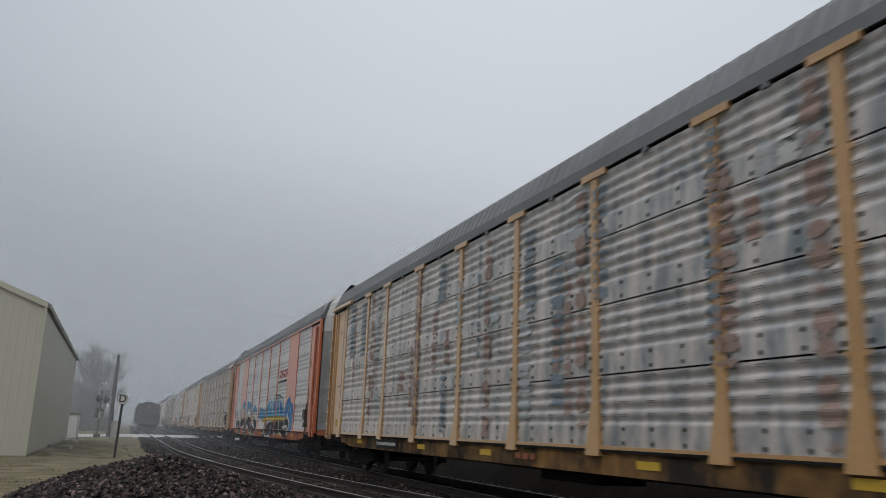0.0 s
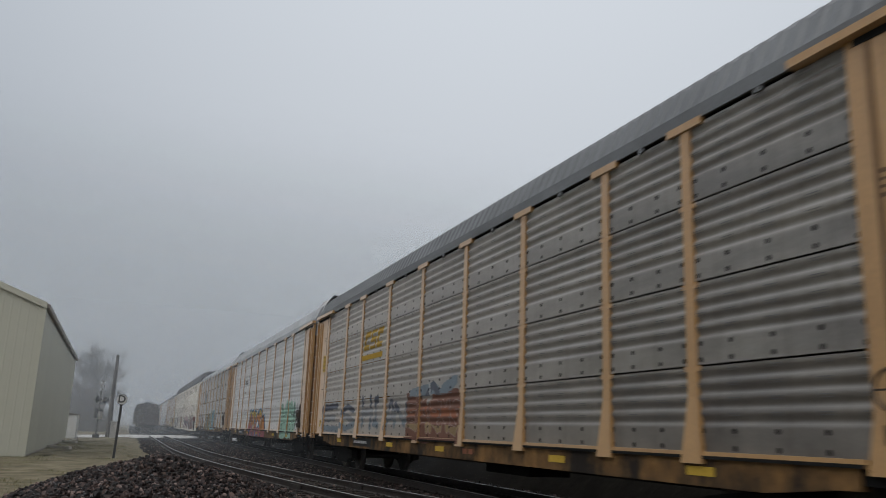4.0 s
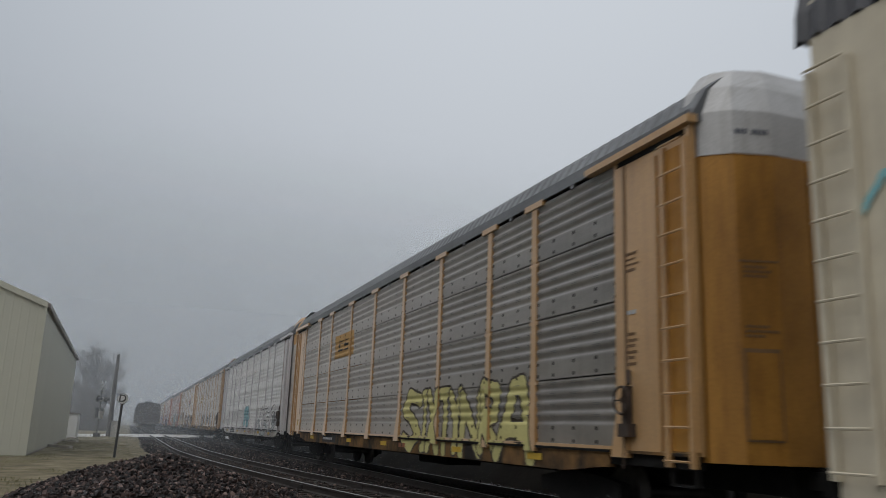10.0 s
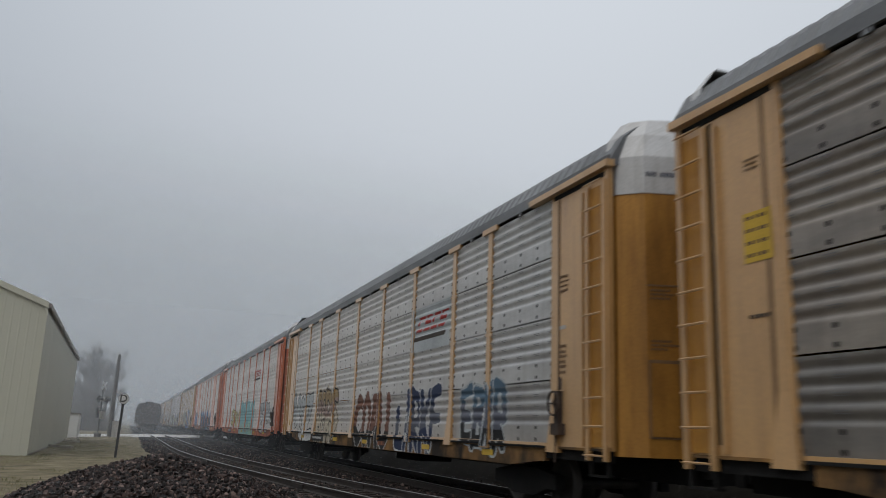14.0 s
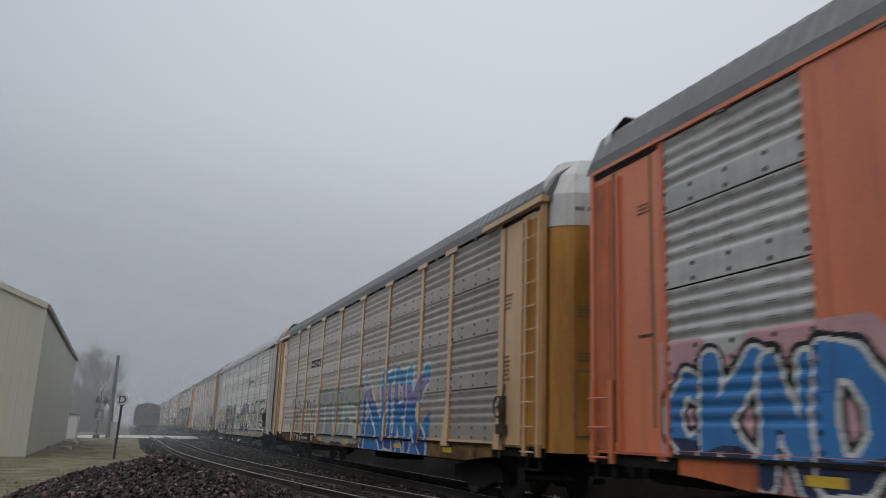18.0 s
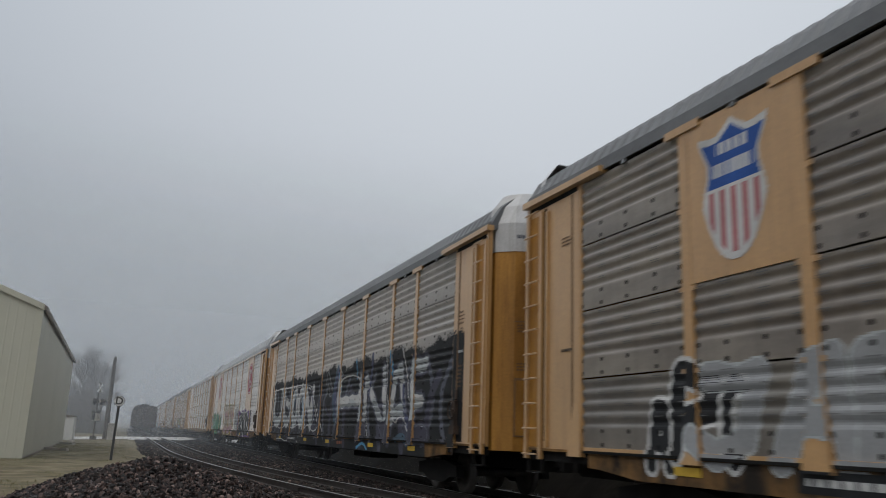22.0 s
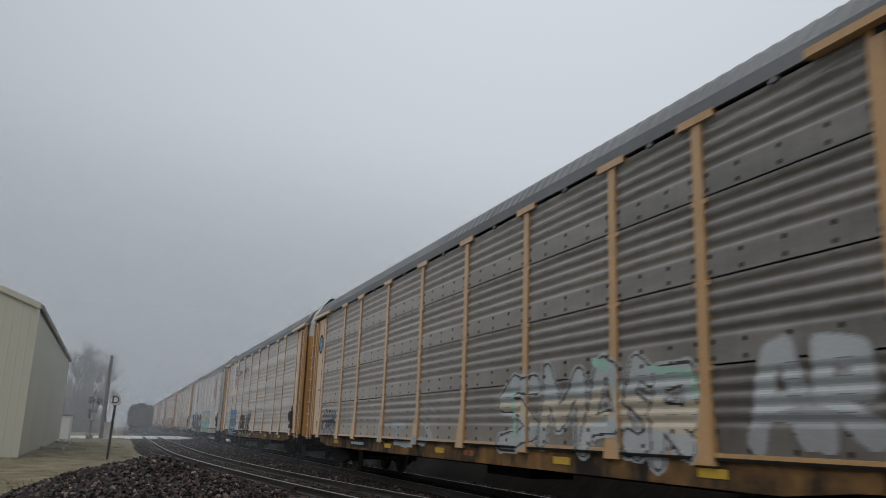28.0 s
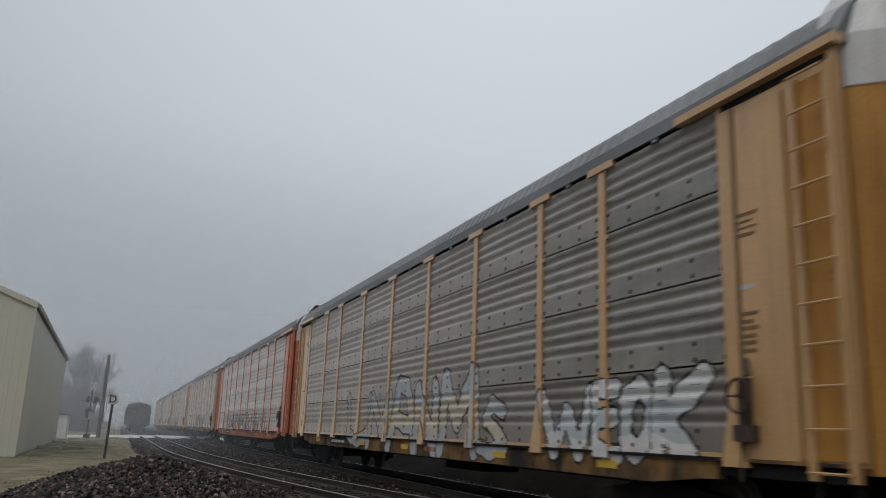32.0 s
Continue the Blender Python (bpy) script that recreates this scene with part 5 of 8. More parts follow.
tag(3, 2.02, -1.64, 1.22, 2.00, 8, "tan clay rust clay", "faded", back="clay", back_top=2.15, weight=0.14, edge=0.02, wild=0.1, letters="EARMS", spans=((0.00, 0.24, 0.10, 0.97), (0.24, 0.45, 0.08, 1.00), (0.45, 0.64, 0.06, 0.99), (0.64, 0.82, 0.05, 1.00), (0.82, 1.00, 0.00, 0.99)))
shapes = []
shapes.append(("haze", 0.13, [(0.031, 0.15), (0.280, 0.31), (0.556, 0.44), (0.683, 0.00)]))
shapes.append(("slate", 0.1, [(0.407, 0.05), (0.528, 0.64), (0.634, 0.10)]))
shapes.append(("haze", 0.14, [(0.736, 0.26), (0.882, 0.54), (0.969, 0.82)]))
shapes.append(("pale", 0.05, [(0.441, 0.87), (0.466, 0.03)]))
art(3, 1.85, -1.37, 2.11, 2.50, "haze slate pale", shapes, "faded blue-grey smears", 0.03)
blocks(3, 6.7, 4.4, 3.25, 4.25, "gold", "", "gold", 0.3, 3)
tag(4, 3.12, -2.07, 0.74, 2.18, 9, "rose stripe orange orange yellow", "navy", "sky", weight=0.14, edge=0.05, wild=0.05, letters="ARICS", spans=((0.00, 0.25, 0.00, 0.97), (0.23, 0.46, 0.00, 0.97), (0.44, 0.58, 0.00, 0.91), (0.55, 0.75, 0.00, 0.91), (0.71, 1.00, 0.00, 1.00)))
shapes = []
shapes.append(("sky", 0.12, [(0.474, 0.96), (0.708, 0.63), (0.918, 0.33)]))
shapes.append(("orange", 0, [(0.058, 0.70), (0.444, 0.95), (0.743, 0.50), (0.848, 0.32), (0.058, 0.29)]))
shapes.append(("stripe", 0, [(0.058, 0.29), (0.848, 0.32), (0.942, 0.00), (0.094, 0.00)]))
shapes.append(("navy", 0.05, [(0.064, 0.84), (0.444, 0.96), (0.743, 0.54), (0.918, 0.27), (0.906, 0.00)]))
art(4, -1.79, -3.50, 0.74, 1.91, "orange navy sky stripe", shapes, "orange wedge of the painted word", 0.022)
tag(4, -7.92, -11.26, 0.95, 2.31, 10, "mint mint", "black", "mint", back="mint", back_top=2.3, weight=0.13, edge=0.035, wild=0.04, letters="HH", spans=((0.00, 0.50, 0.00, 0.99), (0.55, 1.00, 0.04, 1.00)))
scrawl(4, -10.9, -12.2, 1.1, 2.5, 11, "black", 3)
blocks(4, 5.95, 4.85, 3.66, 4.10, "black", "", "", 0.35, 3)
for y0, side in ((6.22, 1), (4.66, -1)):
    art(4, y0, y0 - 0.16, 3.35, 4.28, "black", [("black", 0.03, [(0.9, 0.95), (0.15, 0.95), (0.15, 0.05), (0.9, 0.05)] if side > 0 else [(0.1, 0.95), (0.85, 0.95), (0.85, 0.05), (0.1, 0.05)])], "bracket of the painted emblem", 0.016)
bars(4, 6.0, 4.8, 3.22, 3.34, "soot", 1, 3)
tag(5, 11.67, 5.79, 0.85, 2.24, 12, "white pale white", "black", weight=0.14, edge=0.06, wild=0.05, letters="SAVEOAE", spans=((0.00, 0.19, 0.14, 0.99), (0.17, 0.32, 0.16, 1.00), (0.31, 0.48, 0.14, 0.99), (0.47, 0.61, 0.20, 0.98), (0.60, 0.76, 0.01, 0.93), (0.76, 0.89, 0.01, 0.91), (0.88, 1.00, 0.00, 0.90)))
tag(5, 3.94, -0.63, 1.06, 2.00, 13, "olive olive", "soot", back="olive", back_top=2.15, weight=0.09, edge=0.055, wild=0.1, letters="LVOBL", spans=((0.00, 0.25, 0.00, 0.95), (0.25, 0.47, 0.03, 0.97), (0.50, 0.69, 0.01, 0.96), (0.67, 0.84, 0.03, 1.00), (0.84, 1.00, 0.01, 0.99)))
tag(5, -0.71, -4.16, 1.06, 2.31, 14, "cyan cyan", "black", "", "cyan", back_top=2.45, weight=0.11, edge=0.06, wild=0.06, letters="SKTER", spans=((0.00, 0.30, 0.00, 0.98), (0.30, 0.51, 0.02, 1.00), (0.49, 0.68, 0.02, 0.98), (0.67, 0.83, 0.01, 0.96), (0.82, 1.00, 0.01, 0.94)))
tag(5, -4.21, -5.37, 0.87, 2.10, 15, "pale pale", "black", "grey", weight=0.14, edge=0.05, wild=0.04, letters="BR", spans=((0.00, 0.52, 0.05, 1.00), (0.51, 1.00, 0.00, 0.97)))
plate_paint(5, 6.95, 4.45, 3.25, 4.35, "pale")
blocks(5, 6.5, 4.8, 3.4, 4.2, "soot", "pale", "", 0.35, 3)
tag(6, 9.37, 1.52, 0.74, 2.46, 16, "plum plum dusk pink pink", "soot", weight=0.15, edge=0.022, wild=0.08, letters="SHAPSH", spans=((0.00, 0.24, 0.00, 1.00), (0.19, 0.43, 0.00, 0.92), (0.40, 0.60, 0.00, 0.89), (0.55, 0.73, 0.00, 0.91), (0.70, 0.86, 0.00, 0.88), (0.83, 1.00, 0.00, 0.83)))
tag(6, 1.81, 0.38, 0.79, 2.06, 17, "white pale", "soot", weight=0.16, edge=0.03, wild=0.04, letters="X", spans=((0.00, 1.00, 0.00, 1.00),))
shapes = []
shapes.append(("clay", 0, [(0.011, 0.00), (0.020, 0.26), (0.213, 0.38), (0.371, 0.36), (0.493, 0.38), (0.580, 0.46), (0.699, 0.51), (0.760, 0.37), (0.790, 0.21), (0.768, 0.10), (0.743, 0.00), (0.696, 0.00), (0.420, 0.00)]))
shapes.append(("soot", 0.016, [(0.011, 0.00), (0.020, 0.26), (0.213, 0.38), (0.371, 0.36), (0.493, 0.38), (0.580, 0.46), (0.699, 0.51), (0.760, 0.37), (0.790, 0.21), (0.768, 0.10), (0.743, 0.00), (0.696, 0.00), (0.420, 0.00), (0.011, 0.00)]))
shapes.append(("clay", 0, [(0.044, 0.26), (0.063, 0.49), (0.119, 0.70), (0.121, 0.95), (0.149, 0.74), (0.200, 0.53), (0.221, 0.27)]))
shapes.append(("soot", 0.016, [(0.044, 0.26), (0.063, 0.49), (0.119, 0.70), (0.121, 0.95), (0.149, 0.74), (0.200, 0.53), (0.221, 0.27), (0.044, 0.26)]))
shapes.append(("slate", 0, [(0.307, 0.55), (0.356, 0.72), (0.378, 0.96), (0.397, 0.74), (0.364, 0.56), (0.327, 0.36)]))
shapes.append(("soot", 0.016, [(0.307, 0.55), (0.356, 0.72), (0.378, 0.96), (0.397, 0.74), (0.364, 0.56), (0.327, 0.36), (0.307, 0.55)]))
shapes.append(("clay", 0, [(0.352, 0.35), (0.393, 0.60), (0.391, 0.84), (0.426, 0.98), (0.477, 0.91), (0.468, 0.72), (0.448, 0.55), (0.503, 0.40), (0.451, 0.27)]))
shapes.append(("soot", 0.016, [(0.352, 0.35), (0.393, 0.60), (0.391, 0.84), (0.426, 0.98), (0.477, 0.91), (0.468, 0.72), (0.448, 0.55), (0.503, 0.40), (0.451, 0.27), (0.352, 0.35)]))
shapes.append(("clay", 0, [(0.523, 0.36), (0.535, 0.55), (0.546, 0.75), (0.528, 0.91), (0.559, 0.74), (0.552, 0.54), (0.601, 0.40)]))
shapes.append(("soot", 0.016, [(0.523, 0.36), (0.535, 0.55), (0.546, 0.75), (0.528, 0.91), (0.559, 0.74), (0.552, 0.54), (0.601, 0.40), (0.523, 0.36)]))
shapes.append(("slate", 0, [(0.598, 0.44), (0.625, 0.60), (0.616, 0.77), (0.562, 0.80), (0.589, 0.87), (0.629, 0.77), (0.640, 0.57), (0.660, 0.40)]))
shapes.append(("soot", 0.016, [(0.598, 0.44), (0.625, 0.60), (0.616, 0.77), (0.562, 0.80), (0.589, 0.87), (0.629, 0.77), (0.640, 0.57), (0.660, 0.40), (0.598, 0.44)]))
shapes.append(("clay", 0, [(0.680, 0.40), (0.697, 0.67), (0.698, 0.90), (0.717, 0.70), (0.748, 0.67), (0.738, 0.55), (0.774, 0.37), (0.794, 0.22), (0.727, 0.18)]))
shapes.append(("soot", 0.016, [(0.680, 0.40), (0.697, 0.67), (0.698, 0.90), (0.717, 0.70), (0.748, 0.67), (0.738, 0.55), (0.774, 0.37), (0.794, 0.22), (0.727, 0.18), (0.680, 0.40)]))
shapes.append(("clay", 0, [(0.815, 0.27), (0.825, 0.47), (0.859, 0.56), (0.900, 0.53), (0.902, 0.37), (0.914, 0.21), (0.941, 0.09), (0.808, 0.01), (0.837, 0.20)]))
shapes.append(("soot", 0.016, [(0.815, 0.27), (0.825, 0.47), (0.859, 0.56), (0.900, 0.53), (0.902, 0.37), (0.914, 0.21), (0.941, 0.09), (0.808, 0.01), (0.837, 0.20), (0.815, 0.27)]))
shapes.append(("slate", 0, [(0.151, 0.59), (0.148, 0.51), (0.135, 0.46), (0.117, 0.43), (0.096, 0.46), (0.081, 0.52), (0.075, 0.60), (0.078, 0.68), (0.092, 0.73), (0.111, 0.75), (0.131, 0.73), (0.146, 0.67)]))
shapes.append(("plum", 0.014, [(0.151, 0.59), (0.148, 0.51), (0.135, 0.46), (0.117, 0.43), (0.096, 0.46), (0.081, 0.52), (0.075, 0.60), (0.078, 0.68), (0.092, 0.73), (0.111, 0.75), (0.131, 0.73), (0.146, 0.67), (0.151, 0.59)]))
shapes.append(("slate", 0, [(0.272, 0.09), (0.263, 0.05), (0.236, 0.01), (0.196, 0.00), (0.154, 0.00), (0.122, 0.02), (0.110, 0.07), (0.121, 0.12), (0.152, 0.15), (0.194, 0.17), (0.234, 0.16), (0.262, 0.13)]))
shapes.append(("plum", 0.014, [(0.272, 0.09), (0.263, 0.05), (0.236, 0.01), (0.196, 0.00), (0.154, 0.00), (0.122, 0.02), (0.110, 0.07), (0.121, 0.12), (0.152, 0.15), (0.194, 0.17), (0.234, 0.16), (0.262, 0.13), (0.272, 0.09)]))
shapes.append(("slate", 0, [(0.311, 0.15), (0.308, 0.10), (0.299, 0.07), (0.286, 0.05), (0.272, 0.06), (0.263, 0.10), (0.258, 0.15), (0.262, 0.20), (0.271, 0.24), (0.284, 0.26), (0.297, 0.24), (0.307, 0.20)]))
shapes.append(("plum", 0.014, [(0.311, 0.15), (0.308, 0.10), (0.299, 0.07), (0.286, 0.05), (0.272, 0.06), (0.263, 0.10), (0.258, 0.15), (0.262, 0.20), (0.271, 0.24), (0.284, 0.26), (0.297, 0.24), (0.307, 0.20), (0.311, 0.15)]))
shapes.append(("slate", 0, [(0.445, 0.25), (0.438, 0.19), (0.423, 0.14), (0.401, 0.12), (0.377, 0.13), (0.359, 0.18), (0.353, 0.24), (0.358, 0.30), (0.375, 0.35), (0.399, 0.37), (0.422, 0.35), (0.438, 0.31)]))
shapes.append(("plum", 0.014, [(0.445, 0.25), (0.438, 0.19), (0.423, 0.14), (0.401, 0.12), (0.377, 0.13), (0.359, 0.18), (0.353, 0.24), (0.358, 0.30), (0.375, 0.35), (0.399, 0.37), (0.422, 0.35), (0.438, 0.31), (0.445, 0.25)]))
shapes.append(("slate", 0, [(0.547, 0.00), (0.541, 0.00), (0.525, 0.00), (0.504, 0.00), (0.481, 0.00), (0.465, 0.00), (0.459, 0.00), (0.464, 0.03), (0.481, 0.07), (0.504, 0.09), (0.525, 0.08), (0.541, 0.05)]))
shapes.append(("plum", 0.014, [(0.547, 0.00), (0.541, 0.00), (0.525, 0.00), (0.504, 0.00), (0.481, 0.00), (0.465, 0.00), (0.459, 0.00), (0.464, 0.03), (0.481, 0.07), (0.504, 0.09), (0.525, 0.08), (0.541, 0.05), (0.547, 0.00)]))
shapes.append(("slate", 0, [(0.662, 0.33), (0.659, 0.29), (0.650, 0.25), (0.636, 0.24), (0.623, 0.25), (0.612, 0.28), (0.609, 0.33), (0.612, 0.39), (0.623, 0.42), (0.637, 0.43), (0.650, 0.42), (0.659, 0.39)]))
shapes.append(("plum", 0.014, [(0.662, 0.33), (0.659, 0.29), (0.650, 0.25), (0.636, 0.24), (0.623, 0.25), (0.612, 0.28), (0.609, 0.33), (0.612, 0.39), (0.623, 0.42), (0.637, 0.43), (0.650, 0.42), (0.659, 0.39), (0.662, 0.33)]))
shapes.append(("slate", 0, [(0.762, 0.27), (0.758, 0.21), (0.746, 0.17), (0.730, 0.15), (0.714, 0.16), (0.701, 0.20), (0.698, 0.26), (0.702, 0.32), (0.715, 0.36), (0.731, 0.38), (0.747, 0.36), (0.758, 0.32)]))
shapes.append(("plum", 0.014, [(0.762, 0.27), (0.758, 0.21), (0.746, 0.17), (0.730, 0.15), (0.714, 0.16), (0.701, 0.20), (0.698, 0.26), (0.702, 0.32), (0.715, 0.36), (0.731, 0.38), (0.747, 0.36), (0.758, 0.32), (0.762, 0.27)]))
shapes.append(("slate", 0, [(0.698, 0.38), (0.696, 0.34), (0.688, 0.31), (0.678, 0.30), (0.669, 0.31), (0.662, 0.34), (0.659, 0.38), (0.662, 0.42), (0.670, 0.45), (0.680, 0.46), (0.689, 0.45), (0.696, 0.42)]))
shapes.append(("plum", 0.014, [(0.698, 0.38), (0.696, 0.34), (0.688, 0.31), (0.678, 0.30), (0.669, 0.31), (0.662, 0.34), (0.659, 0.38), (0.662, 0.42), (0.670, 0.45), (0.680, 0.46), (0.689, 0.45), (0.696, 0.42), (0.698, 0.38)]))
shapes.append(("slate", 0, [(0.601, 0.28), (0.598, 0.23), (0.591, 0.20), (0.580, 0.18), (0.569, 0.19), (0.561, 0.23), (0.557, 0.28), (0.561, 0.33), (0.569, 0.37), (0.580, 0.39), (0.591, 0.37), (0.599, 0.33)]))
shapes.append(("plum", 0.014, [(0.601, 0.28), (0.598, 0.23), (0.591, 0.20), (0.580, 0.18), (0.569, 0.19), (0.561, 0.23), (0.557, 0.28), (0.561, 0.33), (0.569, 0.37), (0.580, 0.39), (0.591, 0.37), (0.599, 0.33), (0.601, 0.28)]))
shapes.append(("slate", 0, [(0.865, 0.39), (0.862, 0.33), (0.853, 0.28), (0.841, 0.27), (0.831, 0.28), (0.823, 0.33), (0.821, 0.40), (0.824, 0.46), (0.833, 0.50), (0.845, 0.52), (0.855, 0.50), (0.863, 0.45)]))
shapes.append(("plum", 0.014, [(0.865, 0.39), (0.862, 0.33), (0.853, 0.28), (0.841, 0.27), (0.831, 0.28), (0.823, 0.33), (0.821, 0.40), (0.824, 0.46), (0.833, 0.50), (0.845, 0.52), (0.855, 0.50), (0.863, 0.45), (0.865, 0.39)]))
shapes.append(("slate", 0, [(0.922, 0.13), (0.916, 0.09), (0.906, 0.06), (0.890, 0.05), (0.874, 0.06), (0.862, 0.08), (0.859, 0.12), (0.863, 0.16), (0.876, 0.20), (0.892, 0.21), (0.907, 0.20), (0.917, 0.17)]))
shapes.append(("plum", 0.014, [(0.922, 0.13), (0.916, 0.09), (0.906, 0.06), (0.890, 0.05), (0.874, 0.06), (0.862, 0.08), (0.859, 0.12), (0.863, 0.16), (0.876, 0.20), (0.892, 0.21), (0.907, 0.20), (0.917, 0.17), (0.922, 0.13)]))
shapes.append(("slate", 0, [(0.353, 0.48), (0.350, 0.43), (0.344, 0.40), (0.334, 0.39), (0.324, 0.40), (0.316, 0.43), (0.313, 0.48), (0.315, 0.53), (0.323, 0.56), (0.332, 0.57), (0.343, 0.56), (0.350, 0.53)]))
shapes.append(("plum", 0.014, [(0.353, 0.48), (0.350, 0.43), (0.344, 0.40), (0.334, 0.39), (0.324, 0.40), (0.316, 0.43), (0.313, 0.48), (0.315, 0.53), (0.323, 0.56), (0.332, 0.57), (0.343, 0.56), (0.350, 0.53), (0.353, 0.48)]))
shapes.append(("slate", 0, [(0.683, 0.09), (0.678, 0.05), (0.670, 0.03), (0.657, 0.01), (0.643, 0.02), (0.633, 0.04), (0.630, 0.07), (0.635, 0.11), (0.644, 0.14), (0.657, 0.15), (0.670, 0.14), (0.680, 0.12)]))
shapes.append(("plum", 0.014, [(0.683, 0.09), (0.678, 0.05), (0.670, 0.03), (0.657, 0.01), (0.643, 0.02), (0.633, 0.04), (0.630, 0.07), (0.635, 0.11), (0.644, 0.14), (0.657, 0.15), (0.670, 0.14), (0.680, 0.12), (0.683, 0.09)]))
shapes.append(("clay", 0, [(0.740, 0.00), (0.795, 0.04), (0.945, 0.09), (0.989, 0.06), (0.726, 0.00)]))
shapes.append(("rust", 0.05, [(0.426, 0.96), (0.449, 0.82), (0.434, 0.60)]))
shapes.append(("pale", 0, [(0.180, 0.28), (0.304, 0.28), (0.305, 0.20), (0.181, 0.19)]))
shapes.append(("pale", 0.012, [(0.886, 0.53), (0.922, 0.62), (0.942, 0.53)]))
shapes.append(("grey", 0.012, [(0.922, 0.62), (0.944, 0.68), (0.952, 0.53)]))
art(6, 1.31, -8.02, 0.74, 2.89, "clay slate soot plum rust pale grey", shapes, "rust-red and slate flame-like painting", 0.02, None, True)
bars(6, 3.9, 0.5, 2.36, 2.60, "soot", 1, 10)
bars(6, -6.11, -6.66, 2.48, 2.85, "grey", 4, 3)
bars(6, -6.19, -6.56, 1.96, 2.24, "navy", 1, 2, "slate", 4)
bars(6, -8.92, -9.61, 3.28, 3.40, "soot", 1, 9)
plate_paint(6, -8.92, -9.61, 3.19, 3.23, "soot")
bars(6, -8.92, -9.61, 2.77, 3.12, "grey", 3, 3)
bars(6, -7.78, -8.20, 1.41, 1.81, "navy", 3, 2, "white", 9)
bars(6, -8.93, -9.35, 1.17, 1.37, "brown", 2, 3, "amber", 10)
plate_paint(6, -7.95, -8.28, 1.20, 1.35, "soot")
plate_paint(6, -8.19, -8.31, 1.43, 2.48, "rust")
plate_paint(6, -8.34, -9.09, 2.36, 2.39, "soot")
bars(6, -8.46, -8.90, 2.09, 2.31, "grey", 4, 1)
art(6, -9.75, -10.3, 2.3, 3.8, "soot", [("soot", 0.022, oval((0.5, c), 0.28, 0.10) + [(0.95, c + 0.05), (0.3, c - 0.14)]) for c in (0.14, 0.36, 0.60, 0.84)], "looped dark scrawl", 0.016)
gear = Geo().prism([(0.20, 1.62), (0.20, 1.97), (0.12, 2.07), (-0.12, 2.07), (-0.20, 1.97), (-0.23, 1.62)], SIDE - 0.20, SIDE - 0.01, "x")
brake = part("hand_brake", gear, ink("oxide"), cars[6][0], "rusty red hand-brake housing", (0, -8.77, 0))
part("chain_guide", Geo().box(SIDE - 0.17, SIDE - 0.01, -0.24, 0.16, 1.40, 1.62).tube((SIDE - 0.08, -0.05, 1.42), (SIDE - 0.08, -0.12, 0.66), 0.05), BLACK, brake, "sooty black chain guide")
tag(7, 4.74, 0.69, 0.74, 2.37, 20, "pale pale", "black", weight=0.13, edge=0.05, wild=0.05, letters="LAX", spans=((0.00, 0.25, 0.01, 0.91), (0.18, 0.57, 0.09, 1.00), (0.50, 1.00, 0.00, 0.87)))
tag(7, 0.67, -3.30, 0.92, 2.35, 21, "none", "pink", weight=0.11, edge=0.028, wild=0.06, letters="MOOB", spans=((0.00, 0.29, 0.06, 1.00), (0.27, 0.55, 0.03, 0.97), (0.54, 0.79, 0.01, 0.97), (0.76, 1.00, 0.00, 0.91)))
tag(7, 8.03, 4.59, 0.80, 1.73, 19, "pale", "soot", weight=0.09, edge=0.03, wild=0.1, letters="EHB", spans=((0.00, 0.38, 0.02, 1.00), (0.35, 0.68, 0.01, 0.99), (0.65, 1.00, 0.00, 0.98)))
crown = [(0.02, 0.5), (0.0, 0.78), (0.05, 0.94), (0.14, 0.98), (0.24, 0.92), (0.30, 0.84), (0.38, 0.83), (0.46, 0.93), (0.55, 1.0), (0.64, 0.95), (0.69, 0.84), (0.76, 0.90), (0.83, 0.84), (0.86, 0.72), (0.80, 0.56), (0.73, 0.46), (0.73, 0.14), (0.66, 0.03), (0.5, 0.0), (0.3, 0.0), (0.16, 0.06), (0.09, 0.3)]
swirl = [(0.80, 0.86), (0.90, 0.84), (0.98, 0.74), (1.0, 0.60), (0.94, 0.48), (0.84, 0.44), (0.88, 0.25), (0.84, 0.05), (0.74, 0.03), (0.74, 0.44), (0.82, 0.60)]
shapes = [("plum", 0, swirl), ("tan", 0, crown)]
for k in range(7):
    x = 0.22 + 0.075 * k
    shapes.append(("brown" if k % 2 else "cream", 0.03, [(x, 0.08 + 0.02 * k), (x - 0.01, 0.62 + 0.05 * (k % 3))]))
shapes += [("cream", 0, oval((0.15, 0.72), 0.05, 0.14)), ("cream", 0, oval((0.78, 0.72), 0.035, 0.10)), ("tan", 0, oval((0.48, 0.22), 0.2, 0.13)), ("plum", 0.045, crown + crown[:1])]
shapes += [("gold", 0, [(0.06, 0.40), (0.13, 0.40), (0.13, 0.45), (0.06, 0.45)]), ("gold", 0, [(0.73, 0.36), (0.85, 0.36), (0.85, 0.43), (0.73, 0.43)])]
art(7, -4.9, -9.1, 0.72, 2.40, "tan plum cream brown gold", shapes, "tan bubble piece with a plum outline", 0.02)
for k, c in enumerate(("navy", "cyan", "pink", "rust", "soot", "pink")):
    scrawl(7, 9.6 - 2.2 * k, 8.2 - 2.2 * k, 1.0 + 0.2 * (k % 3), 2.3, 140 + k, c, 4, 0.018)
bars(7, 4.0, 1.4, 2.36, 2.60, "soot", 1, 10)
scrawl(7, -1.0, -3.4, 1.0, 2.3, 23, "rust", 5, 0.025)
scrawl(7, 10.2, 8.2, 2.2, 3.9, 24, "cyan", 3, 0.04)
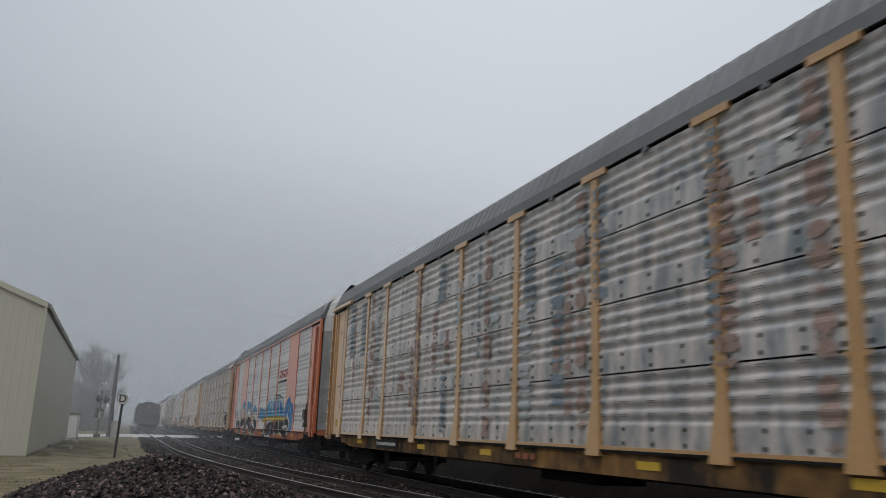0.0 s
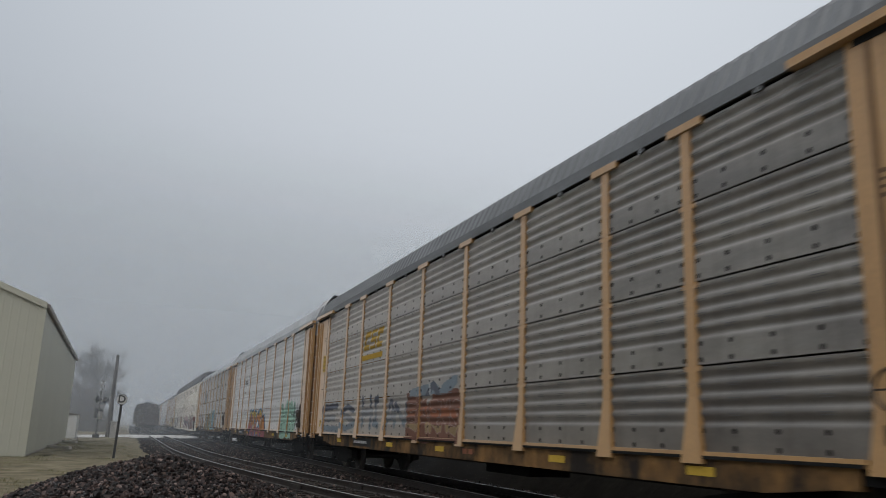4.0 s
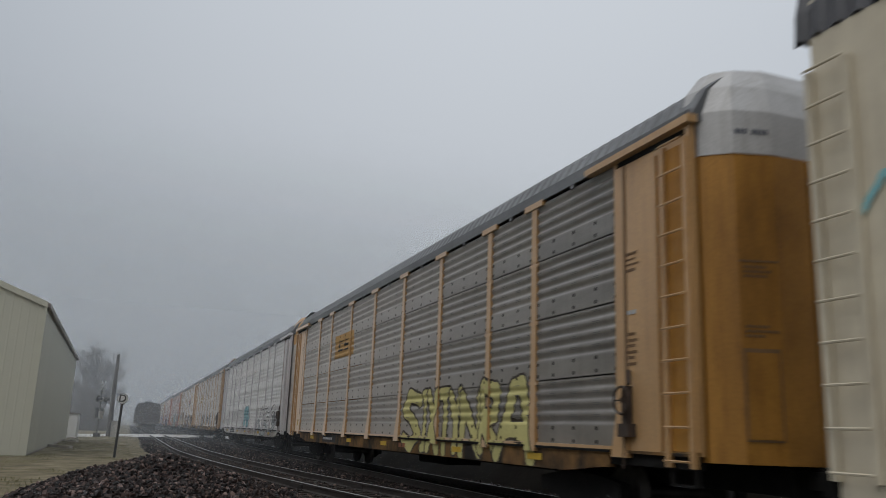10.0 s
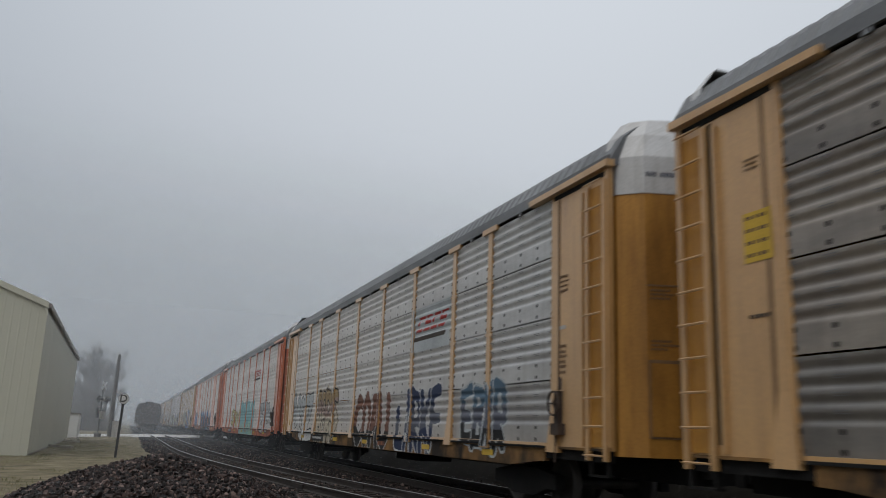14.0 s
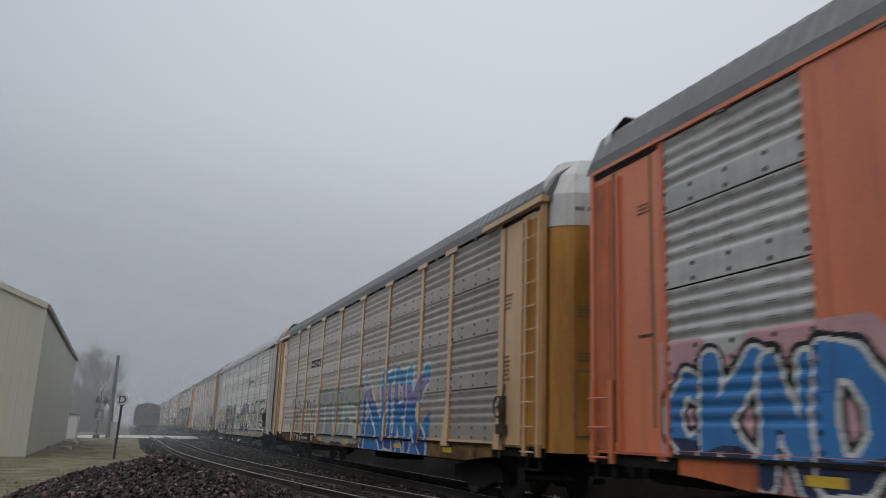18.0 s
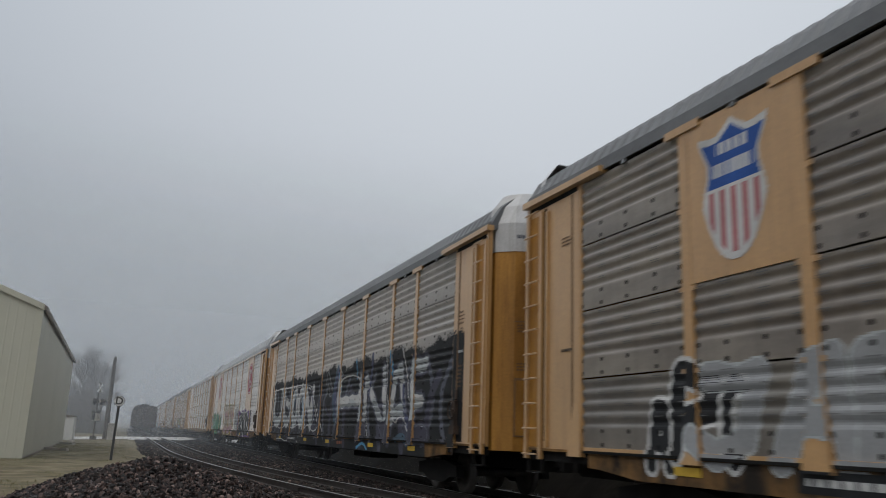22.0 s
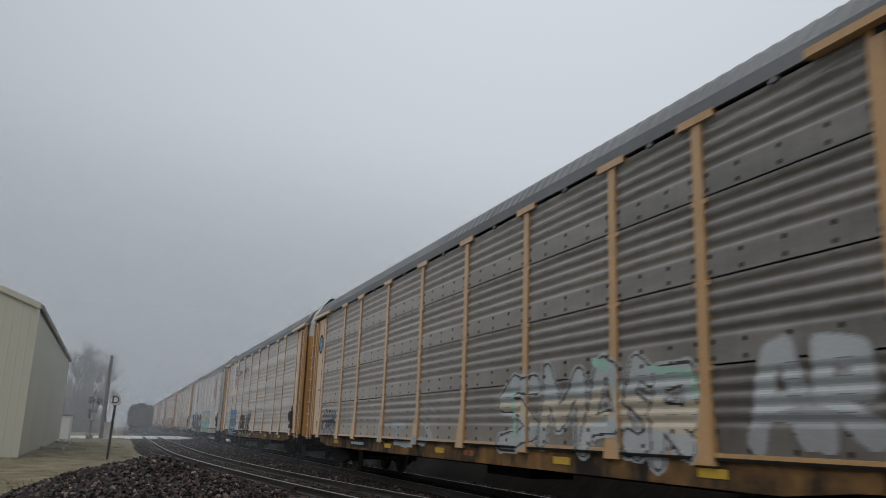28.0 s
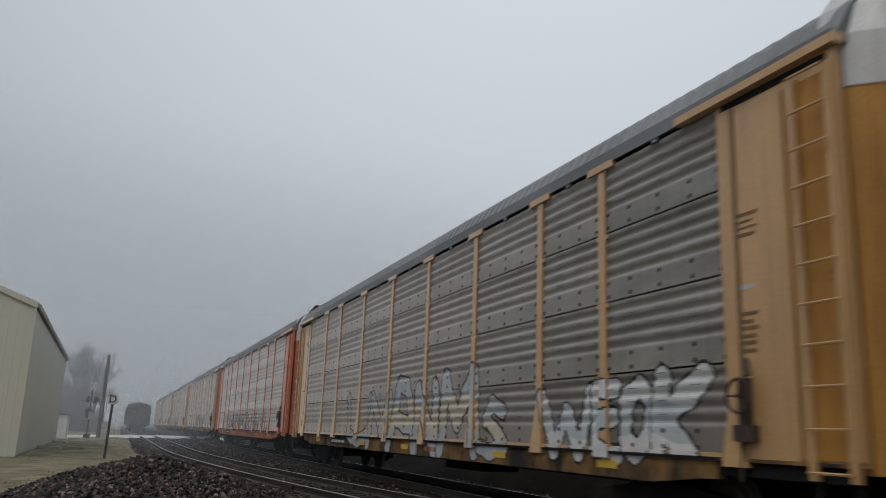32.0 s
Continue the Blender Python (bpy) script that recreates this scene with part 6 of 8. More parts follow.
tag(8, -1.15, -8.69, 0.74, 2.33, 25, "lemon lemon", "soot", weight=0.12, edge=0.05, wild=0.03, letters="SIXTYNRA", spans=((0.00, 0.20, 0.01, 0.97), (0.19, 0.27, 0.02, 0.94), (0.25, 0.37, 0.01, 0.95), (0.36, 0.46, 0.00, 0.95), (0.44, 0.55, 0.03, 0.92), (0.53, 0.69, 0.00, 0.88), (0.67, 0.80, 0.08, 1.00), (0.78, 1.00, 0.00, 0.97)))
plate_paint(8, 6.98, 4.35, 3.65, 4.45, "sign")
blocks(8, 6.6, 4.8, 3.72, 4.38, "black", "sign", "", 0.2, 2)
tag(9, 1.19, -1.47, 1.13, 2.41, 28, "cyan cyan", "steel", weight=0.15, edge=0.045, wild=0.03, letters="OPBOS", spans=((0.00, 0.24, 0.04, 0.98), (0.23, 0.46, 0.06, 0.97), (0.46, 0.66, 0.03, 1.00), (0.65, 0.76, 0.57, 0.97), (0.63, 1.00, 0.00, 0.55)))
tag(9, 6.98, 1.80, 1.18, 2.35, 31, "none", "pale", weight=0.07, edge=0.03, wild=0.1, letters="MENEOB", spans=((0.00, 0.21, 0.09, 0.97), (0.21, 0.44, 0.07, 0.91), (0.54, 0.72, 0.01, 0.87), (0.72, 0.87, 0.01, 0.85), (0.80, 0.96, 0.00, 1.00), (0.96, 1.00, 0.04, 0.59)))
tag(9, -4.52, -10.58, 0.74, 2.31, 29, "pale none", "black", weight=0.09, edge=0.05, wild=0.16, letters="KERS", spans=((0.00, 0.34, 0.04, 0.99), (0.29, 0.57, 0.02, 0.91), (0.53, 0.78, 0.00, 0.79), (0.74, 1.00, 0.03, 1.00)))
tag(9, -9.72, -11.72, 0.79, 1.99, 30, "none grey", "black", weight=0.09, edge=0.05, wild=0.2, letters="SE", spans=((0.00, 0.54, 0.00, 1.00), (0.48, 1.00, 0.02, 0.89)))
scrawl(9, 12.2, 8.3, 1.2, 2.0, 27, "soot", 6, 0.02)
shapes = []
shapes.append(("navy", 0, [(0.693, 0.83), (0.794, 0.83), (0.785, 0.65), (0.693, 0.60)]))
shapes.append(("olive", 0, [(0.075, 0.34), (0.165, 0.45), (0.197, 0.20), (0.108, 0.20)]))
shapes.append(("white", 0, [(0.740, 0.46), (0.839, 0.44), (0.861, 0.28), (0.860, 0.06), (0.736, 0.10)]))
shapes.append(("white", 0, [(0.861, 0.39), (0.917, 0.39), (0.860, 0.08)]))
shapes.append(("olive", 0, [(0.917, 0.39), (0.944, 0.40), (0.987, 0.08), (0.868, 0.08)]))
shapes.append(("slate", 0, [(0.328, 0.80), (0.390, 0.79), (0.376, 0.25), (0.333, 0.25)]))
shapes.append(("slate", 0, [(0.426, 0.76), (0.494, 0.78), (0.497, 0.24), (0.407, 0.23)]))
shapes.append(("slate", 0, [(0.548, 0.68), (0.593, 0.62), (0.590, 0.21), (0.529, 0.36)]))
shapes.append(("slate", 0, [(0.689, 0.60), (0.736, 0.65), (0.736, 0.10), (0.701, 0.11)]))
shapes.append(("slate", 0, [(0.178, 0.63), (0.249, 0.69), (0.252, 0.35), (0.182, 0.34)]))
shapes.append(("sky", 0, [(0.549, 0.53), (0.595, 0.53), (0.595, 0.44), (0.549, 0.44)]))
shapes.append(("white", 0.035, [(0.315, 0.81), (0.396, 0.83), (0.374, 0.54), (0.382, 0.24), (0.333, 0.25), (0.318, 0.45)]))
shapes.append(("white", 0.035, [(0.394, 0.24), (0.409, 0.67), (0.438, 0.79), (0.483, 0.80), (0.501, 0.55), (0.440, 0.54), (0.446, 0.45)]))
shapes.append(("white", 0.03, [(0.466, 0.82), (0.465, 0.96), (0.510, 0.96), (0.506, 0.57)]))
shapes.append(("white", 0.04, [(0.511, 0.72), (0.563, 0.76), (0.593, 0.66), (0.590, 0.54), (0.539, 0.54), (0.549, 0.40), (0.595, 0.38), (0.571, 0.33), (0.610, 0.10)]))
shapes.append(("white", 0.035, [(0.568, 0.76), (0.578, 0.82), (0.642, 0.82)]))
shapes.append(("white", 0.04, [(0.638, 0.44), (0.638, 0.70), (0.665, 0.88), (0.813, 0.87), (0.806, 0.63), (0.840, 0.60), (0.840, 0.46)]))
shapes.append(("white", 0.035, [(0.693, 0.66), (0.693, 0.14)]))
shapes.append(("white", 0.06, [(0.752, 0.67), (0.752, 0.12)]))
shapes.append(("white", 0.04, [(0.858, 0.39), (0.861, 0.51), (0.887, 0.63), (0.895, 0.63), (0.907, 0.50), (0.921, 0.45), (0.860, 0.08)]))
shapes.append(("white", 0.03, [(0.141, 0.56), (0.169, 0.76), (0.201, 0.55), (0.158, 0.50), (0.182, 0.28)]))
shapes.append(("white", 0.035, [(0.220, 0.71), (0.296, 0.70), (0.291, 0.48), (0.238, 0.46), (0.222, 0.59)]))
shapes.append(("white", 0.03, [(0.013, 0.10), (0.025, 0.36), (0.057, 0.40), (0.108, 0.22)]))
shapes.append(("white", 0.04, [(0.202, 0.40), (0.252, 0.35), (0.254, 0.11)]))
shapes.append(("white", 0.035, [(0.429, 0.26), (0.442, 0.04)]))
shapes.append(("white", 0.05, [(0.508, 0.25), (0.550, 0.07)]))
shapes.append(("white", 0.06, [(0.280, 0.24), (0.290, 0.00)]))
art(10, 0.70, -7.17, 1.00, 2.23, "white slate navy olive sky", shapes, "pale outlined letters with slate fills and green ends", 0.022)
tag(10, 3.81, 0.45, 1.12, 2.15, 32, "slate", "pale", weight=0.08, edge=0.05, wild=0.05, letters="DEMAR", spans=((0.00, 0.30, 0.00, 0.92), (0.28, 0.49, 0.04, 0.93), (0.45, 0.67, 0.02, 0.94), (0.65, 0.82, 0.01, 1.00), (0.78, 1.00, 0.00, 0.98)))
blocks(10, 6.6, 4.7, 3.25, 4.2, "gold", "", "gold", 0.3, 3)
tag(11, 11.63, 7.49, 0.74, 2.62, 34, "white pale", "black", weight=0.14, edge=0.05, wild=0.03, letters="MSZ", spans=((0.00, 0.40, 0.00, 1.00), (0.36, 0.64, 0.00, 0.93), (0.60, 1.00, 0.00, 0.96)))
tag(11, 6.82, 3.34, 0.74, 2.63, 35, "cream cream faded tan", "black", "cream", weight=0.13, edge=0.055, wild=0.03, letters="APRS", spans=((0.00, 0.28, 0.02, 0.99), (0.26, 0.47, 0.11, 0.99), (0.43, 0.73, 0.00, 1.00), (0.69, 1.00, 0.15, 0.99)))
tag(11, 1.23, -2.70, 0.74, 2.35, 36, "black clay clay", "white", weight=0.15, edge=0.04, wild=0.05, letters="COAU", spans=((0.00, 0.33, 0.00, 0.98), (0.26, 0.52, 0.00, 1.00), (0.47, 0.75, 0.00, 0.99), (0.70, 1.00, 0.00, 0.99)))
tag(11, -3.24, -6.68, 0.74, 2.34, 37, "navy slate navy", "white", weight=0.17, edge=0.045, wild=0.05, letters="LARKF", spans=((0.00, 0.26, 0.01, 0.74), (0.21, 0.41, 0.01, 0.98), (0.36, 0.60, 0.00, 0.98), (0.56, 0.80, 0.00, 0.98), (0.76, 1.00, 0.05, 1.00)))
tag(11, -7.83, -10.14, 0.92, 2.29, 137, "black slate steel", "pale", weight=0.15, edge=0.05, wild=0.08, letters="EBXR", spans=((0.00, 0.30, 0.05, 0.95), (0.28, 0.57, 0.05, 0.97), (0.54, 0.75, 0.01, 1.00), (0.72, 1.00, 0.00, 0.99)))
plate_paint(11, -4.4, -7.0, 3.2, 4.3, "pale")
blocks(11, -4.5, -6.9, 3.4, 4.1, "red", "pale", "soot", 0.7, 4)
tag(12, 1.30, -4.69, 0.74, 2.73, 38, "mint cyan cyan", "white", back="cyan", weight=0.13, edge=0.025, wild=0.05, letters="SHAE", spans=((0.00, 0.35, 0.00, 0.97), (0.29, 0.59, 0.00, 0.99), (0.55, 0.80, 0.00, 1.00), (0.77, 1.00, 0.00, 0.99)))
tag(12, -7.36, -10.89, 0.92, 2.53, 39, "white pale", "black", weight=0.15, edge=0.045, wild=0.05, letters="ETB", spans=((0.00, 0.36, 0.01, 0.97), (0.30, 0.61, 0.00, 1.00), (0.55, 1.00, 0.04, 0.95)))
tag(12, 6.08, 1.58, 1.19, 2.28, 139, "lemon", "black", weight=0.12, edge=0.04, letters="SRK", spans=((0.00, 0.37, 0.00, 1.00), (0.37, 0.70, 0.02, 0.95), (0.70, 1.00, 0.03, 0.92)))
blocks(12, -3.8, -6.3, 3.8, 4.4, "red", "", "soot", 0.7, 4)
tag(13, 12.31, 8.76, 0.74, 2.34, 40, "navy blue blue blue", "white", "black", back="pink", back_top=2.55, weight=0.14, edge=0.06, wild=0.03, letters="CKND", spans=((0.00, 0.23, 0.18, 0.86), (0.19, 0.50, 0.00, 1.00), (0.48, 0.72, 0.01, 0.95), (0.70, 1.00, 0.03, 0.97)))
tag(13, 4.4, -6.5, 0.85, 2.45, 41, "black navy navy blue", "sky", "pink", back="black", back_top=2.0, letters="EOUGCLA", weight=0.13, edge=0.06, wild=0.08)
tag(14, -1.56, -7.49, 0.74, 2.97, 42, "royal blue blue violet sky", "white", "", "blue", back_top=1.75, weight=0.12, edge=0.09, wild=0.03, letters="NIRK", spans=((0.00, 0.41, 0.00, 0.99), (0.39, 0.55, 0.03, 0.96), (0.54, 0.75, 0.00, 1.00), (0.71, 1.00, 0.00, 0.98)))
tag(14, -1.65, -2.29, 2.43, 3.07, 43, "pale", "white", weight=0.10, edge=0.02, letters="B", spans=((0.00, 1.00, 0.00, 1.00),))
tag(14, 10.14, 5.32, 0.76, 2.41, 44, "cream cream", "black", weight=0.14, edge=0.06, wild=0.03, letters="JUWAN", spans=((0.00, 0.20, 0.00, 1.00), (0.19, 0.36, 0.09, 0.83), (0.30, 0.59, 0.04, 0.96), (0.55, 0.75, 0.12, 0.95), (0.72, 1.00, 0.02, 0.95)))
tag(14, 4.58, -1.47, 1.01, 2.62, 45, "pale pale grey", "lime", "slate", back="grey", back_top=2.5, weight=0.14, edge=0.04, wild=0.04, letters="TCFE", spans=((0.00, 0.36, 0.00, 1.00), (0.33, 0.57, 0.02, 0.98), (0.60, 0.79, 0.03, 0.94), (0.77, 1.00, 0.03, 0.94)))
blocks(14, 6.7, 4.4, 3.5, 4.0, "soot", "", "", 0.3, 4)
scrawl(14, 9.9, 8.1, 2.0, 3.0, 145, "grey", 5, 0.02)
tag(15, 12.29, 7.91, 0.95, 2.58, 46, "slate slate lemon lemon lemon", "black", weight=0.14, edge=0.03, wild=0.04, letters="JEMO", spans=((0.00, 0.29, 0.00, 0.90), (0.24, 0.45, 0.01, 1.00), (0.40, 0.65, 0.03, 1.00), (0.66, 1.00, 0.02, 0.99)))
tag(15, 7.41, 1.39, 0.88, 2.57, 47, "black black", "white", "black", "lemon", back_top=2.45, weight=0.10, edge=0.09, wild=0.06, letters="SANE", spans=((0.00, 0.39, 0.10, 1.00), (0.37, 0.56, 0.12, 0.95), (0.55, 0.86, 0.02, 0.95), (0.85, 1.00, 0.00, 0.95)))
tag(15, 0.73, -0.89, 0.98, 2.12, 48, "mint green", "black", weight=0.15, edge=0.03, wild=0.05, letters="CS", spans=((0.00, 0.56, 0.06, 1.00), (0.48, 1.00, 0.00, 0.99)))
tag(15, -1.29, -5.23, 1.15, 2.63, 49, "purple lemon lemon violet violet", "navy", "", "purple", back_top=1.15, weight=0.14, edge=0.05, wild=0.03, letters="CAMD", spans=((0.00, 0.24, 0.03, 0.81), (0.19, 0.39, 0.01, 0.94), (0.34, 0.66, 0.00, 1.00), (0.63, 1.00, 0.00, 0.94)))
tag(15, -5.50, -11.20, 0.74, 2.61, 50, "white pale white", "black", "lemon", weight=0.11, edge=0.07, wild=0.05, letters="SAUE", spans=((0.00, 0.34, 0.00, 0.98), (0.29, 0.57, 0.03, 0.98), (0.50, 0.72, 0.03, 1.00), (0.68, 1.00, 0.03, 0.99)))
cross(15, -4.1, -4.95, 3.5, 4.25, "red")
bars(15, -5.0, -6.6, 3.75, 4.0, "soot", 1, 12)
tag(16, 10.35, 8.35, 0.85, 2.26, 59, "black black", "white", weight=0.15, edge=0.06, wild=0.04, letters="APC", spans=((0.00, 0.32, 0.00, 0.67), (0.27, 0.76, 0.11, 1.00), (0.74, 1.00, 0.11, 0.89)))
tag(16, 9.62, 2.75, 0.88, 2.44, 51, "grey grey", "pale", weight=0.14, edge=0.03, wild=0.06, letters="JAETHS", spans=((0.00, 0.24, 0.03, 0.86), (0.23, 0.42, 0.05, 0.90), (0.39, 0.58, 0.08, 0.96), (0.55, 0.71, 0.10, 0.99), (0.68, 0.82, 0.08, 1.00), (0.79, 1.00, 0.00, 0.97)))
tag(16, 1.69, -1.96, 0.82, 2.56, 52, "pale white pale", "black", "", "pink", back_top=2.3, weight=0.14, edge=0.07, wild=0.03, letters="CHU", spans=((0.00, 0.42, 0.00, 1.00), (0.40, 0.67, 0.13, 0.98), (0.67, 1.00, 0.14, 0.95)))
tag(16, 1.61, -4.27, 0.74, 2.45, 152, "pale white", "black", weight=0.15, edge=0.04, wild=0.05, letters="CHUE", spans=((0.00, 0.31, 0.00, 0.99), (0.26, 0.58, 0.05, 1.00), (0.53, 0.79, 0.08, 0.96), (0.74, 1.00, 0.10, 0.95)))
tag(16, -5.07, -10.68, 0.74, 2.69, 53, "pale white pale", "black", weight=0.19, edge=0.05, wild=0.03, letters="GMS", spans=((0.00, 0.24, 0.03, 0.88), (0.20, 0.66, 0.00, 0.97), (0.63, 1.00, 0.02, 1.00)))
shapes = []
shapes.append(("cyan", 0, [(0.773, 0.72), (0.868, 0.53), (0.974, 0.22), (0.902, 0.00), (0.810, 0.06)]))
shapes.append(("blue", 0.1, [(0.472, 0.69), (0.496, 0.25)]))
shapes.append(("cyan", 0.08, [(0.026, 0.94), (0.084, 0.80)]))
art(16, -7.16, -10.95, 1.73, 2.54, "cyan blue", shapes, "cyan patch beside the tag", 0.03)
shield(16, 9.08, 7.80, 3.42, 5.22)
art(17, 12.5, -12.4, 0.74, 3.72, "black slate dusk", [("slate", 0.10, curl((0.05 + 0.06 * k, 0.1), (0.06 + 0.06 * k, 0.72), 0.02 * (-1) ** k)) for k in range(16)] + [("dusk", 0.16, curl((0.03 + 0.08 * k, 0.05), (0.05 + 0.08 * k, 0.62), -0.02)) for k in range(12)], "dark painted ground with dusky streaks", 0.03, ("black", 0.91, 0.025, 5))
tag(17, 10.90, -9.90, 1.05, 3.16, 55, "dusk pale white pale", "slate", "dusk", weight=0.10, edge=0.05, wild=0.10, letters="MHNAE", spans=((0.00, 0.37, 0.06, 0.94), (0.56, 0.72, 0.03, 1.00), (0.73, 0.84, 0.03, 0.94), (0.84, 0.94, 0.00, 0.93), (0.94, 1.00, 0.00, 0.96)))
shapes = []
shapes.append(("sky", 0.04, [(0.600, 0.96), (0.615, 0.83), (0.629, 0.67)]))
shapes.append(("indigo", 0.07, [(0.581, 0.69), (0.604, 0.45), (0.603, 0.26)]))
shapes.append(("sky", 0.05, [(0.720, 0.97), (0.730, 0.76)]))
shapes.append(("indigo", 0.09, [(0.815, 0.97), (0.811, 0.76), (0.803, 0.58)]))
shapes.append(("white", 0.025, [(0.884, 0.98), (0.895, 0.65), (0.887, 0.39)]))
shapes.append(("sky", 0.07, [(0.908, 0.95), (0.916, 0.73)]))
shapes.append(("white", 0.03, [(0.958, 0.96), (0.983, 0.68), (0.993, 0.45)]))
shapes.append(("indigo", 0.1, [(0.969, 0.59), (0.973, 0.37), (0.995, 0.22)]))
shapes.append(("steel", 0.08, [(0.945, 0.12), (0.969, 0.17), (0.993, 0.09)]))
shapes.append(("white", 0.025, [(0.005, 0.84), (0.233, 0.80), (0.390, 0.76), (0.425, 0.49), (0.502, 0.17)]))
shapes.append(("white", 0.025, [(0.588, 0.69), (0.640, 0.81), (0.750, 0.79), (0.786, 0.47), (0.802, 0.14)]))
shapes.append(("white", 0.025, [(0.900, 0.54), (0.931, 0.23), (0.962, 0.37), (0.994, 0.18)]))
shapes.append(("sky", 0.04, [(0.750, 0.01), (0.786, 0.08), (0.809, 0.00)]))
art(17, 10.85, -8.70, 0.77, 3.56, "sky indigo white steel dusk", shapes, "pale blue licks and white lines", 0.024, None, True)
tag(17, 11.94, 2.89, 1.28, 3.12, 54, "pale white white", "black", "dusk", weight=0.15, edge=0.05, wild=0.03, letters="UUOON", spans=((0.00, 0.29, 0.01, 1.00), (0.29, 0.53, 0.01, 1.00), (0.52, 0.68, 0.01, 0.99), (0.67, 0.82, 0.01, 0.98), (0.81, 1.00, 0.00, 0.95)))
shapes = []
shapes.append(("white", 0.022, [(0.023, 0.82), (0.204, 0.83), (0.389, 0.82), (0.559, 0.82), (0.648, 0.78), (0.659, 0.72)]))
shapes.append(("white", 0.025, [(0.648, 0.78), (0.694, 0.51), (0.763, 0.20)]))
shapes.append(("white", 0.022, [(0.767, 0.65), (0.722, 0.42), (0.663, 0.21)]))
shapes.append(("indigo", 0.05, [(0.659, 0.70), (0.684, 0.51), (0.702, 0.34)]))
shapes.append(("sky", 0.035, [(0.525, 0.76), (0.539, 0.55), (0.532, 0.30)]))
shapes.append(("sky", 0.03, [(0.416, 0.77), (0.426, 0.51)]))
shapes.append(("white", 0.022, [(0.007, 0.20), (0.115, 0.26), (0.216, 0.18), (0.300, 0.28), (0.413, 0.19), (0.505, 0.29), (0.572, 0.19)]))
shapes.append(("white", 0.022, [(0.572, 0.19), (0.631, 0.28), (0.692, 0.16), (0.763, 0.22)]))
shapes.append(("white", 0.02, [(0.069, 0.00), (0.218, 0.06), (0.325, 0.00), (0.414, 0.11), (0.506, 0.01)]))
shapes.append(("dusk", 0.1, [(0.749, 0.55), (0.771, 0.24)]))
shapes.append(("grey", 0.03, [(0.826, 0.76), (0.838, 0.90), (0.853, 0.91), (0.870, 0.78), (0.899, 0.67)]))
shapes.append(("grey", 0.025, [(0.835, 0.61), (0.851, 0.79), (0.874, 0.59), (0.893, 0.61)]))
shapes.append(("dusk", 0.07, [(0.819, 0.52), (0.858, 0.38), (0.883, 0.39), (0.893, 0.24)]))
shapes.append(("steel", 0, [(0.948, 0.97), (0.964, 0.98), (0.930, 0.84), (0.910, 0.66), (0.928, 0.40), (0.959, 0.23), (0.944, 0.22), (0.911, 0.37), (0.902, 0.65), (0.919, 0.85)]))
shapes.append(("indigo", 0, [(0.964, 0.98), (0.977, 0.95), (0.956, 0.84), (0.930, 0.65), (0.944, 0.44), (0.964, 0.28), (0.959, 0.23), (0.928, 0.40), (0.910, 0.66), (0.930, 0.84)]))
shapes.append(("white", 0.03, [(0.954, 0.98), (0.972, 0.94), (0.993, 0.84)]))
shapes.append(("white", 0, [(0.970, 0.80), (0.992, 0.82), (0.986, 0.54), (0.972, 0.28), (0.969, 0.55)]))
art(17, 12.47, -1.58, 0.74, 3.56, "sky indigo steel white dusk grey", shapes, "blue and violet strokes on the dark piece", 0.024, None, True)
tag(18, 12.90, 12.25, 1.02, 2.12, 57, "violet", "black", weight=0.15, edge=0.03, wild=0.05, letters="C", spans=((0.00, 1.00, 0.00, 1.00),))
tag(18, 12.28, 8.95, 0.74, 2.42, 157, "green mint green", "black", back="green", back_top=2.2, weight=0.13, edge=0.06, wild=0.06, letters="AELS", spans=((0.00, 0.32, 0.00, 0.96), (0.27, 0.55, 0.00, 0.91), (0.50, 0.78, 0.00, 1.00), (0.73, 1.00, 0.03, 0.92)))
shapes = []
shapes.append(("black", 0, [(0.045, 0.87), (0.175, 0.83), (0.220, 0.79), (0.265, 0.80), (0.309, 0.97), (0.331, 0.96), (0.362, 0.74), (0.423, 0.76), (0.460, 0.84), (0.602, 0.73), (0.546, 0.59), (0.766, 0.87), (0.794, 0.85), (0.783, 0.71), (0.866, 0.57), (0.866, 0.42), (0.836, 0.28), (0.850, 0.20), (0.699, 0.17), (0.591, 0.18), (0.031, 0.13)]))
shapes.append(("green", 0, [(0.045, 0.83), (0.114, 0.83), (0.192, 0.73), (0.217, 0.66), (0.201, 0.46), (0.117, 0.33), (0.192, 0.16), (0.031, 0.14)]))
shapes.append(("green", 0, [(0.287, 0.86), (0.318, 0.87), (0.345, 0.60), (0.370, 0.53), (0.412, 0.37), (0.415, 0.17), (0.203, 0.17), (0.234, 0.37), (0.256, 0.64)]))
shapes.append(("green", 0, [(0.421, 0.69), (0.471, 0.70), (0.448, 0.48), (0.504, 0.55), (0.526, 0.32), (0.451, 0.26), (0.421, 0.37)]))
shapes.append(("slate", 0, [(0.476, 0.79), (0.582, 0.72), (0.535, 0.57), (0.460, 0.52)]))
shapes.append(("green", 0, [(0.535, 0.55), (0.763, 0.82), (0.772, 0.55), (0.752, 0.22), (0.666, 0.24), (0.618, 0.40), (0.588, 0.36), (0.610, 0.20), (0.532, 0.19), (0.521, 0.48)]))
shapes.append(("green", 0, [(0.794, 0.57), (0.838, 0.57), (0.850, 0.45), (0.808, 0.33), (0.774, 0.34)]))
shapes.append(("violet", 0, [(0.195, 0.79), (0.259, 0.79), (0.231, 0.68)]))
shapes.append(("violet", 0, [(0.365, 0.71), (0.423, 0.73), (0.409, 0.61)]))
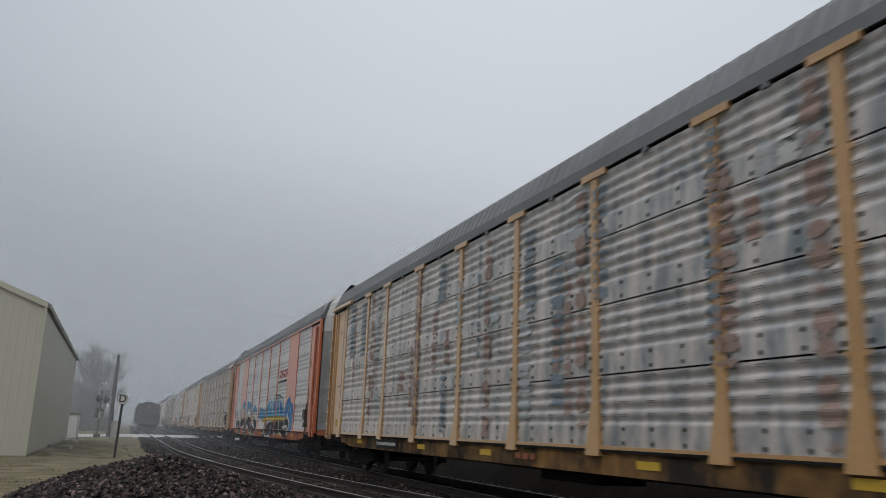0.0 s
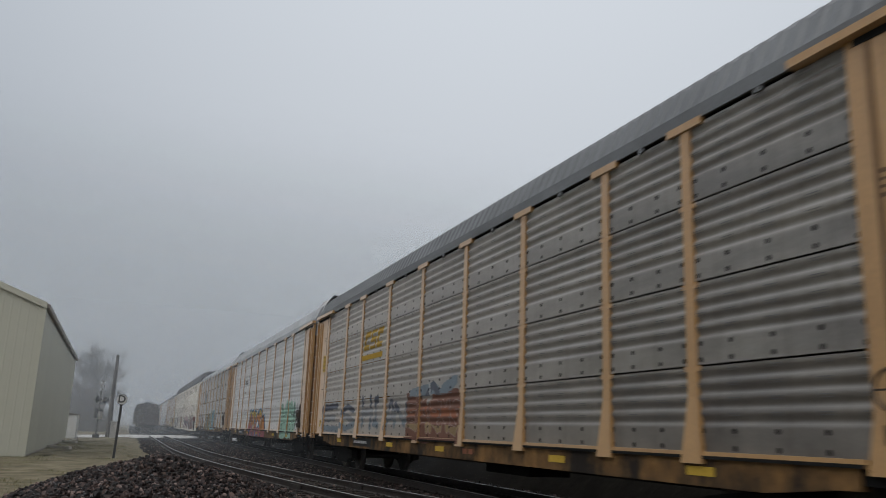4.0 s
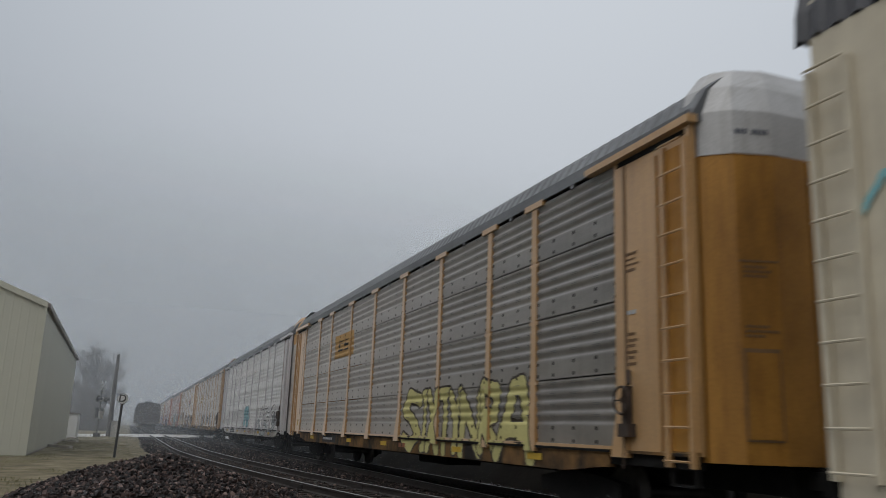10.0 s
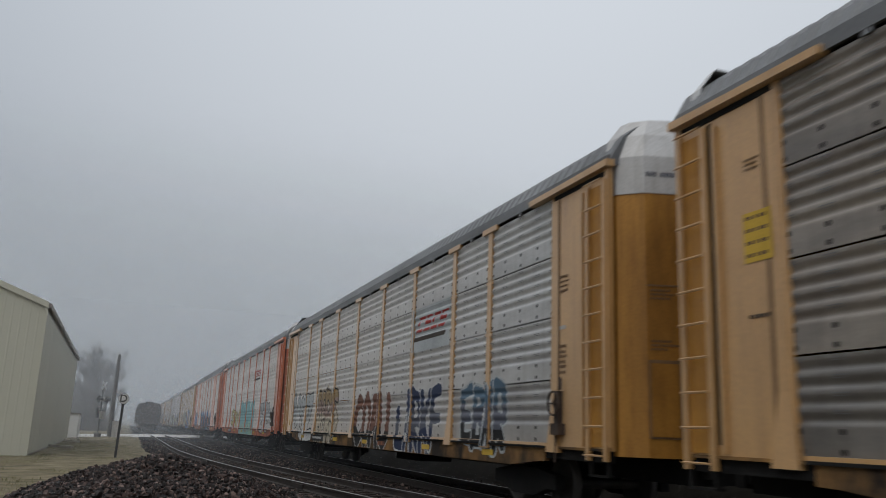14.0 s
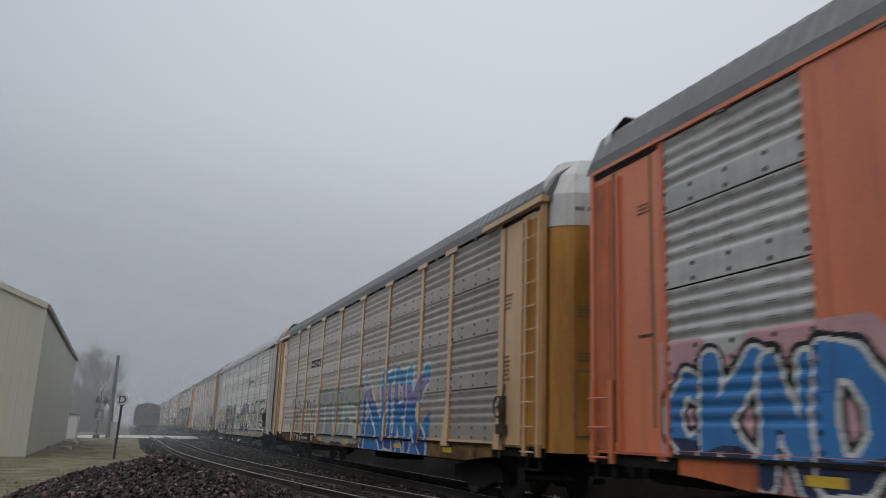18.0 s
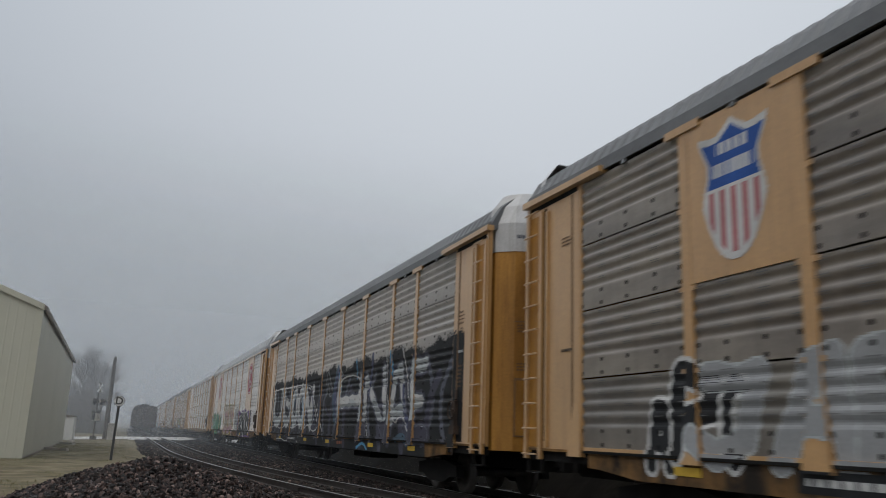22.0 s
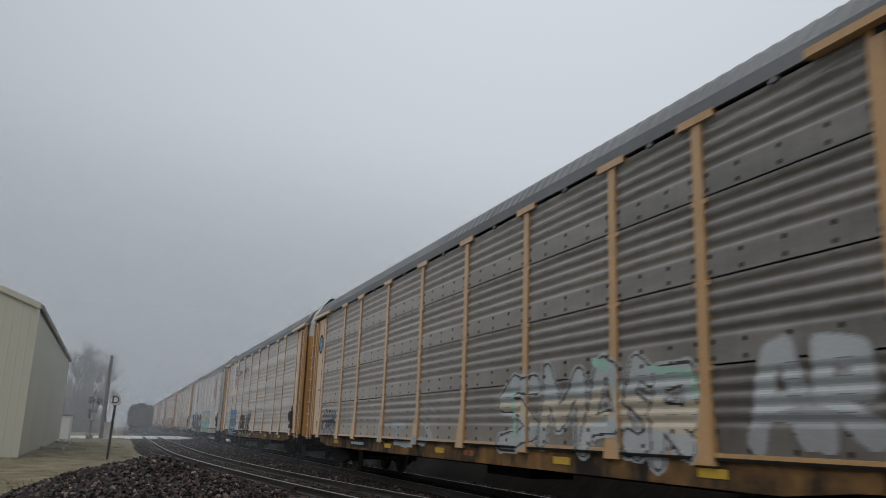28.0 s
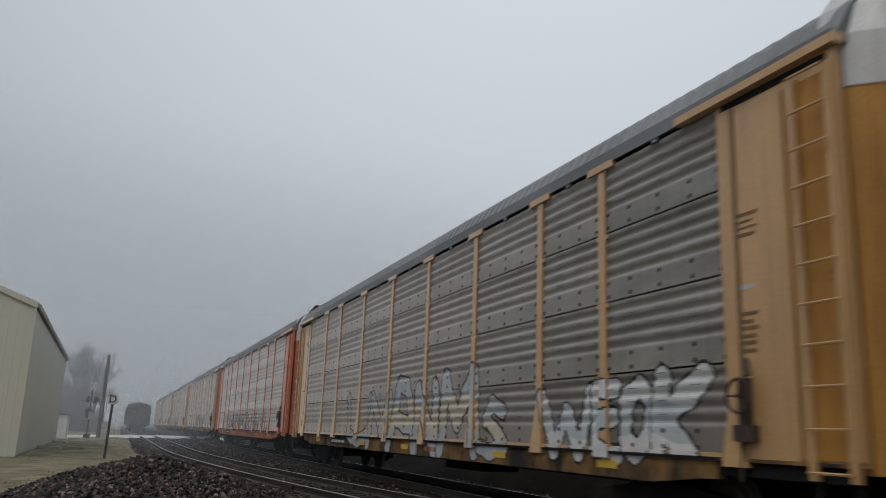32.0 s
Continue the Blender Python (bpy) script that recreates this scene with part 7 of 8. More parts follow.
shapes.append(("violet", 0, [(0.783, 0.72), (0.855, 0.63), (0.805, 0.63)]))
shapes.append(("violet", 0, [(0.847, 0.62), (0.911, 0.54), (0.903, 0.37), (0.836, 0.28), (0.861, 0.45)]))
shapes.append(("black", 0, [(0.866, 0.78), (0.911, 0.81), (0.972, 0.78), (0.961, 0.64), (0.861, 0.66)]))
shapes.append(("violet", 0, [(0.877, 0.76), (0.964, 0.75), (0.953, 0.66), (0.872, 0.67)]))
shapes.append(("violet", 0, [(0.635, 0.19), (0.682, 0.19), (0.730, 0.10), (0.694, 0.08)]))
shapes.append(("lime", 0, [(0.042, 0.74), (0.114, 0.72), (0.081, 0.59), (0.039, 0.61)]))
shapes.append(("lime", 0, [(0.724, 0.78), (0.766, 0.80), (0.763, 0.67), (0.685, 0.69)]))
shapes.append(("lime", 0, [(0.786, 0.37), (0.836, 0.39), (0.808, 0.32)]))
shapes.append(("lime", 0, [(0.465, 0.37), (0.499, 0.43), (0.504, 0.32), (0.474, 0.28)]))
shapes.append(("mint", 0.04, [(0.312, 0.89), (0.343, 0.56)]))
shapes.append(("mint", 0.05, [(0.432, 0.67), (0.415, 0.56)]))
shapes.append(("mint", 0.03, [(0.276, 0.32), (0.365, 0.35), (0.351, 0.24)]))
shapes.append(("mint", 0.04, [(0.290, 0.53), (0.279, 0.35)]))
shapes.append(("mint", 0.03, [(0.557, 0.37), (0.638, 0.42)]))
shapes.append(("mint", 0.03, [(0.471, 0.79), (0.582, 0.72)]))
shapes.append(("mint", 0.03, [(0.039, 0.51), (0.120, 0.48), (0.201, 0.49)]))
shapes.append(("green", 0, [(0.028, 0.11), (0.153, 0.15), (0.136, 0.04), (0.028, 0.00)]))
shapes.append(("green", 0, [(0.189, 0.13), (0.334, 0.14), (0.331, 0.03), (0.201, 0.00)]))
art(18, 9.09, 5.50, 0.74, 2.61, "black green slate violet lime mint", shapes, "green pointed letters with violet edges and black outlines", 0.024)
tag(18, 4.18, -1.05, 0.87, 2.80, 58, "pink cream pink cream", "soot", "lemon", weight=0.15, edge=0.045, wild=0.05, letters="INDR", spans=((0.00, 0.28, 0.00, 0.98), (0.22, 0.51, 0.02, 0.97), (0.48, 0.76, 0.01, 0.98), (0.72, 1.00, 0.01, 1.00)))
tag(18, -1.98, -3.98, 1.03, 2.44, 60, "pale pale", "black", weight=0.10, edge=0.07, wild=0.1, letters="VX", spans=((0.00, 0.52, 0.01, 1.00), (0.48, 1.00, 0.00, 0.99)))
shapes = []
shapes.append(("black", 0, [(0.018, 0.00), (0.075, 0.68), (0.232, 0.87), (0.420, 0.85), (0.472, 0.97), (0.544, 0.87), (0.645, 0.84), (0.693, 0.89), (0.874, 0.63), (0.917, 0.91), (0.982, 0.88), (0.957, 0.10)]))
shapes.append(("white", 0.035, [(0.063, 0.71), (0.232, 0.74), (0.232, 0.85), (0.415, 0.85), (0.415, 0.69), (0.381, 0.68), (0.323, 0.78)]))
shapes.append(("white", 0.035, [(0.063, 0.71), (0.185, 0.60), (0.167, 0.48), (0.065, 0.44), (0.133, 0.25)]))
shapes.append(("white", 0, [(0.215, 0.36), (0.364, 0.58), (0.338, 0.42), (0.436, 0.22), (0.350, 0.30)]))
shapes.append(("white", 0, [(0.454, 0.47), (0.522, 0.53), (0.530, 0.32), (0.490, 0.35)]))
shapes.append(("black", 0, [(0.553, 0.75), (0.542, 0.65), (0.517, 0.60), (0.487, 0.59), (0.461, 0.64), (0.449, 0.75), (0.456, 0.85), (0.479, 0.93), (0.510, 0.94), (0.537, 0.89), (0.551, 0.81), (0.549, 0.70)]))
shapes.append(("white", 0.035, [(0.553, 0.75), (0.542, 0.65), (0.517, 0.60), (0.487, 0.59), (0.461, 0.64), (0.449, 0.75), (0.456, 0.85), (0.479, 0.93), (0.510, 0.94), (0.537, 0.89), (0.551, 0.81), (0.549, 0.70)]))
shapes.append(("white", 0.05, [(0.551, 0.81), (0.688, 0.87), (0.788, 0.74), (0.864, 0.62), (0.883, 0.63)]))
shapes.append(("white", 0, [(0.560, 0.58), (0.636, 0.61), (0.621, 0.48), (0.636, 0.30), (0.591, 0.25), (0.600, 0.41)]))
shapes.append(("white", 0.03, [(0.646, 0.79), (0.668, 0.76), (0.621, 0.55)]))
shapes.append(("white", 0, [(0.698, 0.52), (0.785, 0.53), (0.829, 0.38), (0.941, 0.23), (0.851, 0.28), (0.768, 0.39), (0.720, 0.23), (0.732, 0.41)]))
shapes.append(("white", 0.04, [(0.882, 0.90), (0.901, 0.78), (0.953, 0.62)]))
shapes.append(("white", 0.03, [(0.061, 0.44), (0.180, 0.49), (0.300, 0.66)]))
shapes.append(("white", 0, [(0.138, 0.00), (0.271, 0.15), (0.305, 0.09), (0.199, 0.00)]))
shapes.append(("white", 0, [(0.434, 0.19), (0.478, 0.18), (0.578, 0.00), (0.526, 0.00)]))
shapes.append(("white", 0.035, [(0.759, 0.18), (0.813, 0.23), (0.925, 0.12)]))
shapes.append(("white", 0, [(0.675, 0.18), (0.709, 0.25), (0.713, 0.18)]))
art(18, -3.95, -9.52, 0.74, 2.45, "purple black white", shapes, "black piece with white lines on a purple ground", 0.02, ("purple", 0.93, 0.03, 3))
octagon(18, 9.2, 7.58, 3.34, 5.16, "rose")
octagon(18, -7.25, -8.95, 3.2, 5.0, "crimson")
shield(19, 8.6, 7.6, 4.15, 5.15)
shapes = []
shapes.append(("green", 0, [(0.051, 0.41), (0.220, 0.70), (0.556, 0.61), (0.730, 0.52), (0.965, 0.37), (0.961, 0.19), (0.447, 0.15), (0.107, 0.28)]))
shapes.append(("lime", 0, [(0.138, 0.47), (0.245, 0.67), (0.475, 0.64), (0.609, 0.44), (0.340, 0.36)]))
shapes.append(("white", 0, [(0.233, 0.75), (0.261, 0.88), (0.438, 0.93), (0.562, 0.96), (0.539, 0.73), (0.389, 0.69)]))
shapes.append(("sky", 0, [(0.255, 0.30), (0.292, 0.45), (0.409, 0.49), (0.492, 0.32), (0.405, 0.24)]))
shapes.append(("navy", 0.04, [(0.255, 0.30), (0.292, 0.47), (0.409, 0.50), (0.502, 0.32), (0.428, 0.21)]))
shapes.append(("red", 0, [(0.693, 0.65), (0.724, 0.93), (0.757, 0.95), (0.739, 0.47), (0.660, 0.39)]))
shapes.append(("white", 0, [(0.739, 0.52), (0.757, 0.95), (0.813, 0.96), (0.829, 0.76), (0.792, 0.47)]))
shapes.append(("sky", 0.05, [(0.819, 0.93), (0.833, 0.76), (0.794, 0.52)]))
shapes.append(("red", 0, [(0.800, 0.47), (0.846, 0.81), (0.918, 0.91), (0.979, 0.88), (0.973, 0.67), (0.895, 0.60), (0.848, 0.36)]))
shapes.append(("sky", 0, [(0.850, 0.40), (0.883, 0.62), (0.975, 0.75), (0.965, 0.37), (0.901, 0.29)]))
shapes.append(("navy", 0.04, [(0.848, 0.36), (0.883, 0.62), (0.975, 0.70)]))
shapes.append(("clay", 0, [(0.263, 0.09), (0.337, 0.25), (0.490, 0.18), (0.527, 0.00), (0.288, 0.04)]))
shapes.append(("sky", 0.09, [(0.471, 0.32), (0.586, 0.19), (0.619, 0.02)]))
shapes.append(("white", 0.03, [(0.605, 0.24), (0.628, 0.03)]))
shapes.append(("navy", 0.04, [(0.021, 0.39), (0.267, 0.45), (0.531, 0.33), (0.728, 0.43)]))
shapes.append(("red", 0.04, [(0.533, 0.47), (0.558, 0.65), (0.685, 0.74)]))
art(20, 13.46, 8.60, 0.74, 2.09, "green lime sky red navy white clay", shapes, "green, blue and red painted swirls", 0.026, None, True)
tag(20, 3.6, -3.0, 0.9, 2.3, 63, "sky lime green", "navy", "red", back="green", back_top=1.8, letters="SORKE", weight=0.15, edge=0.05)
shield(20, 8.72, 7.35, 3.75, 5.2)
tag(21, 11.53, 9.50, 1.04, 1.92, 64, "grey slate grey", "soot", weight=0.13, edge=0.04, wild=0.08, letters="CUMS", spans=((0.00, 0.31, 0.00, 0.92), (0.29, 0.55, 0.03, 1.00), (0.52, 0.79, 0.05, 0.99), (0.77, 1.00, 0.06, 0.99)))
tag(21, 4.37, 0.16, 0.98, 1.95, 64, "pale none", "pale", weight=0.08, edge=0.03, wild=0.15, letters="HES", spans=((0.00, 0.38, 0.00, 1.00), (0.38, 0.71, 0.03, 0.97), (0.71, 1.00, 0.06, 0.95)))
tag(21, -3.16, -9.02, 1.00, 2.39, 65, "pale cream pale", "soot", "pale", weight=0.12, edge=0.035, wild=0.14, letters="SMASR", spans=((0.00, 0.32, 0.00, 0.94), (0.28, 0.56, 0.01, 0.99), (0.52, 0.75, 0.01, 1.00), (0.72, 0.86, 0.00, 0.95), (0.83, 1.00, 0.00, 0.91)))
tag(21, -9.86, -11.66, 1.20, 2.39, 66, "grey pale pale", "grey", weight=0.13, edge=0.03, wild=0.06, letters="AR", spans=((0.00, 0.55, 0.00, 1.00), (0.53, 1.00, 0.02, 1.00)))
shapes = []
shapes.append(("mint", 0.06, [(0.019, 0.71), (0.047, 0.00)]))
shapes.append(("mint", 0.07, [(0.542, 0.96), (0.615, 0.87)]))
shapes.append(("mint", 0.05, [(0.810, 0.80), (0.965, 0.72), (0.981, 0.50)]))
art(21, -3.70, -9.07, 1.19, 2.46, "mint", shapes, "mint edges of the tag", 0.03)
tag(22, 9.72, 6.66, 0.74, 2.37, 67, "sky sky", "royal", weight=0.15, edge=0.03, wild=0.03, letters="EBB", spans=((0.00, 0.42, 0.00, 0.97), (0.30, 0.66, 0.00, 0.98), (0.58, 1.00, 0.00, 1.00)))
tag(22, 4.76, 0.50, 0.74, 2.12, 68, "black black", "white", weight=0.17, edge=0.06, wild=0.03, letters="PURK", spans=((0.00, 0.43, 0.00, 0.92), (0.37, 0.61, 0.00, 0.86), (0.56, 0.81, 0.00, 0.85), (0.73, 1.00, 0.00, 1.00)))
shapes = []
shapes.append(("pale", 0.025, [(0.070, 0.00), (0.261, 0.50), (0.620, 0.91), (0.866, 0.96), (0.930, 0.61), (0.437, 0.31), (0.197, 0.06)]))
shapes.append(("pale", 0.025, [(0.261, 0.13), (0.613, 0.08), (0.782, 0.37)]))
art(22, -2.35, -3.77, 1.04, 2.44, "pale", shapes, "pale thin scrawl", 0.02)
shield(22, 8.85, 7.45, 3.6, 5.2)
tag(23, 12.56, 1.56, 0.74, 2.34, 70, "black black black", "pale", "black", weight=0.16, edge=0.05, wild=0.06, letters="BARSKIA", spans=((0.00, 0.30, 0.00, 0.95), (0.27, 0.44, 0.00, 0.96), (0.41, 0.59, 0.00, 1.00), (0.56, 0.71, 0.00, 0.96), (0.69, 0.82, 0.00, 0.89), (0.80, 0.92, 0.00, 0.94), (0.90, 1.00, 0.00, 0.78)))
shapes = []
shapes.append(("white", 0, [(0.027, 0.57), (0.024, 0.83), (0.109, 0.93), (0.162, 0.85), (0.198, 0.92), (0.292, 0.92), (0.325, 0.84), (0.367, 0.90), (0.446, 0.87), (0.490, 0.78), (0.510, 0.92), (0.576, 0.93), (0.651, 0.82), (0.694, 0.92), (0.746, 0.90), (0.793, 0.83), (0.829, 0.89), (0.904, 0.91), (0.961, 0.88), (0.978, 0.70), (0.973, 0.50)]))
shapes.append(("lemon", 0, [(0.027, 0.56), (0.026, 0.75), (0.417, 0.74), (0.731, 0.74), (0.978, 0.71), (0.974, 0.55), (0.587, 0.56)]))
shapes.append(("cyan", 0, [(0.018, 0.56), (0.587, 0.56), (0.974, 0.56), (0.974, 0.38), (0.586, 0.33), (0.029, 0.36)]))
shapes.append(("mint", 0, [(0.042, 0.36), (0.586, 0.33), (0.974, 0.38), (0.970, 0.19), (0.720, 0.04), (0.412, 0.03), (0.058, 0.10)]))
shapes.append(("blue", 0.05, [(0.014, 0.46), (0.016, 0.78), (0.068, 0.93), (0.148, 0.91), (0.170, 0.83), (0.198, 0.95), (0.304, 0.95), (0.332, 0.84), (0.374, 0.93), (0.451, 0.91), (0.490, 0.80)]))
shapes.append(("blue", 0.06, [(0.651, 0.82), (0.694, 0.94), (0.760, 0.93), (0.795, 0.85), (0.836, 0.91), (0.904, 0.92), (0.965, 0.90), (0.986, 0.69), (0.974, 0.38)]))
shapes.append(("blue", 0.05, [(0.490, 0.80), (0.507, 0.61), (0.435, 0.61), (0.395, 0.54)]))
shapes.append(("blue", 0.05, [(0.572, 0.57), (0.633, 0.63), (0.675, 0.56), (0.660, 0.45), (0.586, 0.41), (0.504, 0.37)]))
shapes.append(("blue", 0.05, [(0.855, 0.54), (0.887, 0.60), (0.914, 0.50), (0.891, 0.35), (0.898, 0.20)]))
shapes.append(("blue", 0.05, [(0.175, 0.10), (0.247, 0.00), (0.312, 0.01), (0.344, 0.13), (0.412, 0.00), (0.518, 0.00), (0.568, 0.14)]))
shapes.append(("blue", 0.04, [(0.027, 0.44), (0.071, 0.36), (0.137, 0.40)]))
shapes.append(("sky", 0.05, [(0.510, 0.92), (0.592, 0.97), (0.652, 0.91)]))
shapes.append(("blue", 0.05, [(0.817, 0.19), (0.836, 0.07), (0.875, 0.02)]))
art(23, 1.75, -5.61, 0.74, 2.57, "cyan mint lemon white blue sky", shapes, "cyan and lemon painted band with blue outlines", 0.024, None, True)
octagon(23, 8.9, 7.3, 3.3, 4.9, "rose")
octagon(23, -7.3, -8.9, 3.3, 4.9, "rose")
tag(24, -6.93, -11.27, 0.79, 2.22, 73, "white pale white", "black", weight=0.14, edge=0.035, wild=0.03, letters="WEOK", spans=((0.00, 0.42, 0.09, 0.88), (0.38, 0.57, 0.10, 0.94), (0.55, 0.77, 0.09, 0.95), (0.73, 1.00, 0.00, 1.00)))
tag(24, 5.68, -5.74, 0.74, 2.58, 72, "pale cream pale", "soot", "", "", weight=0.13, edge=0.045, wild=0.1, letters="UMANMS", spans=((0.00, 0.22, 0.00, 0.84), (0.20, 0.40, 0.00, 0.89), (0.37, 0.58, 0.00, 1.00), (0.55, 0.69, 0.00, 0.94), (0.68, 0.90, 0.00, 1.00), (0.89, 1.00, 0.00, 0.68)))
tag(25, 8.0, -9.0, 1.0, 2.0, 74, "grey pale", "soot", n=12, weight=0.14, edge=0.04)
tag(26, 3.0, -6.0, 1.0, 2.1, 75, "pale", "soot", n=8, weight=0.15)
tag(27, 6.0, -2.0, 1.0, 2.1, 76, "sky pale", "navy", n=6, weight=0.15)

# slogan lettering on two cars
for i, word, size, y, z in ((22, "BUILDING", 0.37, 6.50, 4.42), (22, "AMERICA", 0.40, 4.08, 4.42), (20, "BUILDING AMERICA", 0.17, 8.95, 3.46)):
    slogan = bpy.data.curves.new("slogan", "FONT")
    slogan.body, slogan.size, slogan.space_character, slogan.offset = word, size, 1.1, 0.022 * size
    slogan.materials.append(ink("black"))
    words = new("slogan_lettering", slogan)
    words.parent = cars[i][0]
    words.matrix_local = pose(SIDE - 0.016, y, z, 90, 0, -90)
    tagged(words, "black slogan lettering")

stencils.append("on")
disc = oval((0.5, 0.5), 0.49, 0.49, 24)
art(21, 12.75, 12.11, 3.98, 4.72, "black pale sky", [("black", 0, disc), ("pale", 0, oval((0.5, 0.5), 0.36, 0.36, 24)), ("sky", 0, oval((0.5, 0.5), 0.33, 0.33, 24)),
    ("pale", 0.03, [(0.5, 0.2), (0.5, 0.8)]), ("pale", 0.03, [(0.2, 0.5), (0.8, 0.5)])], "round blue and black emblem with a pale cross", 0.014)
# running numbers as bars, stencils and reflectors

def fold(a, b, z0, z1, proud, g=None):
    """A flat piece on the slanted fold of the front end door, from share a to share b of its width."""
    g = g or Geo()
    p = [(-1.05 + 0.5 * t - 0.287 * o, -HALF - 0.25 - 0.15 * t - 0.958 * o) for t, o in ((a, proud), (b, proud), (b, -0.03), (a, -0.03))]
    return g.prism(p, z0, z1, "z")


for i, spec in enumerate(TRAIN):
    if not spec:
        continue
    car = cars[i][0]
    bars(i, 7.4, 5.4, 0.80, 1.03, "white", 1, 11, "black", i)
    bars(i, -1.5, -2.4, 0.80, 1.02, "rust", 1, 3, "", i)
    bars(i, -12.02, -12.40, 3.60, 3.92, "brown", 4, 7, "", i)
    bars(i, -12.06, -12.36, 2.95, 3.10, "pale", 1, 4, "", i + 20)
    bars(i, -12.02, -12.34, 2.25, 2.75, "brown", 6, 6, "", i + 40)
    bars(i, 12.38, 12.05, 4.40, 4.58, "brown", 3, 6, "", i + 80)
    bars(i, 12.40, 12.0, 2.62, 2.72, "soot", 1, 7, "", i + 120)
    if i % 3 != 1:
        bars(i, 12.38, 12.06, 1.34, 1.58, "soot", 2, 6, "amber", i + 160)
    if i in (3, 10, 22):
        bars(i, 12.42, 11.95, 3.30, 3.90, "brown", 4, 6, "amber", i + 200)
    for y in (-9.2, -5.6, -0.2, 3.6, 9.2):
        part("reflector", shared("reflector", lambda: Geo().box(SIDE - 0.012, SIDE, -0.26, 0.26, 0.86, 0.97), ink("amber")), None, car, "", (0, y, 0))
    # end-door fittings, on the slanted fold of the near leaf
    if i in (2, 4, 19):
        part("door_slot", shared("door_slot", lambda: Geo().prism([(-1.27, -HALF - 0.04), (-1.10, -HALF - 0.255), (-0.58, -HALF - 0.42), (-0.05, -HALF - 0.44), (-0.05, -HALF - 0.30), (-1.05, -HALF - 0.15)], 3.62, 3.77, "z"), BLACK), None, car, "dark slot in the end door")
    else:
        part("door_seam", shared("door_seam", lambda: fold(0.0, 1.0, 3.50, 3.525, 0.006), SEAM_SHADE), None, car, "dark seam across the end door")
    lines = Geo()
    for z, wide in ((3.42, 0.7), (3.36, 0.8), (3.30, 0.6), (2.66, 0.7), (2.60, 0.85), (2.54, 0.5)):
        for k in range(int(wide / 0.12)):
            fold(0.12 + 0.12 * k, 0.20 + 0.12 * k, z, z + 0.035, 0.005, lines)
    tagged(part("door_stencil", shared("door_stencil", lambda: lines, ink("brown")), None, car, "small stencilled bars on the end door"), kind="stuff")
    marks = Geo()
    for k in range(8):
        if k != 3:
            fold(0.05 + 0.11 * k, 0.13 + 0.11 * k, 5.22, 5.29, 0.018, marks)
    tagged(part("gable_stencil", shared("gable_stencil", lambda: marks, ink("slate")), None, car, "dark stencilled bars on the end cap"), kind="stuff")
    part("hatch_rim", shared("hatch_rim", lambda: fold(0.02, 0.94, 1.27, 2.40, 0.012), SEAM_SHADE), None, car, "dark rim of the hatch")
    part("door_hatch", shared("door_hatch", lambda: fold(0.08, 0.88, 1.3, 2.35, 0.022), {"yellow": YELLOW_DULL, "orange": ORANGE_DIRTY, "white": WHITE_DIRTY}[spec.get("paint", "yellow")]), None, car, "small hatch in the end door")



# ---- other things ----
def ribbed_wall(length, low, high, ribs=0.30, rake=0.0):
    """A sheet-metal wall along +x from the origin, ribs towards -y; its top climbs by rake a metre."""
    g, n = Geo(), int(length / ribs)
    pts = []
    for i in range(n):
        x = i * ribs
        pts += [(x, 0), (x + ribs * 0.72, 0), (x + ribs * 0.80, -0.006), (x + ribs * 0.92, -0.006)]
    pts.append((n * ribs, 0))
    k = len(pts)
    g.add([(x, y, low) for x, y in pts] + [(x, y, high + rake * x) for x, y in pts], [(i, i + 1, k + i + 1, k + i) for i in range(k - 1)])
    g.add([(0, 0.1, low), (n * ribs, 0.1, low), (n * ribs, 0.1, high + rake * n * ribs), (0, 0.1, high)], [(3, 2, 1, 0)])
    return g


# metal shed
shed = new("metal_shed")
tagged(shed, "large pale metal shed with brown roof trim", "shed")
shed.matrix_world = pose(-3.48, 34.31, -0.20, 0, 0, 1.08)
EAVE, WIDE, DEEP, RISE = 5.74, 15.0, 30.0, 0.38
front = part("front_wall", ribbed_wall(WIDE / 2, 0, EAVE, 0.3, RISE), SHEDWALL, shed, "pale ribbed gable wall")
front.matrix_local = pose(0, 0, 0) @ Matrix.Diagonal((-1, 1, 1, 1))
front2 = part("front_wall", ribbed_wall(WIDE / 2, 0, EAVE, 0.3, RISE), SHEDWALL, shed)
front2.matrix_local = pose(-WIDE, 0, 0)
side = part("side_wall", ribbed_wall(DEEP, 0, EAVE), SHEDWALL, shed, "pale ribbed long wall")
side.matrix_local = pose(0, 0.02, 0, 0, 0, 90)
side2 = part("side_wall", ribbed_wall(DEEP, 0, EAVE), SHEDWALL, shed)
side2.matrix_local = pose(-WIDE, DEEP, 0, 0, 0, -90)
back = part("back_wall", Geo().prism([(-WIDE, 0), (0, 0), (0, EAVE), (-WIDE / 2, EAVE + RISE * WIDE / 2), (-WIDE, EAVE)], DEEP - 0.1, DEEP, "y"), SHEDWALL, shed)
for a, b in ((0.06, -WIDE / 2), (-WIDE - 0.06, -WIDE / 2)):
    za, zb = EAVE - 0.06, EAVE + RISE * WIDE / 2
    part("roof_slope", Geo().prism([(a, za), (b, zb), (b, zb + 0.1), (a, za + 0.1)], -0.06, DEEP + 0.06, "y"), SHEDROOF, shed, "brown metal roof")
    part("rake_trim", Geo().prism([(a, za - 0.10), (b, zb - 0.10), (b, zb + 0.13), (a, za + 0.13)], -0.10, -0.06, "y"), SHEDWALL, shed, "pale rake trim")
part("gutter", Geo().box(0.06, 0.15, -0.06, DEEP + 0.06, EAVE - 0.14, EAVE + 0.03), SHEDROOF, shed, "brown gutter")
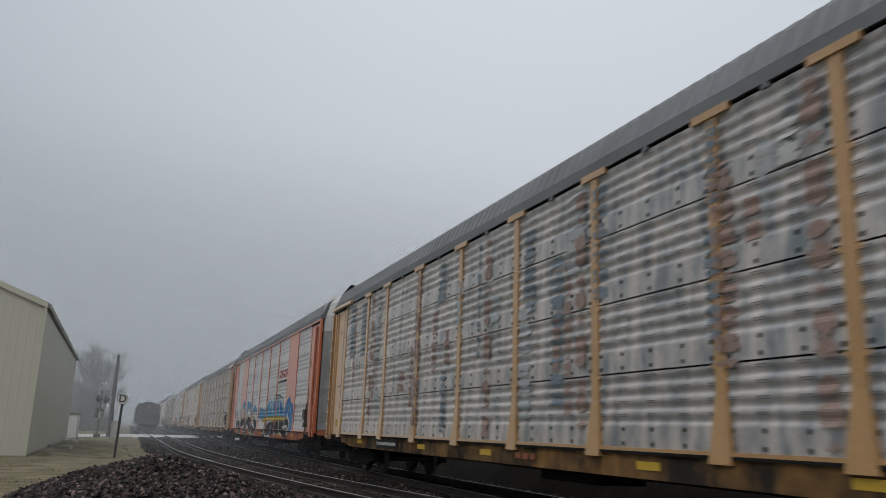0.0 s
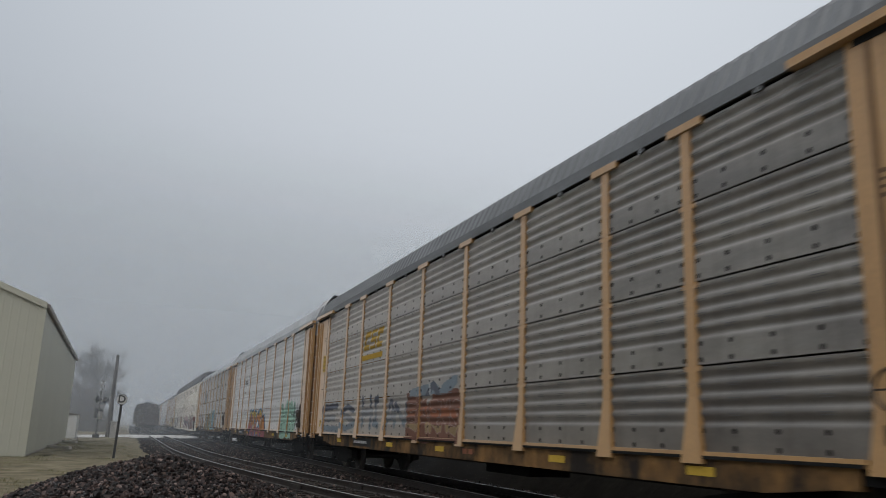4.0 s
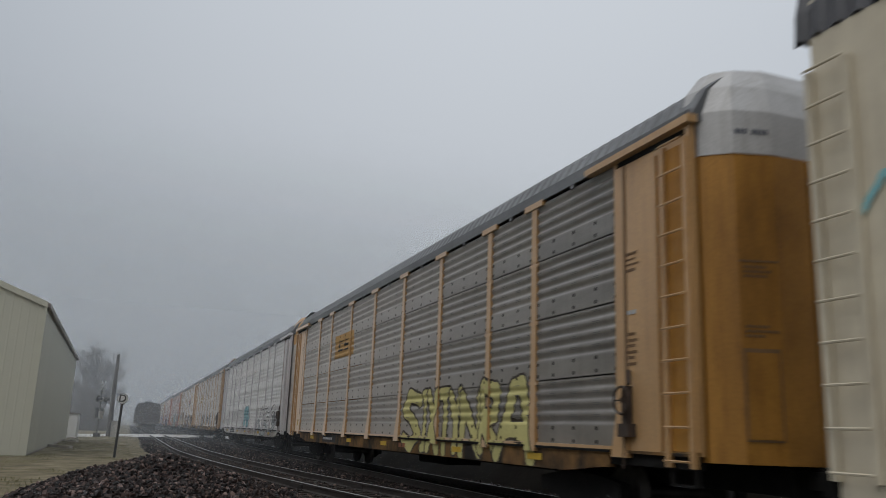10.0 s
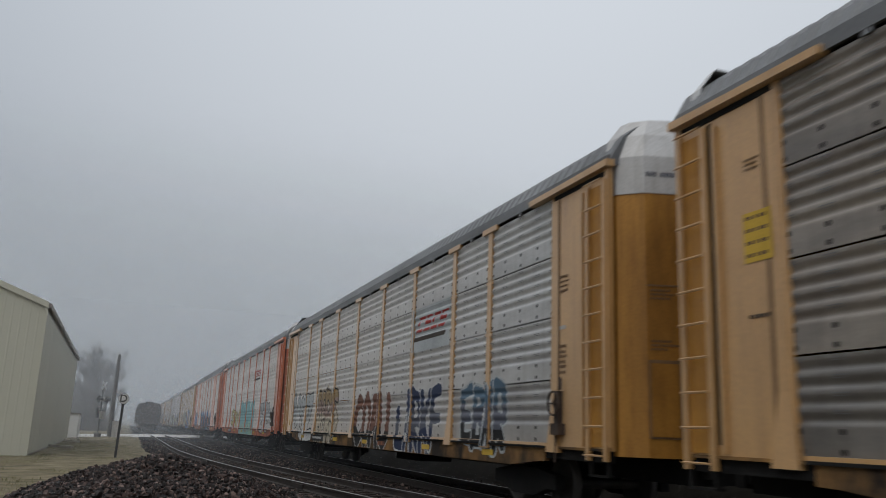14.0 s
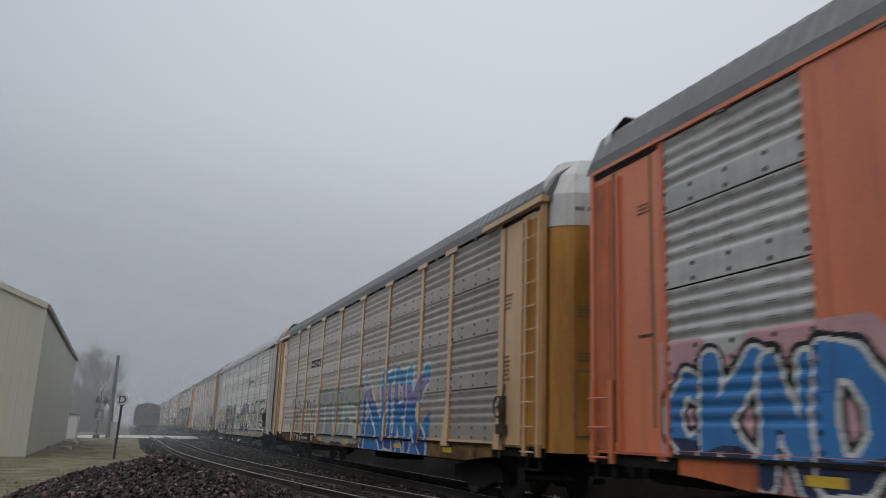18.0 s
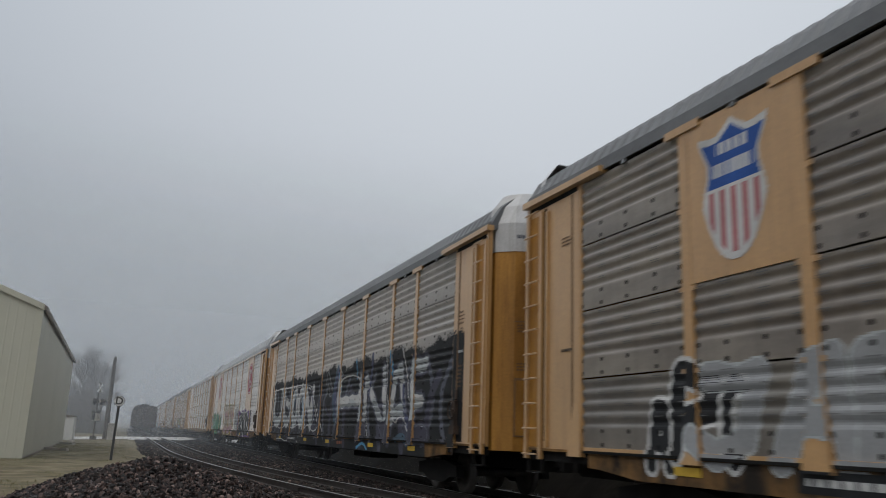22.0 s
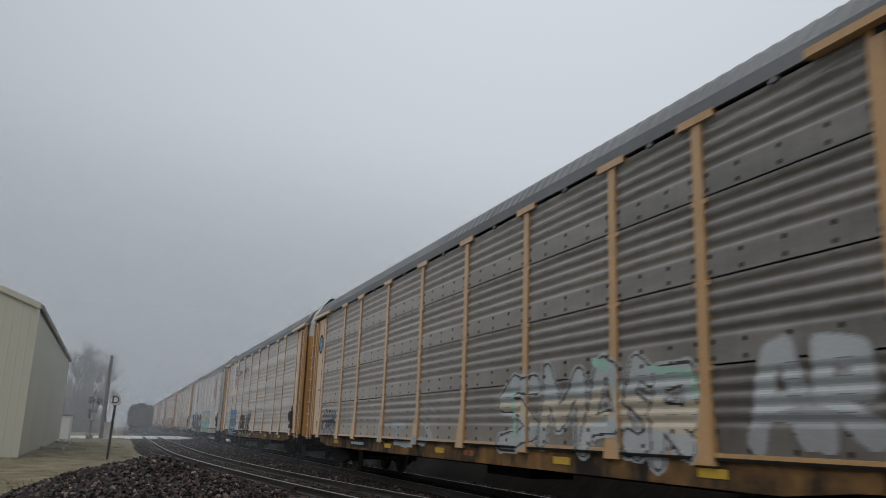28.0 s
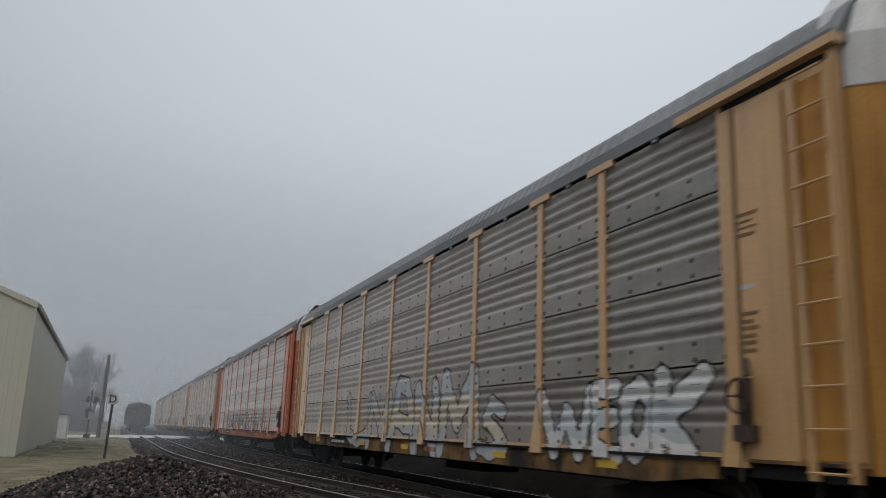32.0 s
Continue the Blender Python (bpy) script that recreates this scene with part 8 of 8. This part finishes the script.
part("corner_trim", Geo().box(-0.06, 0.05, -0.06, 0.06, 0, EAVE - 0.06), SHEDWALL, shed)
part("base_trim", Geo().box(0.035, 0.05, 0, DEEP, 0, 0.12), SHEDROOF, shed)

# small pale outbuilding behind it
hut = new("small_hut")
tagged(hut, "small white hut behind the metal shed", "hut")
hut.location = (-5.25, 73, -0.2)
part("hut_wall", Geo().box(-1.4, 1.4, -1.5, 1.5, 0, 1.85), SIGNWHITE, hut)
part("hut_roof", Geo().prism([(-1.45, 1.85), (1.45, 1.85), (1.45, 1.92), (0, 2.1), (-1.45, 1.92)], -1.55, 1.55, "y"), SHEDROOF, hut)

# loose timbers on the ground by the shed
for x, y, turn, ln in ((-3.1, 45.2, 36, 2.0), (-3.6, 58.9, 18, 4.6), (-3.6, 66.0, 12, 2.6)):
    tb = part("timber", Geo().prism([(-0.09, 0), (0.09, 0), (0.085, 0.13), (-0.085, 0.13)], -ln / 2, ln / 2, "y"), TIMBER)
    tagged(tb, "weathered timber lying on the dirt by the shed", "timber", "timbers by the shed")
    tb.matrix_world = pose(x, y, ground_z(x, y) - 0.01, 0, 0, turn)

# derail sign on a post
sign = new("derail_sign")
tagged(sign, "round white derail sign on a dark post", "sign")
sign.matrix_world = pose(-0.40, 35.0, -0.25, 0, 1.5, -8)
part("post", Geo().box(-0.045, 0.045, -0.03, 0.03, 0, 2.2), IRON, sign)
n = 28
disc = Geo()
disc.add([(0.205 * math.cos(math.tau * i / n), y, 2.36 + 0.205 * math.sin(math.tau * i / n)) for y in (-0.045, -0.03) for i in range(n)],
         [tuple(range(n)), tuple(range(n, 2 * n))[::-1]] + [(i, n + i, n + (i + 1) % n, (i + 1) % n) for i in range(n)])
plate = part("sign_plate", disc, SIGNWHITE, sign, "round white plate")
ring = Geo()
ring.add([(r * math.cos(math.tau * i / n), -0.05, 2.36 + r * math.sin(math.tau * i / n)) for r in (0.205, 0.193) for i in range(n)],
         [(i, (i + 1) % n, n + (i + 1) % n, n + i) for i in range(n)])
part("rim", ring, IRON, plate, "thin dark rim")
txt = bpy.data.curves.new("letter_d", "FONT")
txt.body, txt.size, txt.align_x, txt.align_y, txt.extrude, txt.offset = "D", 0.40, "CENTER", "CENTER", 0.002, 0.006
txt.materials.append(IRON)
letter = new("letter", txt)
letter.parent = plate
letter.matrix_local = pose(0, -0.056, 2.36, 90, 0, 0)

# utility pole
pole = new("utility_pole")
tagged(pole, "dark bare wooden utility pole", "pole")
pole.matrix_world = pose(-1.62, 80, -0.2, 0, 0.3, 0)
part("shaft", Geo().tube((0, 0, 0), (0, 0, 7.35), 0.22, 0.14, 14), POLEWOOD, pole)
part("pole_cap", Geo().tube((0, 0, 7.35), (0, 0, 7.42), 0.14, 0.05, 14), POLEWOOD, pole)

# crossing signal by the road
sig = new("crossing_signal")
tagged(sig, "railway crossing signal mast with lamps", "signal")
sig.matrix_world = pose(-2.5, 77, -0.15, 0, 0, 62)
part("mast", Geo().tube((0, 0, 0), (0, 0, 4.7), 0.06, 0.06, 10), STEEL, sig)
part("mast_base", Geo().box(-0.2, 0.2, -0.2, 0.2, 0, 0.3), STEEL, sig)
for a in (45, -45):
    blade = part("crossbuck_blade", Geo().box(-0.5, 0.5, -0.012, 0.012, -0.09, 0.09), SIGNWHITE, sig, "white crossbuck blade")
    blade.matrix_local = pose(0, 0, 0, 0, 0, 0) @ pose(0, -0.09 - (0.03 if a > 0 else 0), 4.35, 0, a, 0)
part("lamp_box", Geo().tube((-0.24, 0, 3.2), (0.24, 0, 3.2), 0.16, n=12), TIMBER, sig, "pale lamp junction box")
part("lamp_arm", Geo().tube((-0.75, 0, 3.2), (0.75, 0, 3.2), 0.035, n=8), IRON, sig)
for x in (-0.62, 0.62):
    lamp = part("lamp_shield", Geo().tube((x, -0.1, 3.2), (x, -0.06, 3.2), 0.30, n=20), IRON, sig, "round black lamp shield")
    part("hood", Geo().tube((x, -0.42, 3.22), (x, -0.1, 3.2), 0.13, 0.14, 14), IRON, lamp)
    part("lamp_back", Geo().tube((x, -0.06, 3.2), (x, 0.12, 3.2), 0.20, 0.14, 14), STEEL, lamp)
part("bell", Geo().tube((0, 0, 4.7), (0, 0, 4.85), 0.14, 0.07, 12), IRON, sig)
part("gate_box", Geo().box(-0.28, 0.28, -0.24, 0.24, 1.55, 2.2), TIMBER, sig, "pale gate mechanism box")
for x in (-0.42, 0.42):
    part("gate_arm_fork", Geo().box(x - 0.05, x + 0.05, -0.12, 0.12, 1.6, 2.45), IRON, sig)
case = tagged(part("relay_case", Geo().box(-0.35, 0.35, -0.3, 0.3, 0, 1.35).box(-0.4, 0.4, -0.35, 0.35, 1.35, 1.42), TIMBER), "pale metal relay case beside the road", "cabinet")
case.location = (-1.1, 78.6, -0.16)

# standing hopper cars on the siding
def hopper(y):
    car = new("hopper_car")
    tagged(car, "dark rust-brown freight car standing on the siding", "railway car", "standing freight cars")
    x = siding_x(y)
    car.matrix_world = pose(x, y, 0)
    h = 6.4
    part("body", Geo().prism([(-1.50, 1.0), (1.50, 1.0), (1.52, 3.45), (1.42, 3.72), (0.9, 3.86), (-0.9, 3.86), (-1.42, 3.72), (-1.52, 3.45)], -h, h, "y"), RUSTBROWN, car)
    for i in range(12):
        yy = -h + 0.15 + (2 * h - 0.3) * i / 11
        for sx in (-1, 1):
            part("rib", Geo().box(*sorted((sx * 1.51, sx * 1.60)), yy - 0.05, yy + 0.05, 1.0, 3.35), RUSTBROWN, car)
    part("underframe", Geo().box(-1.2, 1.2, -h - 0.4, h + 0.4, 0.75, 1.0), BLACK, car)
    part("running_board", Geo().box(-0.5, 0.5, -h, h, 4.0, 4.05), BLACK, car)
    for d in (-1, 1):
        truck(car, d * (h - 1.6))
        part("coupler", Geo().box(-0.1, 0.1, *sorted((d * h, d * (h + 0.75))), 0.72, 0.94), BLACK, car)
        for sx in (-1.2, 1.2):
            part("end_ladder", Geo().box(sx - 0.03, sx + 0.03, *sorted((d * h, d * (h + 0.08))), 1.0, 3.5), BLACK, car)
    return car


for y in (128, 142.6, 157.2):
    hopper(y)

# bare winter trees
def bare_tree(x, y, height, seed, spread=0.34):
    rnd = random.Random(seed)
    tree = new("tree")
    tagged(tree, "bare grey winter tree in the mist", "tree", "trees beyond the road")
    tree.location = (x, y, -0.3)
    limbs, twigs = Geo(), Geo()
    part("trunk", Geo().tube((0, 0, 0), (0.1, 0, height * 0.3), height * 0.02, height * 0.015, 9), BARK, tree)

    def grow(p, d, length, r, level):
        q = p + d * length
        g = limbs if level < 3 else twigs
        g.tube(p, q, r, r * 0.62, 6 if level < 2 else 4 if level < 3 else 3)
        if level >= 5:
            return
        for _ in range(3 if level < 4 else 2):
            t = rnd.uniform(0.45, 1.0)
            v = Vector((rnd.uniform(-1, 1), rnd.uniform(-1, 1), rnd.uniform(-0.35, 0.8)))
            nd = (d + v * rnd.uniform(0.45, 0.85)).normalized()
            grow(p + d * length * t, nd, length * rnd.uniform(0.58, 0.8), max(0.018, r * 0.6), level + 1)
    top = Vector((0.1, 0, height * 0.3))
    for i in range(4):
        a = rnd.uniform(0, math.tau)
        d = Vector((math.cos(a) * spread, math.sin(a) * spread, 1)).normalized()
        grow(top - Vector((0, 0, rnd.uniform(0, height * 0.1))), d, height * rnd.uniform(0.2, 0.27), height * 0.009, 0)
    part("limbs", limbs, BARK, tree)
    part("twigs", twigs, BARK, tree)


for k, (x, y, hgt) in enumerate(((-6.3, 146, 17), (-9.6, 138, 11), (-8.0, 132, 9.4), (-4.6, 158, 15.5), (-12.3, 140, 11), (-14.4, 149, 12.7), (-2.9, 160, 9), (-6.0, 128, 7.2), (-9.0, 126, 8.0), (-11, 129, 8.5), (-7.2, 153, 16), (-5.3, 143, 10.2))):
    bare_tree(x, y, hgt, 11 + k)
# undergrowth: a thicket of thin stems
rnd = random.Random(5)
g = Geo()
for _ in range(3600):
    x, y = rnd.uniform(-17, -3.0), rnd.uniform(118, 140)
    h = rnd.uniform(1.8, 6.2) * (0.6 if x > -4.2 else 1)
    p = Vector((x, y, -0.3))
    for i in range(3):
        q = p + Vector((rnd.uniform(-0.35, 0.35), rnd.uniform(-0.35, 0.35), h / 3))
        g.tube(p, q, 0.03 - 0.008 * i, 0.022 - 0.007 * i, 3)
        p = q
tagged(part("thicket", g, BARK), "tangled leafless brush beyond the road", "brush", kind="stuff")

# heap of ballast beside the siding
def heap_z(x, y):
    u, v = (x - 0.75) / 2.75, (y - 16.2) / 6.2
    r = math.sqrt(u * u + v * v)
    return -0.22 + 0.86 * max(0.0, 1 - r) ** 0.75 * (1 + 0.16 * noise.noise((x * 0.8, y * 0.8, 1))) if r < 1 else -0.3


g = Geo()
hx, hy = [-2.2 + 0.2 * i for i in range(31)], [9.6 + 0.3 * i for i in range(45)]
g.add([(x, y, heap_z(x, y) - 0.03) for y in hy for x in hx], [(j * 31 + i, j * 31 + i + 1, (j + 1) * 31 + i + 1, (j + 1) * 31 + i) for j in range(44) for i in range(30)])
heap = tagged(part("ballast_heap", g, STONE), "heap of dark broken ballast stone beside the siding", "stone heap")


def stones(spots, name, mat):
    """Angular broken stones as one mesh; spots are (x, y, z, size)."""
    t = (1 + 5 ** 0.5) / 2
    base = np.array([(-1, t, 0), (1, t, 0), (-1, -t, 0), (1, -t, 0), (0, -1, t), (0, 1, t), (0, -1, -t), (0, 1, -t), (t, 0, -1), (t, 0, 1), (-t, 0, -1), (-t, 0, 1)]) / 1.9
    tri = np.array([(0, 11, 5), (0, 5, 1), (0, 1, 7), (0, 7, 10), (0, 10, 11), (1, 5, 9), (5, 11, 4), (11, 10, 2), (10, 7, 6), (7, 1, 8),
                    (3, 9, 4), (3, 4, 2), (3, 2, 6), (3, 6, 8), (3, 8, 9), (4, 9, 5), (2, 4, 11), (6, 2, 10), (8, 6, 7), (9, 8, 1)])
    rng = np.random.default_rng(7)
    n = len(spots)
    spots = np.array(spots)
    jit = base[None] * rng.uniform(0.55, 1.35, (n, 12, 1))
    jit = jit * (spots[:, 3, None, None] * rng.uniform(0.35, 1.35, (n, 1, 3)))
    q = rng.normal(size=(n, 4))
    q /= np.linalg.norm(q, axis=1)[:, None]
    w, a, b, c = q.T
    R = np.stack([1 - 2 * (b * b + c * c), 2 * (a * b - c * w), 2 * (a * c + b * w), 2 * (a * b + c * w), 1 - 2 * (a * a + c * c), 2 * (b * c - a * w),
                  2 * (a * c - b * w), 2 * (b * c + a * w), 1 - 2 * (a * a + b * b)], -1).reshape(n, 3, 3)
    v = np.einsum("nij,nkj->nki", R, jit) + spots[:, None, :3]
    me = bpy.data.meshes.new(name)
    me.from_pydata(v.reshape(-1, 3).tolist(), [], (tri[None] + 12 * np.arange(n)[:, None, None]).reshape(-1, 3).tolist())
    me.materials.append(mat)
    return me


def stone_paint():
    m, n, l, b = material("mixed_ballast_stone")
    geo, noise_tex, tc = n.new("ShaderNodeNewGeometry"), n.new("ShaderNodeTexNoise"), n.new("ShaderNodeTexCoord")
    r = ramp(n, [(0.0, (0.005, 0.004, 0.0038)), (0.45, (0.012, 0.008, 0.0072)), (0.70, (0.032, 0.019, 0.016)), (0.90, (0.080, 0.050, 0.042)), (1.0, (0.20, 0.140, 0.12))])
    l.new(geo.outputs["Random Per Island"], r.inputs[0])
    noise_tex.inputs["Scale"].default_value = 35
    l.new(tc.outputs["Object"], noise_tex.inputs["Vector"])
    mx = n.new("ShaderNodeMixRGB")
    mx.blend_type, mx.inputs[0].default_value = "OVERLAY", 0.5
    l.new(r.outputs[0], mx.inputs[1])
    l.new(noise_tex.outputs["Fac"], mx.inputs[2])
    l.new(mx.outputs[0], b.inputs["Base Color"])
    b.inputs["Roughness"].default_value, b.inputs["Specular IOR Level"].default_value = 0.6, 0.3
    return m


LOOSE = stone_paint()
rnd = random.Random(3)
spots = []
while len(spots) < 17000:
    x, y = rnd.uniform(-2.1, 3.6), rnd.uniform(10.0, 22.4)
    z = heap_z(x, y)
    if z > -0.24 and (y > 11.5 or rnd.random() < 0.5):
        spots.append((x, y, z + rnd.uniform(-0.02, 0.03), rnd.uniform(0.022, 0.048)))
ob = part("loose_stone", stones(spots, "loose_stone", LOOSE), None, heap, "angular dark and reddish broken stones")
tagged(ob, kind="stuff")
# loose stones on the bed between and beside the rails
spots = []
while len(spots) < 15000:
    y = 11 + 60 * rnd.random() ** 1.6
    sx = siding_x(y)
    x = rnd.uniform(sx - 2.5, MAIN + 2.3)
    z = -0.2 if sx - 1.9 < x else -0.2 - 0.3 * (sx - 1.9 - x)
    spots.append((x, y, z + rnd.uniform(0, 0.03), rnd.uniform(0.025, 0.05)))
tagged(part("bed_stone", stones(spots, "bed_stone", LOOSE), None), "loose grey ballast stones between the rails", "ballast", kind="stuff")

# dry grass tufts on the dirt
g = Geo()
for _ in range(9000):
    y = 16 + 46 * rnd.random()
    x = rnd.uniform(-9, siding_x(y) - 2.9)
    if noise.noise((x * 0.35, y * 0.35, 9)) < -0.02:
        continue
    for _ in range(4):
        h, a = rnd.uniform(0.02, 0.075), rnd.uniform(0, math.tau)
        bx, by = x + rnd.uniform(-0.12, 0.12), y + rnd.uniform(-0.12, 0.12)
        z = ground_z(bx, by) - 0.01
        g.add([(bx - 0.012 * math.cos(a), by - 0.012 * math.sin(a), z), (bx + 0.012 * math.cos(a), by + 0.012 * math.sin(a), z), (bx + h * 0.6 * math.sin(a), by + h * 0.6 * math.cos(a), z + h)], [(0, 1, 2)])
GRASS = surface("dead_grass", (0.27, 0.245, 0.14), (0.13, 0.125, 0.06), 0.9, 0, 0.8, (1, 1, 1), 20, 0)
tagged(part("dry_grass", g, GRASS), "short dead winter grass on the dirt", "grass", kind="stuff")

# ties under the rails, and rail joint bars
tie = Geo().prism([(-1.3, -0.36), (1.3, -0.36), (1.3, -0.178), (1.28, -0.172), (-1.28, -0.172), (-1.3, -0.178)], -0.115, 0.115, "y").mesh("tie", TIE)
for i in range(118):
    s = 8 + 0.56 * i
    dx = (siding_x(s + 0.5) - siding_x(s - 0.5))
    t = part("tie", tie, None, siding_track)
    t.matrix_local = pose(siding_x(s), s, 0.0, 0, 0, -math.degrees(math.atan(dx)))
for i in range(110):
    part("tie", tie, None, main_track, "", (MAIN, 4 + 0.56 * i, -0.004))
for s in (19.9, 31.8):
    dx = siding_x(s + 0.5) - siding_x(s - 0.5)
    for side in (-0.7525, 0.7525):
        bar = part("joint_bar", Geo().box(-0.055, 0.055, -0.45, 0.45, -0.13, -0.045), RAIL, siding_track, "rusty bolted joint bar")
        bar.matrix_local = pose(siding_x(s) + side, s - side * dx, 0, 0, 0, -math.degrees(math.atan(dx)))



def motions():
    for car, mid in cars:
        walk(car, [(t, pose(MAIN, mid - SPEED * t, 0)) for t in range(0, 33, 4)])


motions()
